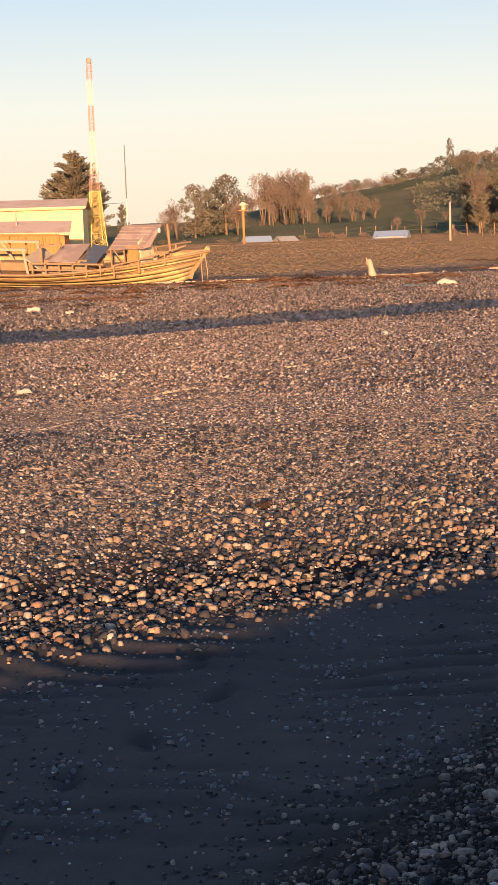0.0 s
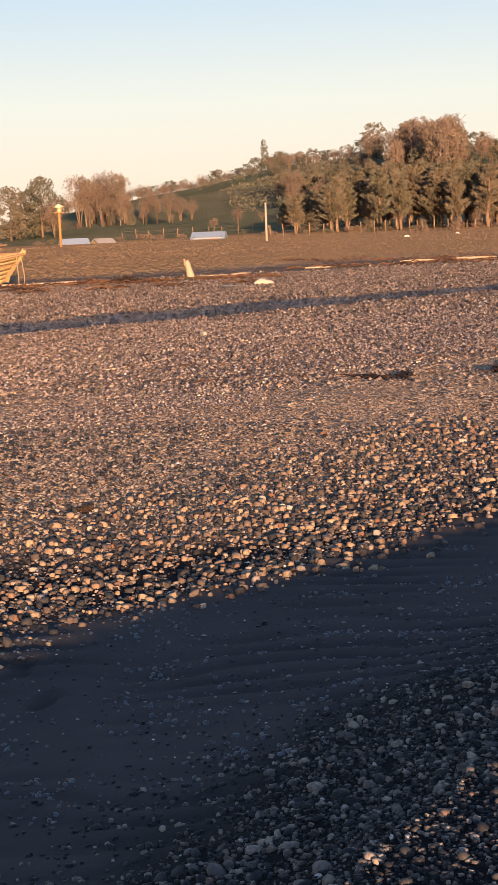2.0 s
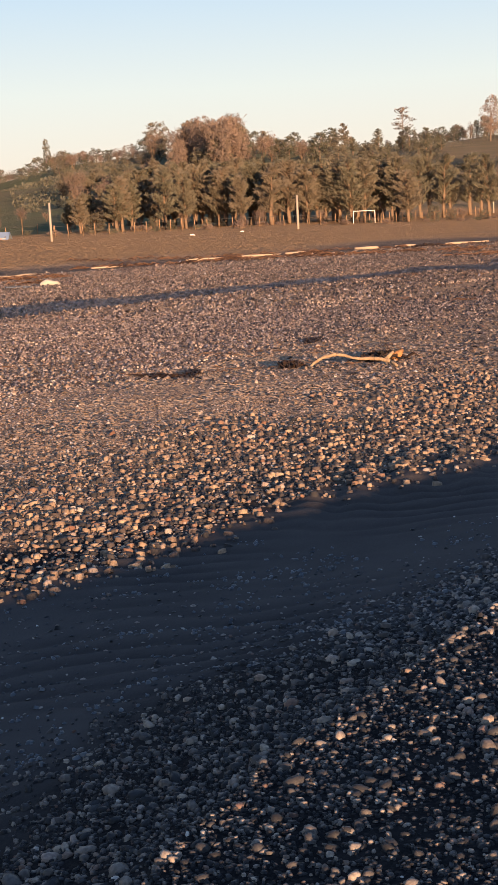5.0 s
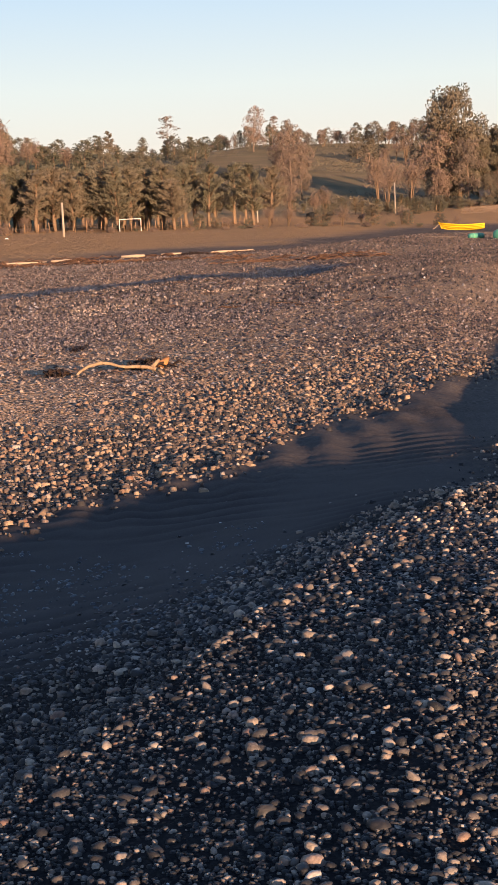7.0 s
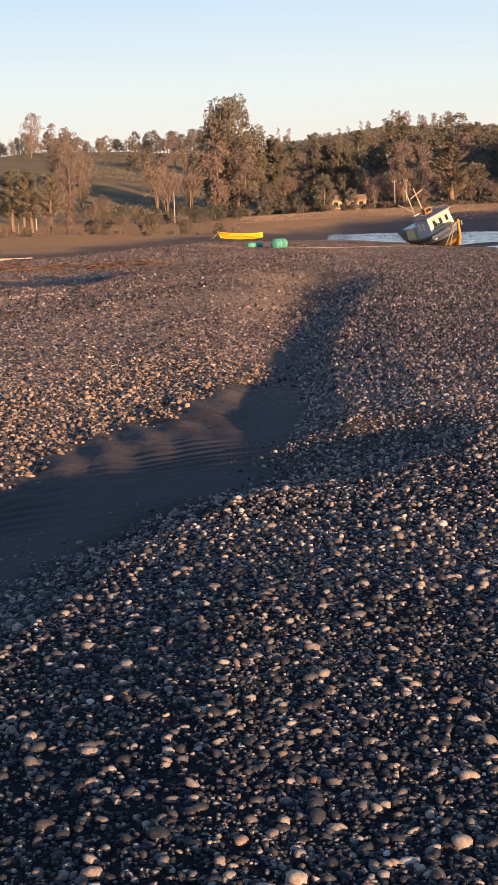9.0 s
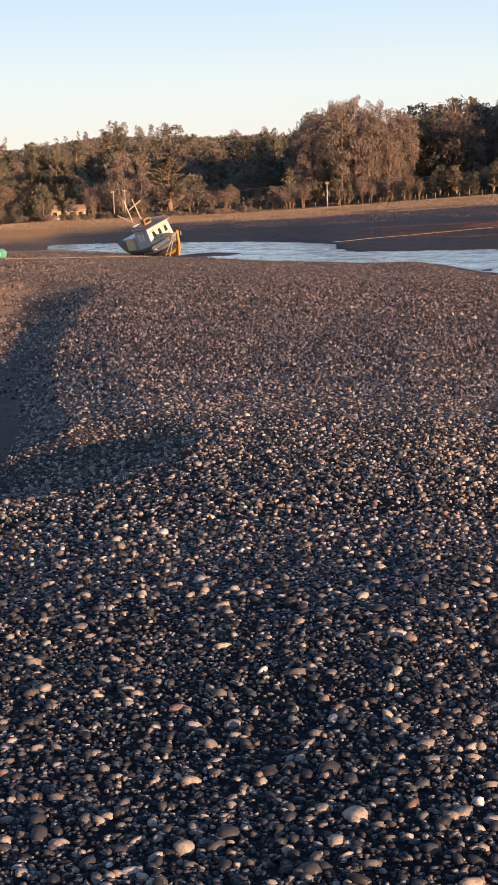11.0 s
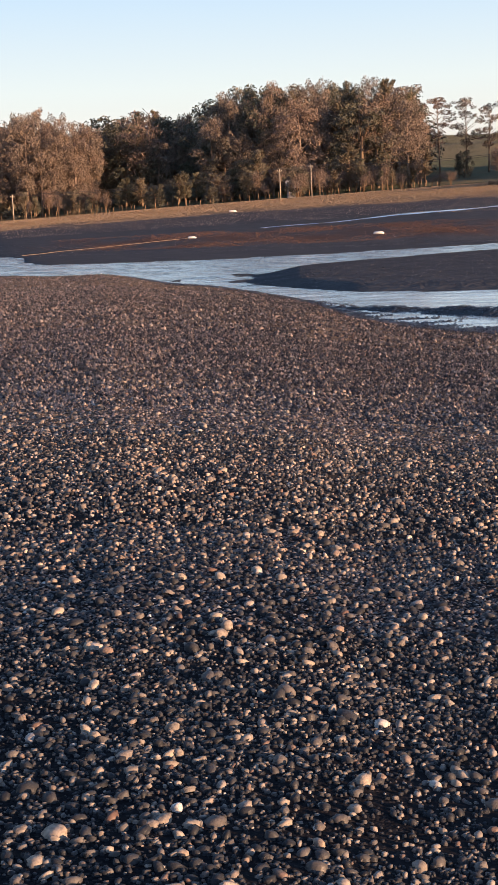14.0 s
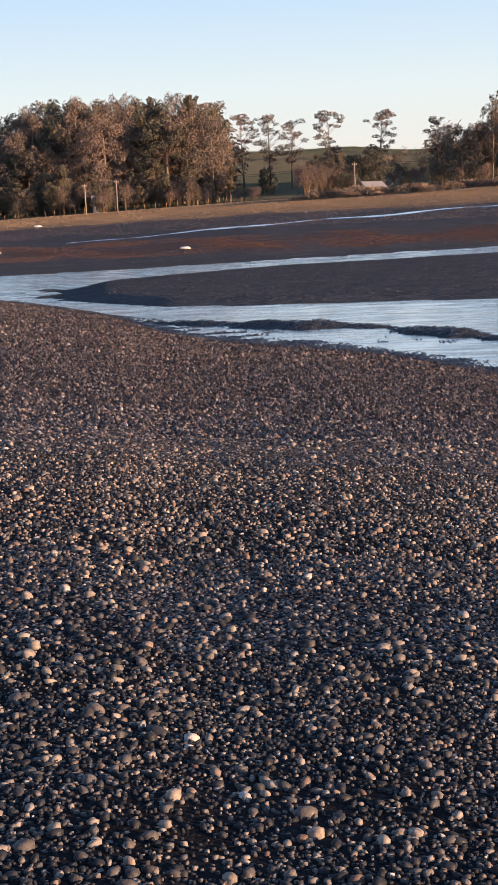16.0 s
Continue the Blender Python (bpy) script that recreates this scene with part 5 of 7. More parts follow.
def planked_hull(ob, grid, mats):
    """Each strake of the hull as a part of its own, slightly proud of the next, with a gunwale."""
    rows = len(grid[0][0]) - 1
    for j in range(rows):
        for side in (0, 1):
            p = part("strake", hull_part(grid, j, j + 1, side), mats[min(j, len(mats) - 1)], ob, smooth=True)
            so = p.modifiers.new("plank", "SOLIDIFY")
            so.thickness, so.offset = 0.03, 0.0
    tr = part("transom", transom_part(grid), mats[-1], ob)
    tr.modifiers.new("plank", "SOLIDIFY").thickness = 0.06
    for side in (0, 1):
        part("gunwale", wale(grid, rows, 0.055, side), WOOD_WORN, ob, smooth=True)
        part("rubbing_strip", wale(grid, rows - 2, 0.03, side), WOOD_WORN, ob, smooth=True)


def beached_boat():
    """The old yellow wooden boat with a canopy amidships."""
    ob = thing("wooden_boat", pose(-8.35, 60.9, -0.50, 0, 0, -15) @ pose(0, 0, 0, 12, 2.2, 0), "old yellow wooden fishing boat with plank cabin lying on the gravel", "boat")
    g = hull_rows(12.8, 3.5, 1.05, 0.72, 0.25, 7, 22)
    planked_hull(ob, g, [PAINT_YELLOW])
    part("deck", deck_part(g, 6, 0.28), WOOD_WORN, ob, "bleached plank deck")
    part("stem", Shape().tube([g[0][-1][0], (6.5, 0, 0.9), (7.25, 0, 1.92)], [0.10, 0.11, 0.10], 6), PAINT_YELLOW, ob, "pale timber stem post")
    part("fender", Shape().tube([(-2.3, -1.86, 0.15), (-2.3, -1.9, 0.45)], 0.22, 10), RUBBER, ob, "black tyre fender")
    dz = 0.80
    # fore rails
    for side in (-1, 1):
        pts = [(3.6, side * 1.45, 1.45), (4.6, side * 1.18, 1.62), (5.6, side * 0.78, 1.86), (6.4, side * 0.35, 2.05)]
        part("bow_rail", Shape().tube(pts, 0.035), WOOD_WORN, ob)
        for k, p in enumerate(pts[:3]):
            part("rail_post", Shape().box((0.07, 0.07, 0.55), (p[0], p[1], p[2] - 0.26)), WOOD_WORN, ob)
    part("mast_post", Shape().tube([(4.35, 0.1, dz), (4.25, 0.1, 2.75)], [0.06, 0.05], 8), WOOD_WORN, ob)
    part("samson_post", Shape().box((0.16, 0.16, 0.7), (4.9, 0, 1.3), (0, 20, 0)), WOOD_GREY, ob)
    # wheelhouse with sloping canopy
    part("wheelhouse_wall", Shape().quadwall([(3.35, -1.05, dz), (3.35, 1.05, dz), (3.15, 0.95, 2.35), (3.15, -0.95, 2.2)], 0.06), PAINT_CREAM, ob)
    part("wheelhouse_wall", Shape().quadwall([(2.35, -1.1, dz), (3.35, -1.05, dz), (3.15, -0.95, 2.1), (2.5, -1.0, 2.0)], 0.06), WOOD_WORN, ob)
    part("wheelhouse_wall", Shape().quadwall([(1.3, 1.1, dz), (3.35, 1.05, dz), (3.2, 0.98, 2.3), (1.5, 1.0, 2.2)], 0.06), WOOD_WORN, ob)
    part("cabin_door", Shape().box((0.62, 0.05, 1.05), (2.85, -1.13, dz + 0.55)), WOOD_RED, ob, "brown cabin door")
    for dx in (1.45, 2.3):
        part("canopy_post", Shape().box((0.08, 0.08, 1.25), (dx, -1.15, dz + 0.6)), WOOD_WORN, ob)
    part("canopy_brace", Shape().tube([(1.55, -1.15, 1.95), (2.3, -1.15, 1.1)], 0.04), WOOD_WORN, ob)
    for k in range(7):
        y0 = -1.45 + 0.4 * k
        part("roof_board", Shape().quadwall([(1.45 - 0.02 * k, y0, 1.95 + 0.085 * k), (3.55, y0, 1.98 + 0.085 * k), (3.55, y0 + 0.385, 2.05 + 0.085 * k), (1.45, y0 + 0.385, 2.02 + 0.085 * k)], 0.035), CANVAS, ob)
    part("roof_end", Shape().quadwall([(3.5, -1.4, 1.96), (3.95, -0.95, 2.02), (3.95, 0.95, 2.62), (3.5, 1.3, 2.6)], 0.05), CANVAS, ob)
    part("deck_lamp", Shape().tube([(3.98, 0.35, 2.48), (4.06, 0.35, 2.48)], 0.11, 10), PAINT_WHITE, ob, "round white deck lamp")
    part("signboard", Shape().box((0.9, 0.03, 0.10), (3.0, -1.48, 2.08), (8, 0, 0)), WOOD_WORN, ob)
    # mid hatch with tarpaulin, and its rail
    part("hatch", Shape().box((2.1, 1.9, 0.55), (-0.25, 0.1, dz + 0.35), taper=0.9), WOOD_WORN, ob, bevel=0.03)
    part("tarpaulin", Shape().quadwall([(-0.9, -1.05, dz + 0.62), (0.35, -1.05, dz + 0.6), (0.3, 0.9, dz + 0.95), (-0.9, 0.9, dz + 0.9)], 0.03), CANVAS, ob)
    part("tarpaulin", Shape().quadwall([(0.45, -0.9, dz + 0.55), (1.15, -0.9, dz + 0.5), (1.15, 0.9, dz + 0.85), (0.42, 0.9, dz + 0.9)], 0.03), CANVAS_DARK, ob, "blue-grey tarpaulin")
    for k in range(6):
        part("rail_post", Shape().box((0.06, 0.06, 0.5), (-1.4 + 0.6 * k, -1.55, dz + 0.42)), WOOD_WORN, ob)
    part("side_rail", Shape().box((3.3, 0.06, 0.07), (0.1, -1.55, dz + 0.66)), WOOD_WORN, ob)
    part("side_rail", Shape().box((3.3, 0.05, 0.06), (0.1, -1.55, dz + 0.4)), WOOD_WORN, ob)
    # far rail
    part("far_rail", Shape().tube([(-4.6, 1.5, 1.95), (-1.4, 1.55, 1.98)], 0.05), WOOD_RED, ob)
    for k in range(5):
        part("rail_post", Shape().box((0.07, 0.07, 0.95), (-4.5 + 0.78 * k, 1.52, 1.5)), WOOD_RED, ob)
    part("gallows_post", Shape().box((0.09, 0.09, 1.3), (-1.35, -0.6, dz + 0.6)), WOOD_WORN, ob)
    part("gallows_beam", Shape().box((1.0, 0.09, 0.09), (-0.9, -0.6, dz + 1.2), (0, -6, 0)), WOOD_WORN, ob)
    # aft winch frame, wide at the top
    for x0, x1 in ((-3.2, -3.75), (-1.9, -2.1)):
        part("frame_leg", Shape().tube([(x0, -0.9, dz), (x1, -0.75, dz + 1.05)], 0.06), WOOD_GREY, ob)
        part("frame_leg", Shape().tube([(x0, 0.9, dz), (x1, 0.75, dz + 1.05)], 0.06), WOOD_GREY, ob)
    part("frame_top", Shape().box((1.9, 0.1, 0.1), (-2.9, -0.75, dz + 1.06)), WOOD_GREY, ob)
    part("frame_top", Shape().box((1.9, 0.1, 0.1), (-2.9, 0.75, dz + 1.06)), WOOD_GREY, ob)
    part("stern_ramp", Shape().quadwall([(-1.95, -1.0, dz + 0.75), (-1.05, -1.0, dz + 0.05), (-1.05, 0.9, dz + 0.1), (-1.95, 0.9, dz + 0.8)], 0.05), WOOD_GREY, ob)
    part("bench", Shape().box((1.5, 0.5, 0.35), (-2.6, -0.2, dz + 0.25)), WOOD_WORN, ob)
    part("net_box", Shape().box((1.3, 1.3, 0.4), (-4.9, 0, dz + 0.3), taper=0.92), WOOD_GREY, ob, bevel=0.03)
    part("coaming", Shape().box((3.2, 0.08, 0.22), (-3.6, -1.4, dz + 0.35)), WOOD_WORN, ob)
    part("mooring_rope", Shape().tube([(7.1, -0.1, 1.75), (7.2, -0.15, 0.9), (7.15, -0.1, 0.0)], 0.02, 5), ROPE, ob)
    part("mooring_rope", Shape().tube([(6.95, -0.2, 1.7), (7.0, -0.3, 0.8), (6.95, -0.25, 0.0)], 0.02, 5), ROPE, ob)
    # the deck fittings stand well forward
    shelter = ("wheelhouse_wall", "cabin_door", "canopy_post", "canopy_brace", "roof_board", "roof_end", "deck_lamp", "signboard")
    waist = ("hatch", "tarpaulin", "side_rail", "gallows_post", "gallows_beam", "far_rail", "frame_leg", "frame_top", "stern_ramp", "bench", "rail_post")
    for ch in ob.children:
        kind = ch.name.split(".")[0]
        if kind in shelter:
            ch.matrix_basis = pose(2.35, 0, 0.3) @ Matrix.Diagonal((0.68, 0.8, 0.9, 1))
        elif kind == "mast_post":
            ch.matrix_basis = pose(1.25, 0, 0.1)
        elif kind in waist and ch.data.vertices[0].co.x < 3.0:
            ch.matrix_basis = pose(1.45, 0, 0.05)
    return ob


def tilted_boat():
    """The fishing boat leaning on the channel's edge."""
    x, y = at(41.98, 133)
    ob = thing("fishing_boat", pose(x, y, WATER_Z - 0.35, 0, 0, -98) @ pose(0, 0, 0, 22, -3, 0) @ Matrix.Diagonal((0.94, 1.14, 1.14, 1)), "leaning fishing boat with cream wheelhouse aground beside the channel", "boat")
    g = hull_rows(8.2, 2.9, 1.5, 0.75, 0.75, 6, 20)
    planked_hull(ob, g, [PAINT_OCHRE, PAINT_OCHRE, PAINT_HULL, PAINT_BLUE, PAINT_BLUE])
    part("deck", deck_part(g, 5, 0.3), WOOD_WORN, ob)
    part("stem", Shape().tube([(3.4, 0, 0.3), (4.2, 0, 1.3), (4.7, 0, 2.35)], 0.1, 6), PAINT_OCHRE, ob)
    dz = 1.25
    house = Shape()
    house.quadwall([(1.9, -1.15, dz), (1.9, 1.15, dz), (1.65, 1.05, dz + 1.75), (1.65, -1.05, dz + 1.75)], 0.08)
    part("front_wall", house, PAINT_CREAM, ob, "cream front wall")
    for k, yy in enumerate((-0.62, 0.0, 0.62)):
        w = part("front_window", Shape().box((0.05, 0.26, 0.46), (1.83, yy, dz + 1.2), (0, -8, 0)), GLASS, ob, "dark wheelhouse window")
        part("window_frame", Shape().box((0.03, 0.46, 0.06), (1.85, yy, dz + 0.8)), WOOD_RED, w)
        part("window_frame", Shape().box((0.03, 0.46, 0.06), (1.77, yy, dz + 1.5)), WOOD_RED, w)
    for sy in (-1, 1):
        part("side_wall", Shape().quadwall([(-0.6, sy * 1.15, dz), (1.9, sy * 1.15, dz), (1.65, sy * 1.05, dz + 1.75), (-0.6, sy * 1.05, dz + 1.75)], 0.08), PAINT_SIDE_SHADE, ob, "side wall with blue-grey shade in its paint")
        for xx in (0.1, 0.75):
            part("side_window", Shape().box((0.36, 0.05, 0.55), (xx, sy * 1.13, dz + 1.15)), PAINT_WHITE, ob, "white shuttered side window")
    part("back_wall", Shape().box((0.08, 2.2, 1.75), (-0.6, 0, dz + 0.88)), PAINT_WHITE, ob)
    part("roof", Shape().box((2.7, 2.5, 0.10), (0.6, 0, dz + 1.80)), CANVAS, ob, "red-brown wheelhouse roof", bevel=0.03)
    part("roof_rail", Shape().tube([(1.6, -1.0, dz + 2.1), (-0.6, -1.0, dz + 2.1), (-0.6, 1.0, dz + 2.1), (1.6, 1.0, dz + 2.1)], 0.03), PAINT_WHITE, ob)
    part("flying_bridge", Shape().box((0.7, 0.7, 0.55), (-0.1, 0.1, dz + 2.1), taper=0.9), WOOD_RED, ob, "orange-brown box on the roof", bevel=0.04)
    part("bridge_window", Shape().box((0.04, 0.5, 0.26), (0.27, 0.1, dz + 2.15)), GLASS, ob)
    part("aft_cabin", Shape().box((1.5, 1.5, 1.15), (-2.1, -0.35, dz + 0.55), taper=0.94), PAINT_CREAM, ob, bevel=0.04)
    part("aft_roof", Shape().box((1.7, 1.7, 0.08), (-2.1, -0.35, dz + 1.16)), PAINT_WHITE, ob)
    part("aft_window", Shape().box((0.04, 0.5, 0.4), (-1.34, -0.35, dz + 0.75)), GLASS, ob)
    part("mast", Shape().tube([(-0.3, -0.1, dz + 1.8), (-0.5, -0.1, dz + 4.2)], [0.07, 0.045], 8), WOOD_GREY, ob)
    part("crosstree", Shape().tube([(-0.45, -0.75, dz + 3.5), (-0.45, 0.6, dz + 3.75)], 0.045), WOOD_GREY, ob)
    part("boom", Shape().tube([(-0.6, -0.3, dz + 1.9), (-2.6, -0.9, dz + 3.2)], 0.05), WOOD_GREY, ob)
    part("aerial", Shape().tube([(-2.9, 0.4, dz), (-3.0, 0.4, dz + 4.0)], 0.03), STEEL_WHITE, ob)
    for sy in (-1, 1):
        part("bulwark", Shape().quadwall([(1.95, sy * 1.3, dz + 0.1), (3.9, sy * 0.62, dz + 0.45), (4.0, sy * 0.66, dz + 0.8), (1.95, sy * 1.36, dz + 0.4)], 0.06), PAINT_BLUE, ob)
    part("bow_box", Shape().box((0.6, 0.5, 0.5), (3.1, 0.35, dz + 0.5)), PAINT_CREAM, ob)
    part("tyre_fender", Shape().tube([(0.6, -1.55, 0.95), (0.6, -1.72, 0.95)], 0.33, 12), RUBBER, ob, "black tyre fender")
    part("anchor_rope", Shape().tube([(4.3, -0.3, 2.0), (4.0, -0.9, 1.0), (3.8, -1.4, 0.1)], 0.035, 5), ROPE, ob)
    part("anchor_rope", Shape().tube([(4.3, -0.4, 2.0), (3.6, -1.3, 0.8), (2.9, -1.9, 0.1)], 0.035, 5), ROPE, ob)
    return ob


def yellow_skiff():
    x, y = at(34.05, 146)
    ob = thing("rowing_boat", pose(x, y, ground_z(x, y) - 0.06, 0, 0, 146), "bright yellow open rowing boat pulled up on the shore", "boat")
    g = hull_rows(4.3, 1.5, 0.62, 0.28, 0.06, 5, 16)
    for j in range(4):
        for side in (0, 1):
            p = part("strake", hull_part(g, j, j + 1, side), BRIGHT_YELLOW, ob, smooth=True)
            p.modifiers.new("plank", "SOLIDIFY").thickness = 0.04
    part("transom", transom_part(g), BRIGHT_YELLOW, ob).modifiers.new("plank", "SOLIDIFY").thickness = 0.04
    for side in (0, 1):
        part("gunwale", wale(g, 4, 0.04, side), BRIGHT_YELLOW, ob, smooth=True)
    part("floor_boards", deck_part(g, 2, 0.05), WOOD_WORN, ob)
    for xx in (-1.2, 0.1, 1.2):
        part("thwart", Shape().box((0.22, 1.3, 0.04), (xx, 0, 0.48)), BRIGHT_YELLOW, ob)
    part("stem", Shape().tube([(2.1, 0, 0.25), (2.42, 0, 0.98)], 0.05), BRIGHT_YELLOW, ob)
    part("painter_rope", Shape().tube([(2.4, 0, 0.8), (2.9, 0.1, 0.35), (3.6, 0.2, 0.1)], 0.025, 5), ROPE, ob)
    part("painter_rope", Shape().tube([(2.4, 0, 0.8), (2.9, -0.2, 0.3), (3.4, -0.5, 0.1)], 0.025, 5), ROPE, ob)


def up_bank(az, el):
    """The distance at which the far bank rises to el degrees as seen from the shore."""
    rr = np.arange(118, 330, 0.5)
    x, y = rr * math.sin(radians(az)), rr * math.cos(radians(az))
    return float(rr[np.argmax(np.degrees(np.arctan((height(x, y) - EYE) / rr)) > el)])


def float_drum(az, r, length, rad, rz, mat, label):
    x, y = at(az, r)
    ob = thing("mooring_float", pose(x, y, ground_z(x, y) + rad * 0.85, 0, 0, rz), label, "float", "green mooring floats")
    h = length / 2
    part("drum", Shape().tube([(-h, 0, 0), (-h * 0.92, 0, 0), (-h * 0.8, 0, 0), (h * 0.8, 0, 0), (h * 0.92, 0, 0), (h, 0, 0)], [rad * 0.45, rad * 0.85, rad, rad, rad * 0.85, rad * 0.45], 14), mat, ob, smooth=True)
    for k in (-0.45, 0.4):
        part("band", Shape().tube([(h * k - 0.05, 0, 0), (h * k + 0.05, 0, 0)], rad * 1.05, 14), FLOAT_LIGHT if mat is FLOAT_GREEN else ROPE, ob)


def ground_line(pts, lift=0.02, step=1.2, sag=0.0):
    """Points along a way on the ground."""
    out = []
    for (ax, ay), (bx, by) in zip(pts, pts[1:]):
        n = max(2, int(math.hypot(bx - ax, by - ay) / step))
        for k in range(n):
            f = k / n
            x, y = ax + (bx - ax) * f, ay + (by - ay) * f
            out.append((x, y, ground_z(x, y) + lift))
    out.append((*pts[-1], ground_z(*pts[-1]) + lift))
    return out


def rope(name, pts, r, label, mat=ROPE):
    ob = thing(name, Matrix.Identity(4), label, "rope")
    part("strand", Shape().tube(pts, r, 5), mat, ob)


def yard_buildings():
    # long warehouse with low rust roof
    x, y = at(-9.85, 118)
    z = ground_z(x, y)
    ob = thing("warehouse", pose(x, y, z - 0.1, 0, 0, 4), "pale yellow clad warehouse with a low rust-red roof", "building")
    part("wall", Shape().box((15, 0.2, 3.45), (0, -5, 1.72)), WALL_YELLOW, ob)
    part("wall", Shape().box((15, 0.2, 3.45), (0, 5, 1.72)), WALL_YELLOW, ob)
    part("wall", Shape().box((0.2, 9.8, 3.45), (7.4, 0, 1.72)), WALL_YELLOW, ob)
    part("wall", Shape().box((0.2, 9.8, 3.45), (-7.4, 0, 1.72)), WALL_YELLOW, ob)
    part("roof", Shape().quadwall([(-7.8, -5.4, 3.45), (7.8, -5.4, 3.45), (7.8, 0, 4.2), (-7.8, 0, 4.2)], 0.12), ROOF_RUST, ob)
    part("roof", Shape().quadwall([(-7.8, 0, 4.2), (7.8, 0, 4.2), (7.8, 5.4, 3.45), (-7.8, 5.4, 3.45)], 0.12), ROOF_RUST, ob)
    for k in range(19):
        part("cladding_rib", Shape().box((0.05, 0.04, 3.4), (-7.2 + 0.8 * k, -5.12, 1.72)), WALL_YELLOW, ob)
    part("gutter", Shape().box((15.4, 0.14, 0.14), (0, -5.45, 3.36)), WALL_CREAM, ob)
    # low boarded shed before it
    x, y = at(-8.45, 97)
    ob = thing("shed", pose(x, y, ground_z(x, y) - 0.1, 0, 0, 2), "low orange-brown boarded shed with a faded lean-to roof", "building")
    for k in range(20):
        part("board", Shape().box((0.24, 0.05, 1.75), (-2.4 + 0.252 * k, -1.8 - 0.01 * (k % 2), 0.9)), WOOD_RED, ob)
    part("wall", Shape().box((5.0, 0.1, 2.2), (0, 1.8, 1.1)), WOOD_RED, ob)
    part("wall", Shape().box((0.1, 3.5, 1.9), (2.45, 0, 0.95)), WOOD_RED, ob)
    part("wall", Shape().box((0.1, 3.5, 1.9), (-2.45, 0, 0.95)), WOOD_RED, ob)
    part("roof", Shape().quadwall([(-2.9, -2.2, 1.85), (2.9, -2.2, 1.72), (2.7, 2.2, 2.55), (-2.7, 2.2, 2.65)], 0.1), ROOF_RUST, ob)
    part("fascia", Shape().box((5.8, 0.05, 0.16), (0, -2.22, 1.74), (0, 1.3, 0)), WALL_CREAM, ob)
    part("stove_pipe", Shape().tube([(-0.9, 0.6, 2.2), (-0.9, 0.6, 3.35)], 0.05), STEEL_RED, ob)


def lattice_mast():
    x, y = at(-5.79, 124)
    z = ground_z(x, y)
    ob = thing("lattice_mast", pose(x, y, z - 0.1, 0, 0, 20), "tall red and white lattice radio mast", "mast")
    top, n = 15.75, 22
    half = lambda h: 0.19 + 0.55 * max(0.0, 1 - h / 8.5) ** 1.25  # noqa: E731
    for k in range(n):
        h0, h1 = top * k / n, top * (k + 1) / n
        mat = STEEL_YELLOW if h0 < 4.7 else (STEEL_RED if (h0 < 6.4 or 9.5 < h0 < 11.6 or h0 > 13.8) else STEEL_WHITE)
        a, b = half(h0), half(h1)
        sh = Shape()
        c0 = [(-a, -a, h0), (a, -a, h0), (a, a, h0), (-a, a, h0)]
        c1 = [(-b, -b, h1), (b, -b, h1), (b, b, h1), (-b, b, h1)]
        thick = 1.7 if h0 < 4.7 else 1.0
        for s in range(4):
            sh.tube([c0[s], c1[s]], 0.022 * thick, 4)
            sh.tube([c0[s], c1[(s + 1) % 4]], 0.012 * thick, 4)
            sh.tube([c1[s], c0[(s + 1) % 4]], 0.012 * thick, 4)
            sh.tube([c1[s], c1[(s + 1) % 4]], 0.015, 4)
        part("lattice_bay", sh, mat, ob)
    part("beacon", Shape().tube([(0, 0, top), (0, 0, top + 0.3), (0, 0, top + 0.42)], [0.2, 0.24, 0.1], 10), STEEL_RED, ob, "red beacon cap")
    x, y = at(-4.55, 150)
    ob = thing("radio_aerial", spot(-4.55, 150, 0.1), "thin red and white radio aerial", "mast")
    part("lower_tube", Shape().tube([(0, 0, 0), (0, 0, 5.0)], 0.07, 6), STEEL_WHITE, ob)
    part("upper_tube", Shape().tube([(0, 0, 5.0), (0, 0, 10.5)], [0.06, 0.04], 6), AERIAL, ob)
    part("stay", Shape().tube([(0, 0, 4.6), (-9, 0, 4.4)], 0.02, 4), WIRE, ob)


def pole(az, r, h, label="grey timber power pole", arm=True, thick=0.13, name="power_pole", group="power poles"):
    ob = thing(name, spot(az, r, 0.3, -az), label, "pole", group)
    part("shaft", Shape().tube([(0, 0, 0), (0, 0, h + 0.3)], [thick, thick * 0.75], 8), CONCRETE, ob, smooth=True)
    if arm:
        part("crossarm", Shape().box((0.9, 0.1, 0.1), (0, -0.12, h - 0.2)), WOOD_GREY, ob)
        for k in (-0.4, 0, 0.4):
            part("insulator", Shape().tube([(k, -0.12, h - 0.14), (k, -0.12, h + 0.06)], 0.06, 6), STEEL_WHITE, ob)
    x, y = at(az, r)
    return Vector((x, y, ground_z(x, y) + h))


def cable(a, b, sag=0.8, r=0.035):
    pts = []
    for k in range(13):
        f = k / 12
        p = a.lerp(b, f)
        pts.append((p.x, p.y, p.z - sag * 4 * f * (1 - f)))
    rope("power_cable", pts, r, "dark overhead power cable between poles", WIRE)


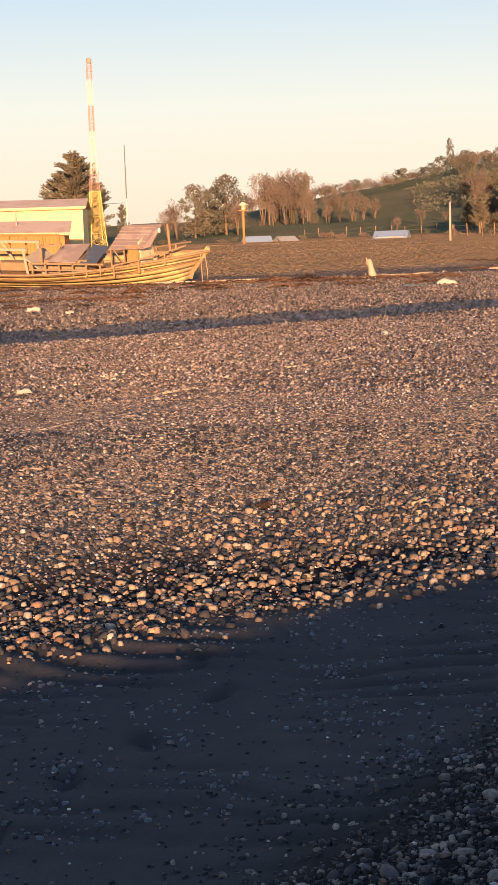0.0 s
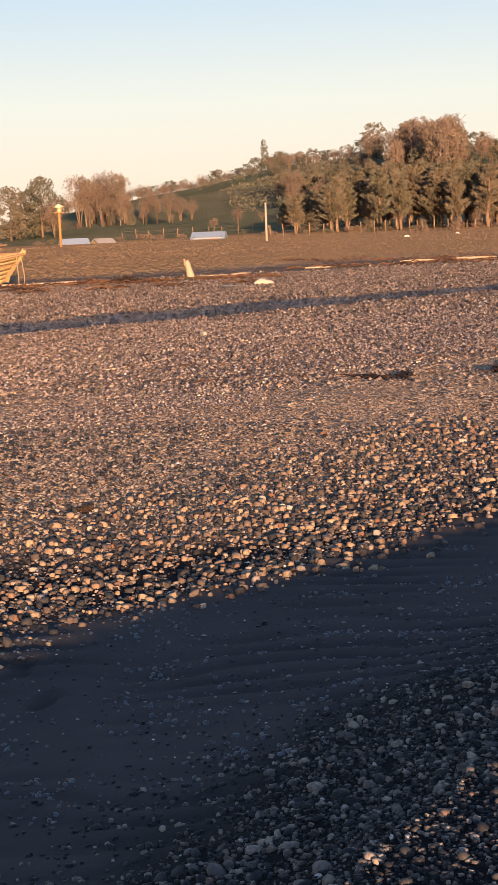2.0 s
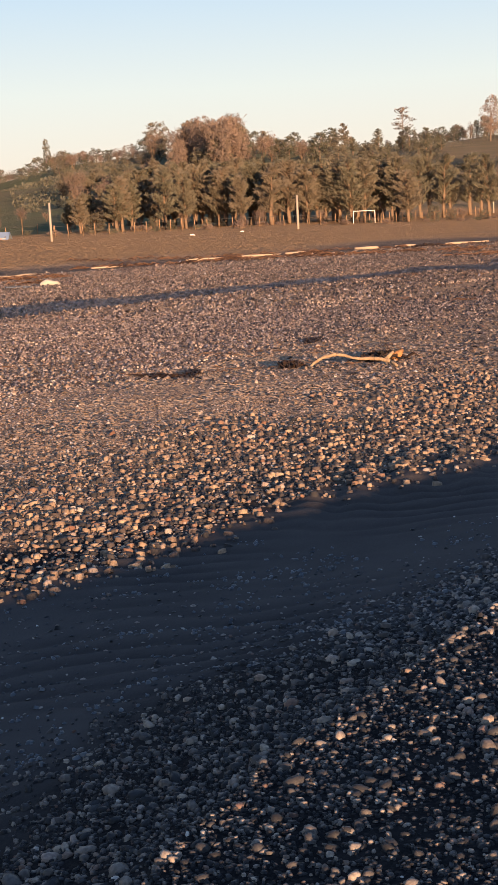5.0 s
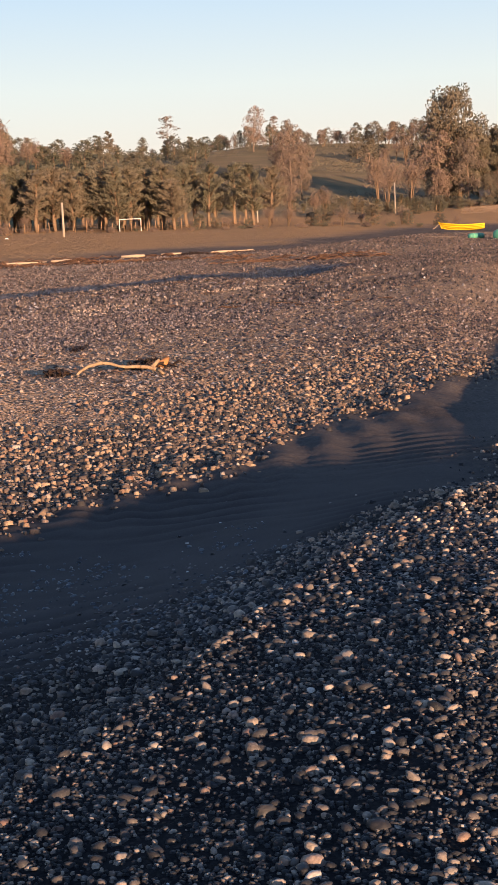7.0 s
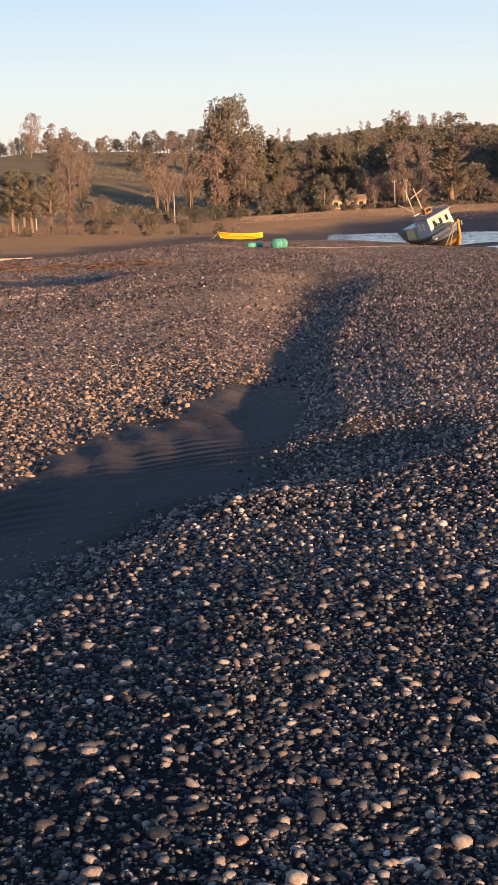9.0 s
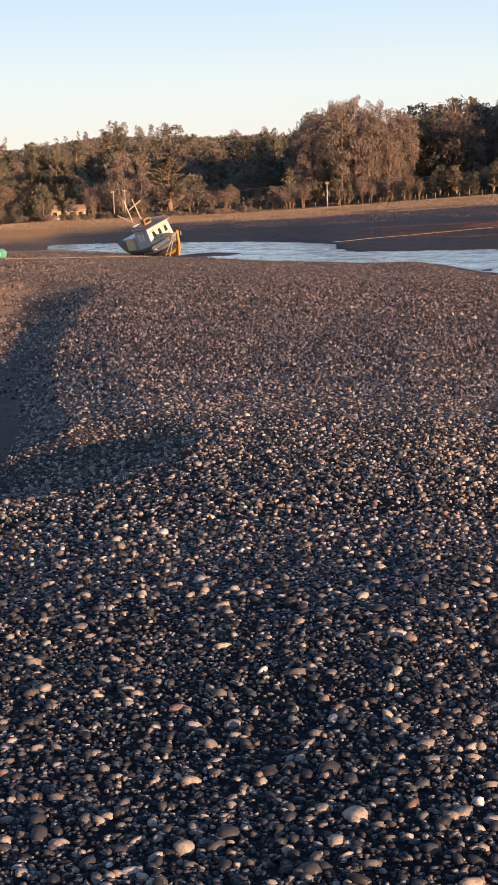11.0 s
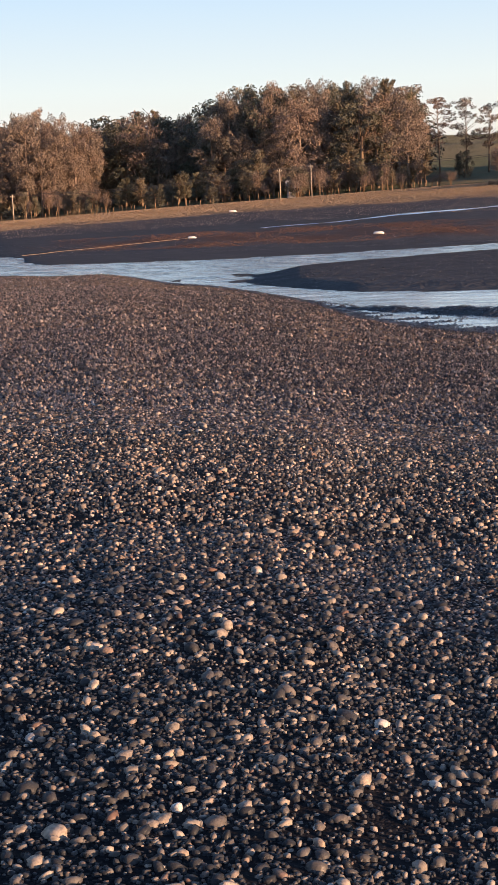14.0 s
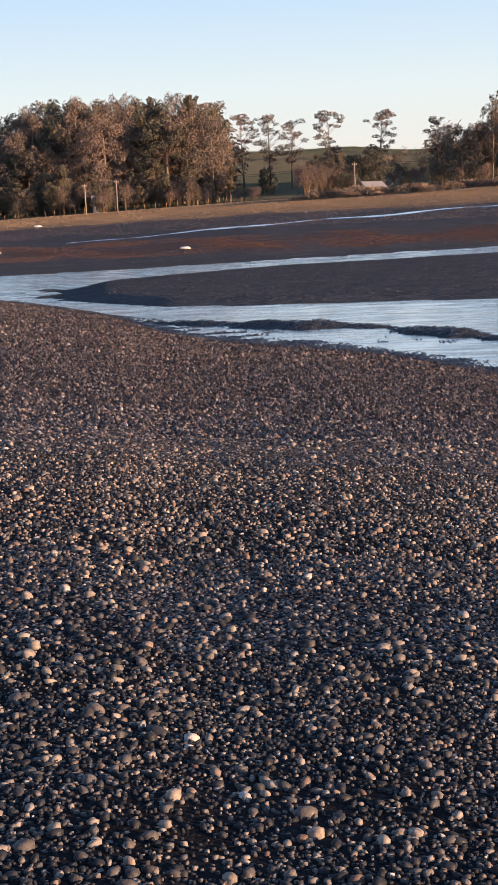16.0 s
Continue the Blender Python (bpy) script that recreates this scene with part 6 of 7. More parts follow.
def small_house(name, az, r, w, d, h, wall, roof, rz, label, windows=2, hip=0.9, sink=0.15):
    ob = thing(name, spot(az, r, sink, rz - az), label, "house")
    part("wall", Shape().box((w, 0.15, h), (0, -d / 2, h / 2)), wall, ob)
    part("wall", Shape().box((w, 0.15, h), (0, d / 2, h / 2)), wall, ob)
    for s in (-1, 1):
        sh = Shape().box((0.15, d - 0.3, h), (s * (w / 2 - 0.08), 0, h / 2))
        b = len(sh.v)
        xx = s * (w / 2 - 0.08)
        sh.v += [(xx - 0.06, -d / 2, h), (xx - 0.06, d / 2, h), (xx - 0.06, 0, h + hip), (xx + 0.06, -d / 2, h), (xx + 0.06, d / 2, h), (xx + 0.06, 0, h + hip)]
        sh.f += [(b, b + 1, b + 2), (b + 5, b + 4, b + 3), (b, b + 2, b + 5, b + 3), (b + 1, b + 4, b + 5, b + 2), (b, b + 3, b + 4, b + 1)]
        part("gable", sh, wall, ob)
    for s in (-1, 1):
        part("roof", Shape().quadwall([(-w / 2 - 0.3, s * (d / 2 + 0.35), h - 0.25), (w / 2 + 0.3, s * (d / 2 + 0.35), h - 0.25), (w / 2 + 0.3, 0, h + hip + 0.06), (-w / 2 - 0.3, 0, h + hip + 0.06)], 0.1), roof, ob)
    for k in range(windows):
        xx = -w / 2 + w * (k + 0.6) / (windows + 0.2)
        win = part("window", Shape().box((0.9, 0.08, min(0.9, h * 0.4)), (xx, -d / 2 - 0.06, h * 0.56)), GLASS, ob)
        part("window_sill", Shape().box((1.1, 0.14, 0.08), (xx, -d / 2 - 0.1, h * 0.56 - 0.5)), PAINT_WHITE, win)
    part("door", Shape().box((0.9, 0.08, min(1.95, h - 0.1)), (w / 2 - 0.8, -d / 2 - 0.05, min(1.0, h / 2))), WOOD_RED, ob)
    if h > 1.8:
        part("chimney", Shape().box((0.35, 0.35, 1.0), (w * 0.2, 0.4, h + hip * 0.7 + 0.3)), CONCRETE, ob)
    return ob


def fence_line(label, pts, spacing, h, jitter=0.1):
    """Fence posts with two wires; each post is a part."""
    ob = thing("fence", Matrix.Identity(4), label, "fence")
    rnd = random.Random(len(pts) + int(spacing * 100))
    me = None
    tops = []
    for (a0, r0), (a1, r1) in zip(pts, pts[1:]):
        x0, y0 = at(a0, r0)
        x1, y1 = at(a1, r1)
        n = max(1, int(math.hypot(x1 - x0, y1 - y0) / spacing))
        for k in range(n):
            f = (k + rnd.uniform(-jitter, jitter)) / n
            x, y = x0 + (x1 - x0) * f, y0 + (y1 - y0) * f
            if me is None:
                sh = Shape().tube([(0, 0, -0.3), (0, 0, h * 0.6), (0.02, 0, h)], [0.06, 0.055, 0.05], 6)
                me = mesh_from("post", sh.v, sh.f, [WOOD_WORN], True)
            p = new("post", me)
            p.parent = ob
            z = ground_z(x, y)
            p.matrix_basis = pose(x, y, z, rnd.uniform(-4, 4), rnd.uniform(-4, 4), rnd.uniform(0, 360)) @ Matrix.Diagonal((1, 1, rnd.uniform(0.8, 1.15), 1))
            tops.append((x, y, z))
    for lift in (0.45 * h, 0.85 * h):
        part("wire", Shape().tube([(x, y, z + lift) for x, y, z in tops], 0.012, 3), WIRE, ob)


def drift_log():
    x, y = at(20.0, 15.1)
    ob = thing("driftwood_branch", pose(x, y, ground_z(x, y), 0, 0, -22) @ Matrix.Scale(0.85, 4), "bleached arched driftwood branch on the gravel", "driftwood")
    pts = [(-0.53, -0.10, -0.01), (-0.46, -0.05, 0.06), (-0.36, 0, 0.115), (-0.2, 0.02, 0.15), (-0.08, 0.02, 0.135), (0.02, 0.0, 0.10), (0.12, -0.01, 0.085), (0.24, 0.0, 0.085), (0.36, -0.01, 0.075), (0.46, -0.03, 0.05), (0.52, -0.05, 0.03)]
    part("limb", Shape().tube(pts, [0.014, 0.017, 0.02, 0.022, 0.02, 0.017, 0.02, 0.023, 0.024, 0.025, 0.02], 9), LOG_MAT, ob, smooth=True)
    part("knot", Shape().tube([(0.42, -0.02, 0.05), (0.5, 0.05, 0.13), (0.53, 0.07, 0.15)], [0.03, 0.025, 0.012], 7), LOG_MAT, ob, smooth=True)
    part("broken_fork", Shape().tube([(0.5, -0.05, 0.04), (0.56, -0.12, 0.0), (0.58, -0.14, -0.01)], [0.026, 0.02, 0.01], 7), LOG_MAT, ob, smooth=True)
    part("twig", Shape().tube([(-0.2, 0.02, 0.15), (-0.27, 0.06, 0.19)], [0.012, 0.006], 5), LOG_MAT, ob)
    # dark weed and a rusty root lying behind it
    x, y = at(21.35, 15.6)
    r2 = np.random.default_rng(5)
    wd = thing("seaweed_heap", pose(x, y, ground_z(x, y), 0, 0, 0), "dark clump of dried seaweed beside the branch", "seaweed")
    sh = Shape()
    for k in range(70):
        a, d = r2.uniform(0, 6.28), r2.uniform(0, 0.3)
        px, py = math.cos(a) * d, math.sin(a) * d * 0.5
        sh.tube([(px, py, 0), (px + r2.uniform(-0.1, 0.1), py + r2.uniform(-0.1, 0.1), 0.07 * (1 - d * 2) + 0.03), (px + r2.uniform(-0.16, 0.16), py + r2.uniform(-0.16, 0.16), 0.01)], [0.012, 0.014, 0.006], 4)
    part("fronds", sh, WEED_DARK, wd)
    copy_thing(wd, pose(*at(17.55, 15.3), ground_z(*at(17.55, 15.3)), 0, 0, 70) @ Matrix.Scale(0.7, 4))
    for az, r in ((18.5, 18.6), (13.6, 15.2), (12.5, 15.0), (0.6, 9.5)):
        copy_thing(wd, pose(*at(az, r), ground_z(*at(az, r)), 0, 0, random.uniform(0, 360)) @ Matrix.Diagonal((1.3 if r > 12 else 0.22, 0.5 if r > 12 else 0.22, 0.35 if r > 12 else 0.4, 1)))
    x, y = at(21.9, 15.6)
    rt = thing("root_piece", pose(x, y, ground_z(x, y), 0, 0, 30), "rust-brown broken root on the gravel", "driftwood")
    part("root", Shape().tube([(-0.09, 0, 0.02), (0, 0, 0.06), (0.07, 0, 0.10)], [0.05, 0.045, 0.02], 7), WOOD_RED, rt, smooth=True)
    part("spur", Shape().tube([(0, 0, 0.06), (0.1, 0.05, 0.04)], [0.03, 0.012], 6), WOOD_RED, rt)


WEED_DARK = foliage_mat("dried_seaweed", (0.012, 0.010, 0.009), (0.05, 0.03, 0.02))
WRACK = foliage_mat("wrack_and_straw", (0.03, 0.018, 0.013), (0.15, 0.085, 0.05))


def drift_line_things():
    # stump with its roots
    x, y = at(5.15, 57)
    ob = thing("tree_stump", pose(x, y, ground_z(x, y) - 0.05, 0, 0, 0), "pale weathered tree stump standing on the tide line", "stump")
    part("bole", Shape().tube([(0.06, 0, -0.1), (0.04, 0, 0.15), (-0.02, 0, 0.45), (-0.08, 0, 0.68), (-0.1, 0, 0.8)], [0.28, 0.17, 0.12, 0.12, 0.07], 9), WOOD_GREY, ob, smooth=True)
    part("split_top", Shape().tube([(-0.14, 0, 0.6), (-0.2, 0.02, 0.86)], [0.07, 0.025], 6), LOG_MAT, ob)
    part("root", Shape().tube([(0, -0.05, 0.08), (0.5, -0.1, 0.1), (1.1, -0.15, 0.02)], [0.12, 0.08, 0.03], 7), LOG_MAT, ob, smooth=True)
    part("root", Shape().tube([(0, -0.05, 0.06), (-0.5, -0.2, 0.06), (-1.0, -0.3, 0.0)], [0.12, 0.07, 0.03], 7), LOG_MAT, ob, smooth=True)
    # poles and planks along the tide line
    for a, ra, b, rb, th in ((-3.6, 58.5, 0.8, 58.0, 0.07), (2.9, 56.0, 4.7, 57.0, 0.06), (5.0, 57.5, 7.6, 61.0, 0.07), (13.6, 71, 17.4, 74, 0.09), (17.6, 74, 19.0, 75, 0.1), (20.4, 77, 21.3, 77.5, 0.12), (22.0, 79, 22.8, 79.5, 0.1), (9.8, 66, 11.2, 67, 0.06), (8.2, 21.5, 9.6, 22.3, 0.01), (-3.4, 14.6, -1.6, 15.2, 0.014), (1.6, 17.2, 4.6, 18.6, 0.013), (-8.4, 12.2, -6.6, 12.8, 0.006), (24.0, 80, 25.6, 82, 0.09)):
        p0, p1 = at(a, ra), at(b, rb)
        ob = thing("driftwood_pole", Matrix.Identity(4), "long bleached driftwood pole on the tide line", "driftwood", "driftwood poles")
        ln = ground_line([p0, p1], th * 0.8, 0.6 if th > 0.05 else 0.2)
        rr = [th * (0.75 + 0.35 * math.sin(k * 1.3)) for k in range(len(ln))]
        ln = [(px + th * math.sin(k * 1.7), py + th * math.cos(k * 2.1), pz) for k, (px, py, pz) in enumerate(ln)]
        rr = [0.75 * q if th > 0.03 else q for q in rr]
        part("pole", Shape().tube(ln, rr, 6), WOOD_GREY, ob, smooth=True)
    # sack, board, bag, bottle
    x, y = at(8.1, 46.5)
    ob = thing("sack", pose(x, y, ground_z(x, y), 0, 0, 10), "dirty white sack lying on the gravel", "sack")
    part("bag", Shape().tube([(-0.32, 0, 0.05), (-0.26, 0, 0.05), (-0.1, 0, 0.09), (0.12, 0, 0.06), (0.26, 0, 0.05), (0.38, 0, 0.02)], [0.03, 0.08, 0.12, 0.09, 0.08, 0.02], 12), SACK, ob, smooth=True)
    x, y = at(6.9, 45.5)
    ob = thing("plank", pose(x, y, ground_z(x, y) + 0.04, 0, 3, 12), "dark wet plank on the gravel", "plank")
    part("board", Shape().box((0.9, 0.18, 0.05)), CANVAS_DARK, ob, bevel=0.01)
    for az, r, s in ((-8.4, 36, 0.45), (-7.0, 34, 0.3), (-8.9, 15.3, 0.2), (30.5, 44, 0.3), (5.6, 22.8, 0.25)):
        x, y = at(az, r)
        ob = thing("sack", pose(x, y, ground_z(x, y), 0, 0, az * 20) @ Matrix.Scale(s, 4), "crumpled pale plastic sack on the gravel", "sack")
        part("bag", Shape().tube([(-0.4, 0, 0.03), (-0.3, 0.05, 0.1), (-0.05, -0.04, 0.16), (0.15, 0.05, 0.1), (0.3, -0.03, 0.12), (0.42, 0, 0.02)], [0.03, 0.14, 0.16, 0.12, 0.15, 0.03], 9), SACK, ob, smooth=True)
    # heaps of weed and old net on the tide line
    r6 = np.random.default_rng(8)
    for az, r, ln, up in ((1.2, 56.5, 1.5, 0.22), (2.6, 55.5, 1.1, 0.3), (3.6, 55.0, 0.9, 0.2), (-4.4, 47.5, 0.45, 0.3), (-1.6, 52, 0.8, 0.12), (6.2, 55, 0.7, 0.15), (15.5, 71, 1.2, 0.2), (18.6, 74, 1.4, 0.2), (23.2, 78, 1.2, 0.2), (28.5, 60, 0.9, 0.12)):
        x, y = at(az, r)
        ob = thing("seaweed_heap", pose(x, y, ground_z(x, y), 0, 0, -az), "red-brown heap of dried weed and torn net", "seaweed", "weed heaps")
        sh = Shape()
        for k in range(90):
            px, py = r6.normal(0, 0.45) * ln, r6.normal(0, 0.25)
            top = up * max(0.15, 1 - abs(px) / ln) * r6.uniform(0.4, 1.1)
            dx, dy = r6.uniform(-0.3, 0.3), r6.uniform(-0.2, 0.2)
            sh.tube([(px - dx, py - dy, 0), (px, py, top), (px + dx, py + dy, 0.02)], [0.015, 0.025, 0.012], 4)
        part("tangle", sh, WRACK if r6.uniform() > 0.3 else WEED_DARK, ob)
    # wrack: straw, twigs and weed on the tide lines
    r3 = np.random.default_rng(21)
    bands = [(-12, 9, 48, 59, 900, 1.0), (9, 26, 66, 80, 700, 1.2), (-12, -4, 36, 44, 200, 0.9), (24, 31, 52, 66, 300, 1.0), (3, 22, 15.2, 17.5, 260, 0.2), (-10, 12, 15, 22, 160, 0.16), (22, 32, 26, 38, 160, 0.35)]
    for a0, a1, r0, r1, n, s in bands:
        sh = Shape()
        lines = r3.uniform(0, 1, 5)
        for k in range(n):
            az = r3.uniform(a0, a1)
            lane = lines[int(r3.integers(0, 5))]
            rr = r0 + (r1 - r0) * np.clip(lane + 0.04 * math.sin(az * 1.7 + lane * 20) + r3.normal(0, 0.03), 0, 1)
            if math.sin(az * 2.3 + lane * 40) < -0.35:
                continue
            x, y = at(az, rr)
            z = ground_z(x, y)
            a, l = r3.uniform(0, 6.28), s * r3.uniform(0.15, 0.6)
            dx, dy = math.cos(a) * l, math.sin(a) * l * 0.5
            up = s * r3.uniform(0.0, 0.12)
            sh.tube([(x - dx, y - dy, z + 0.01), (x, y, z + 0.03 * s + up), (x + dx, y + dy, z + 0.02)], [0.006 * s, 0.02 * s, 0.008 * s], 4)
        if sh.v:
            me = mesh_from("wrack", sh.v, sh.f, [WRACK])
            tagged(new("wrack", me), "brown straw, twigs and dried weed left by the tide", "wrack", kind="stuff")


beached_boat()
tilted_boat()
yellow_skiff()
float_drum(35.55, 98, 1.5, 0.36, 25, FLOAT_GREEN, "green plastic mooring float with pale bands on the gravel")
float_drum(34.55, 99, 1.4, 0.2, 10, FLOAT_GREEN, "low green plastic mooring float half sunk in the gravel")
rope("mooring_line", ground_line([at(35.6, 98), at(38, 104), at(41.5, 122)], 0.04, 3), 0.022, "bleached mooring line across the gravel")
rope("mooring_line", ground_line([at(32.6, 100), at(34.0, 99)], 0.04, 2), 0.022, "bleached mooring line across the gravel")
rope("mooring_line", ground_line([at(az, up_bank(az, el)) for az, el in ((48.95, -1.11), (50.4, -1.02), (52.0, -0.93), (53.8, -0.82), (55.6, -0.71))], 0.08, 3), 0.022, "pale mooring line over the mud bank")
drift_log()
drift_line_things()
yard_buildings()
lattice_mast()
# lamp by the track
lamp = thing("street_lamp", spot(0.08, 128, 0.2), "brown timber lamp post with a broad pale lantern", "lamp")
part("post", Shape().tube([(0, 0, 0), (0, 0, 3.5)], 0.12, 8), WOOD_RED, lamp, smooth=True)
part("lantern", Shape().tube([(0, 0, 3.2), (0, 0, 3.3), (0, 0, 3.62), (0, 0, 3.66), (0, 0, 3.95)], [0.12, 0.26, 0.34, 0.5, 0.06], 4), PAINT_CREAM, lamp, "broad cream lantern", smooth=True)
part("bracket", Shape().box((0.9, 0.06, 0.06), (0, 0, 3.2)), WOOD_RED, lamp)
# sheds behind the grass
small_house("shed", 0.6, 150, 2.4, 3, 1.1, WALL_GREY, ROOF_BLUE, 8, "low shed with pale blue sheet roof", 1, 0.5, 1.1)
small_house("shed", 1.75, 150, 1.6, 2, 1.1, WALL_CREAM, WALL_GREY, 30, "small grey-roofed hut behind the dry grass", 1, 0.4, 1.1)
small_house("shed", 6.0, 150, 3.0, 4, 1.1, WALL_GREY, ROOF_BLUE, -6, "low shed with pale blue sheet roof", 2, 0.5, 0.95)
small_house("house", 35.2, 322, 5.2, 5, 2.2, WALL_CREAM, WOOD_WORN, 6, "small cream house among the trees", 2, 0.9)
small_house("house", 36.2, 318, 3.6, 4, 1.9, WALL_CREAM, WOOD_WORN, -4, "small cream house among the trees", 1, 0.7)
small_house("house", 38.3, 326, 8.0, 5, 2.2, WALL_CREAM, WOOD_WORN, 8, "long cream house with several windows under trees", 4, 1.0)
small_house("house", 70.75, 280, 4.0, 4, 1.7, WALL_GREY, WALL_GREY, 25, "grey boarded hut with grey roof by the bank", 1, 0.9)
small_house("house", 59.9, 330, 3.2, 4, 3.2, WALL_GREY, WALL_GREY, 0, "small grey house half hidden by trees", 2, 0.8)
# white frame of a small goal by the belt of trees
goal = thing("football_goal", spot(20.8, 168, 0.05, -20), "small white football goal on the grass", "goal")
for s in (-1.25, 1.25):
    part("upright", Shape().tube([(s, 0, 0), (s, 0, 1.5)], 0.045, 6), PAINT_WHITE, goal)
    part("stay", Shape().tube([(s, 0, 1.45), (s, 1.2, 0)], 0.03, 6), PAINT_WHITE, goal)
part("crossbar", Shape().tube([(-1.25, 0, 1.5), (1.25, 0, 1.5)], 0.045, 6), PAINT_WHITE, goal)
# poles and cables
pole(8.3, 128, 3.4, "timber post standing in the dry grass", False, 0.12, "timber_post", "timber posts")
pole(18.15, 140, 3.3, "timber post standing in the dry grass", False, 0.13, "timber_post", "timber posts")
pole(25.9, 215, 3.2, "timber post standing in the dry grass", False, 0.13, "timber_post", "timber posts")
pole(31.4, 262, 5.6, "timber post standing in the dry grass", False, 0.12, "timber_post", "timber posts")
heads = [pole(40.2, 320, 6.0), pole(40.65, 318, 6.2), pole(48.72, 312, 5.6), pole(59.35, 300, 6.2), pole(60.6, 302, 6.6), pole(70.1, 288, 6.6), pole(82, 280, 7.0)]
for a, b in ((0, 1), (1, 2), (2, 3), (3, 4), (4, 5), (5, 6)):
    cable(heads[a], heads[b], 1.0 if (b - a == 1 and a in (1, 2, 4, 5)) else 0.2)
    cable(heads[a] + Vector((0.6, 0.3, -0.25)), heads[b] + Vector((0.6, 0.3, -0.25)), 1.1 if a in (1, 2, 4, 5) else 0.2, 0.03)
fence_line("line of short timber fence posts before the cypress belt", [(8.5, 145), (14, 155), (21, 166), (26, 195)], 1.5, 1.25)
fence_line("timber post and wire fence along the far bank", [(43.5, 306), (50, 305), (57, 303), (66, 276)], 2.3, 1.35)
fence_line("timber post and wire fence along the low field", [(2.5, 200), (9, 190)], 2.2, 1.2)
# floats and boards on the mud flat
for az, r, w, label in ((55.75, up_bank(55.75, -0.72), 1.0, "white hull-shaped float on the red weed"), (63.22, up_bank(63.22, -0.86), 1.2, "pale board lying on the weed bank"), (57.42, up_bank(57.42, 0.27), 1.3, "white plank on the dry grass bank"), (13.9, 125, 0.45, "white plank on the dry grass bank"), (15.9, 132, 0.35, "white plank on the dry grass bank")):
    ob = thing("float" if "float" in label else "plank", spot(az, r, 0.0, -az), label, "float" if "float" in label else "plank")
    part("body", Shape().tube([(-w / 2, 0, 0.12), (-w * 0.4, 0, 0.18), (w * 0.3, 0, 0.18), (w / 2, 0, 0.1)], [0.04 * w, 0.13 * w, 0.13 * w, 0.04 * w], 8), PAINT_WHITE, ob, smooth=True)


# ---- grass, weed and bushes ----
def tufts(name, label, mat, rng, x, y, h, w, blades=3, lean=0.35):
    """Grass tufts: a few upright blades each, in one mesh."""
    n = len(x)
    z = height(x, y)
    vs, k = [], 0
    for b in range(blades):
        a = rng.uniform(0, 6.283, n)
        hh = h * rng.uniform(0.6, 1.3, n)
        ox, oy = rng.normal(0, w, n) * 0.6, rng.normal(0, w, n) * 0.6
        dx, dy = np.cos(a) * w, np.sin(a) * w
        base = np.stack([x + ox, y + oy, z - 0.03], -1)
        tip = base + np.stack([rng.normal(0, lean, n) * hh, rng.normal(0, lean, n) * hh, hh], -1)
        vs.append(np.stack([base - np.stack([dx, dy, 0 * dx], -1), base + np.stack([dx, dy, 0 * dx], -1), tip], 1).reshape(-1, 3))
    v = np.concatenate(vs)
    ob = new(name, raw_mesh(name, v, np.arange(len(v)).reshape(-1, 3), mat, False))
    return tagged(ob, label, "grass", kind="stuff")


GRASS = foliage_mat("dry_bank_grass", (0.18, 0.13, 0.09), (0.33, 0.24, 0.16))
RED_WEED = foliage_mat("red_shore_weed", (0.07, 0.043, 0.034), (0.16, 0.09, 0.066))
rng = np.random.default_rng(77)


def bank_points(az0, az1, f0, f1, n):
    az = rng.uniform(az0, az1, n)
    rf, rb = np.interp(az, AZ, R_SLOPE), np.interp(az, AZ, R_BANK)
    r = rf + (rb - rf) * rng.uniform(f0, f1, n)
    return r * np.sin(np.radians(az)), r * np.cos(np.radians(az)), az, r


x, y, az, r = bank_points(-12, 34, 0.55, 2.2, 16000)
k = rng.uniform(0, 1, len(x)) < np.clip(0.55 + 0.8 * wavy(x, y, 7, 3.0), 0.08, 1)
tufts("bank_grass", "dry orange-brown grass along the top of the shore bank", GRASS, rng, x[k], y[k], 0.06, 0.035, 3, 0.9)
x, y, az, r = bank_points(34, 80, 0.60, 1.12, 60000)
k = rng.uniform(0, 1, len(x)) < np.clip(0.6 + 0.7 * wavy(x, y, 9, 3.0), 0.1, 1)
tufts("bank_grass", "dry orange-brown grass on the far river bank", GRASS, rng, x[k], y[k], 0.14, 0.06, 4, 0.8)
x, y, az, r = bank_points(44, 80, 0.03, 0.24, 40000)
k = rng.uniform(0, 1, len(x)) < np.clip(0.35 + 1.1 * wavy(x, y, 6, 2.0), 0.03, 1) * sstep(48.5, 56, az)
tufts("red_weed", "red-brown weed growing on the mud flat", RED_WEED, rng, x[k], y[k], 0.09, 0.07, 3, 0.9)
# scattered stones on the far flats
x, y, az, r = bank_points(38, 80, 0.34, 0.60, 16000)
k = rng.uniform(0, 1, len(x)) < np.clip(0.6 + 0.6 * wavy(x, y, 8, 8.0), 0.1, 1)
pebble_field("flat_stones", "pale stones scattered over the upper mud flat", rng, x[k], y[k], stone_sizes(rng, int(k.sum()), 0.04, 0.09, 2.5), 3, 1, tall=1.1, mat=PEBBLE_DRY_SUNLIT)
x, y, az, r = bank_points(38, 80, -0.05, 0.2, 16000)
k = rng.uniform(0, 1, len(x)) < np.clip(0.4 + wavy(x, y, 8, 4.0), 0.05, 1)
pebble_field("flat_stones", "dark stones on the wet mud at the water", rng, x[k], y[k], stone_sizes(rng, int(k.sum()), 0.04, 0.08, 2.5), 3, 1)
az, r = rng.uniform(52, 80, 22000), 28 + 90 * rng.uniform(0, 1, 22000) ** 1.2
x, y = r * np.sin(np.radians(az)), r * np.cos(np.radians(az))
k = (height(x, y) > WATER_Z - 0.02) & (r > 0.99 * np.interp(az, AZ, R_SHORE)) & (r < np.interp(az, AZ, R_FOOT))
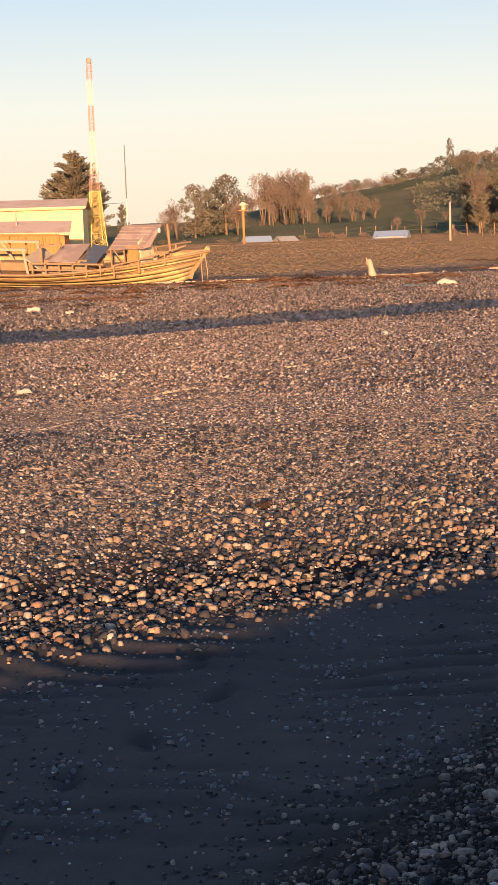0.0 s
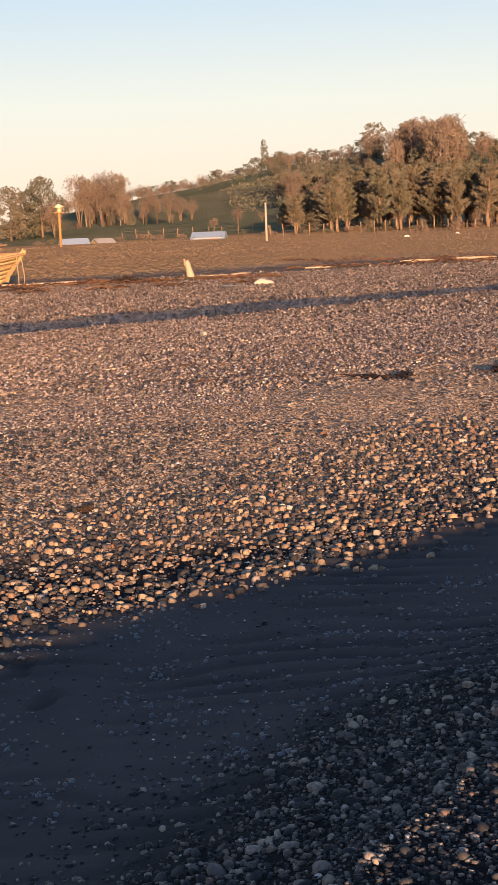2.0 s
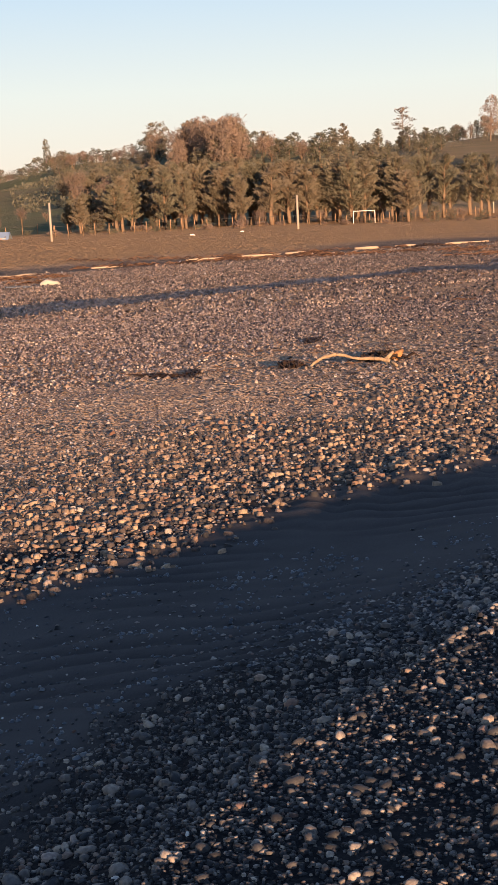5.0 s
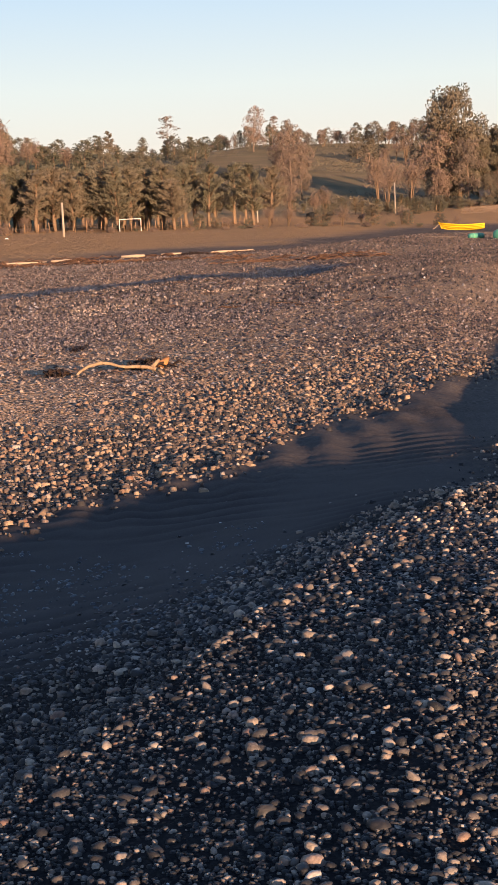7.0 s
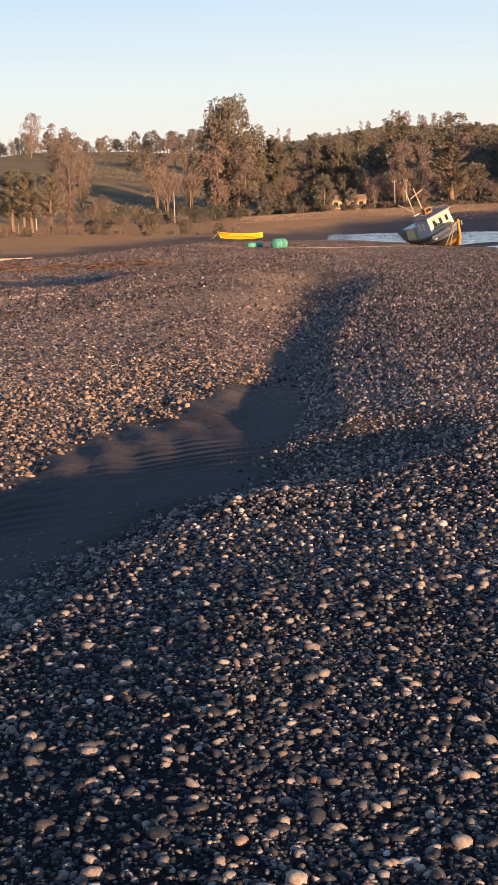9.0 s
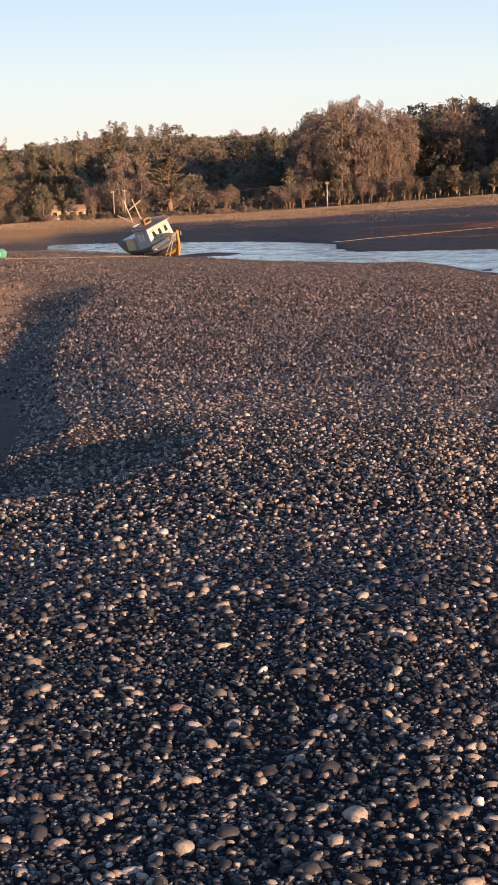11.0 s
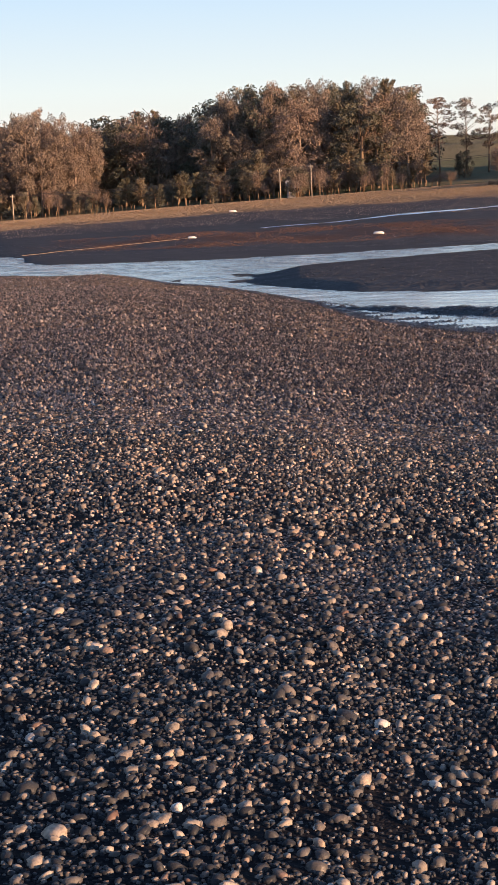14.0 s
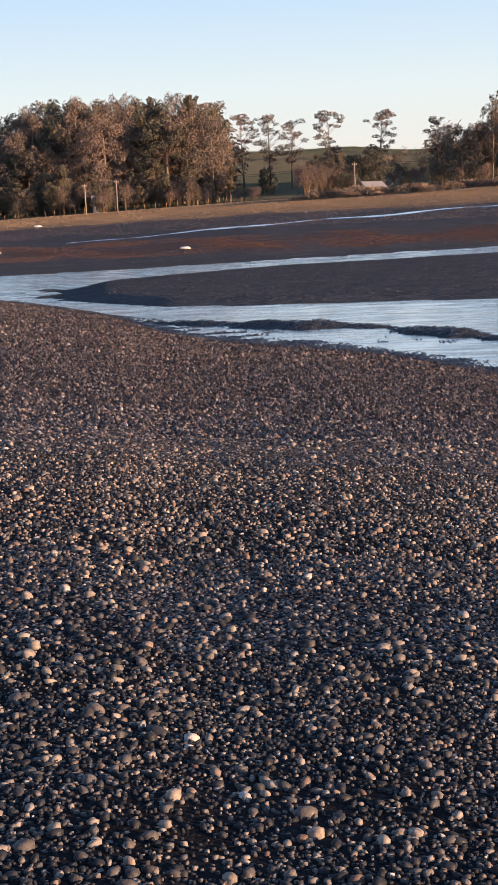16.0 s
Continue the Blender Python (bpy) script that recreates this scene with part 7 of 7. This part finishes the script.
pebble_field("bar_stones", "small stones scattered over the dark sand bar", rng, x[k], y[k], stone_sizes(rng, int(k.sum()), 0.02, 0.055, 2.5), 3, 1)

az = rng.uniform(53, 79, 26000)
rs, ra = np.interp(az, AZ, R_SHORE), np.interp(az, AZ, R_ARM_NEAR)
r = rs * 0.97 + (np.maximum(ra - rs, 5) * 1.1) * rng.uniform(0, 1, len(az)) ** 1.5
x, y = r * np.sin(np.radians(az)), r * np.cos(np.radians(az))
k = height(x, y) > WATER_Z - 0.035
pebble_field("shoal_stones", "wet dark stones of the shoal at the water's edge", rng, x[k], y[k], stone_sizes(rng, int(k.sum()), 0.02, 0.05, 2.0), 4, 1, tall=0.9, mat=PEBBLE_WET)


def bush(seed):
    r4 = np.random.default_rng(seed)
    top = new("bush", None)
    sh = Shape()
    cen, rad = [], []
    for k in range(7):
        a, d = r4.uniform(0, 6.28), r4.uniform(0, 1.0)
        p = (math.cos(a) * d, math.sin(a) * d, r4.uniform(0.35, 0.9))
        sh.tube([(0, 0, -0.2), p], [0.06, 0.02], 4)
        cen.append(p)
        rad.append(r4.uniform(0.35, 0.6))
    part("stem", sh, BARK, top)
    v, q = leaves(cen, rad, 800, 0.11, r4, 0.8, -0.2, 0.35)
    lf = new("crown", raw_mesh("crown", v, q, [LEAF_DARK, LEAF_BROWN, GRASS][seed % 3], False))
    lf.parent = top
    return top


BUSHES = {}


def hedge(az0, az1, r0, r1, n, h0, h1, seeds, label):
    for k in range(n):
        s = random.choice(seeds)
        az = az0 + (az1 - az0) * (k + random.uniform(0, 1)) / n
        x, y = at(az, random.uniform(r0, r1))
        h = random.uniform(h0, h1)
        m = pose(x, y, ground_z(x, y) - 0.05, 0, 0, random.uniform(0, 360)) @ Matrix.Diagonal((h * random.uniform(1.0, 1.7), h * 1.2, h, 1))
        if (s, label) not in BUSHES:
            ob = bush(s)
            BUSHES[s, label] = tagged(ob, label, "bush", "bushes of " + label.split(" ")[-1])
            ob.matrix_basis = m
        else:
            src = BUSHES[s, label]
            back = src.matrix_basis.copy()
            src.matrix_basis = Matrix.Identity(4)
            copy_thing(src, m)
            src.matrix_basis = back


hedge(33, 46, 300, 312, 46, 0.7, 1.4, (0, 3, 1), "dark scrubby bush along the bank")
hedge(67.5, 79, 246, 258, 40, 0.7, 1.5, (1, 2, 5, 2), "low brown scrub on the river bank")
hedge(8, 33, 152, 168, 24, 0.35, 0.8, (1, 0, 4), "low winter scrub under the trees")
hedge(-4, 9, 150, 190, 12, 0.35, 0.7, (1, 0, 4), "brown scrub in the dry grass")


# ---- scrub on the hillsides ----
def hill_scrub(name, label, mat, az0, az1, r0, r1, n, high, seed, bare=-0.1):
    """Patches of low leafless scrub and hedges on the far slopes, in one mesh."""
    g = np.random.default_rng(seed)
    az, r = g.uniform(az0, az1, n), g.uniform(r0, r1, n)
    x, y = r * np.sin(np.radians(az)), r * np.cos(np.radians(az))
    k = g.uniform(0, 1, n) < sstep(bare, bare + 0.6, wavy(x, y, 34.0, seed) + 0.4 * wavy(x, y, 11.0, seed + 1.0))
    x, y = x[k], y[k]
    z = height(x, y)
    c = np.stack([x, y, z + 0.4 * high], -1)
    v, q = leaves(c, np.full(len(x), 0.9 * high), len(x) * 12, 0.24 * high, g, 0.8, -0.3, 0.4)
    tagged(new(name, raw_mesh(name, v, q, mat, False)), label, "scrub", kind="stuff")


hill_scrub("hill_scrub", "dark leafless scrub in patches on the green hill", LEAF_DARK, 5.5, 13, 420, 630, 1800, 1.4, 4)
hill_scrub("hill_scrub", "dark green gorse in patches on the hillside", LEAF_DARK, 7, 24, 320, 640, 3600, 1.8, 9)
hill_scrub("hill_scrub", "brown scrub and low hedges on the open hillside", LEAF_DARK, 22, 36, 270, 640, 2600, 1.3, 13)
hill_scrub("hill_scrub", "dark green hedges and scrub behind the channel", LEAF_DARK, 48, 64.5, 345, 640, 3200, 2.0, 17)
hill_scrub("hill_scrub", "brown leafless scrub over the low field", LEAF_BROWN, 71, 79, 330, 600, 1500, 1.6, 19)
hill_scrub("hill_scrub", "dense dark undergrowth of the wooded hillside", LEAF_DARK, 34.5, 49, 345, 655, 3800, 2.6, 17, -2.0)
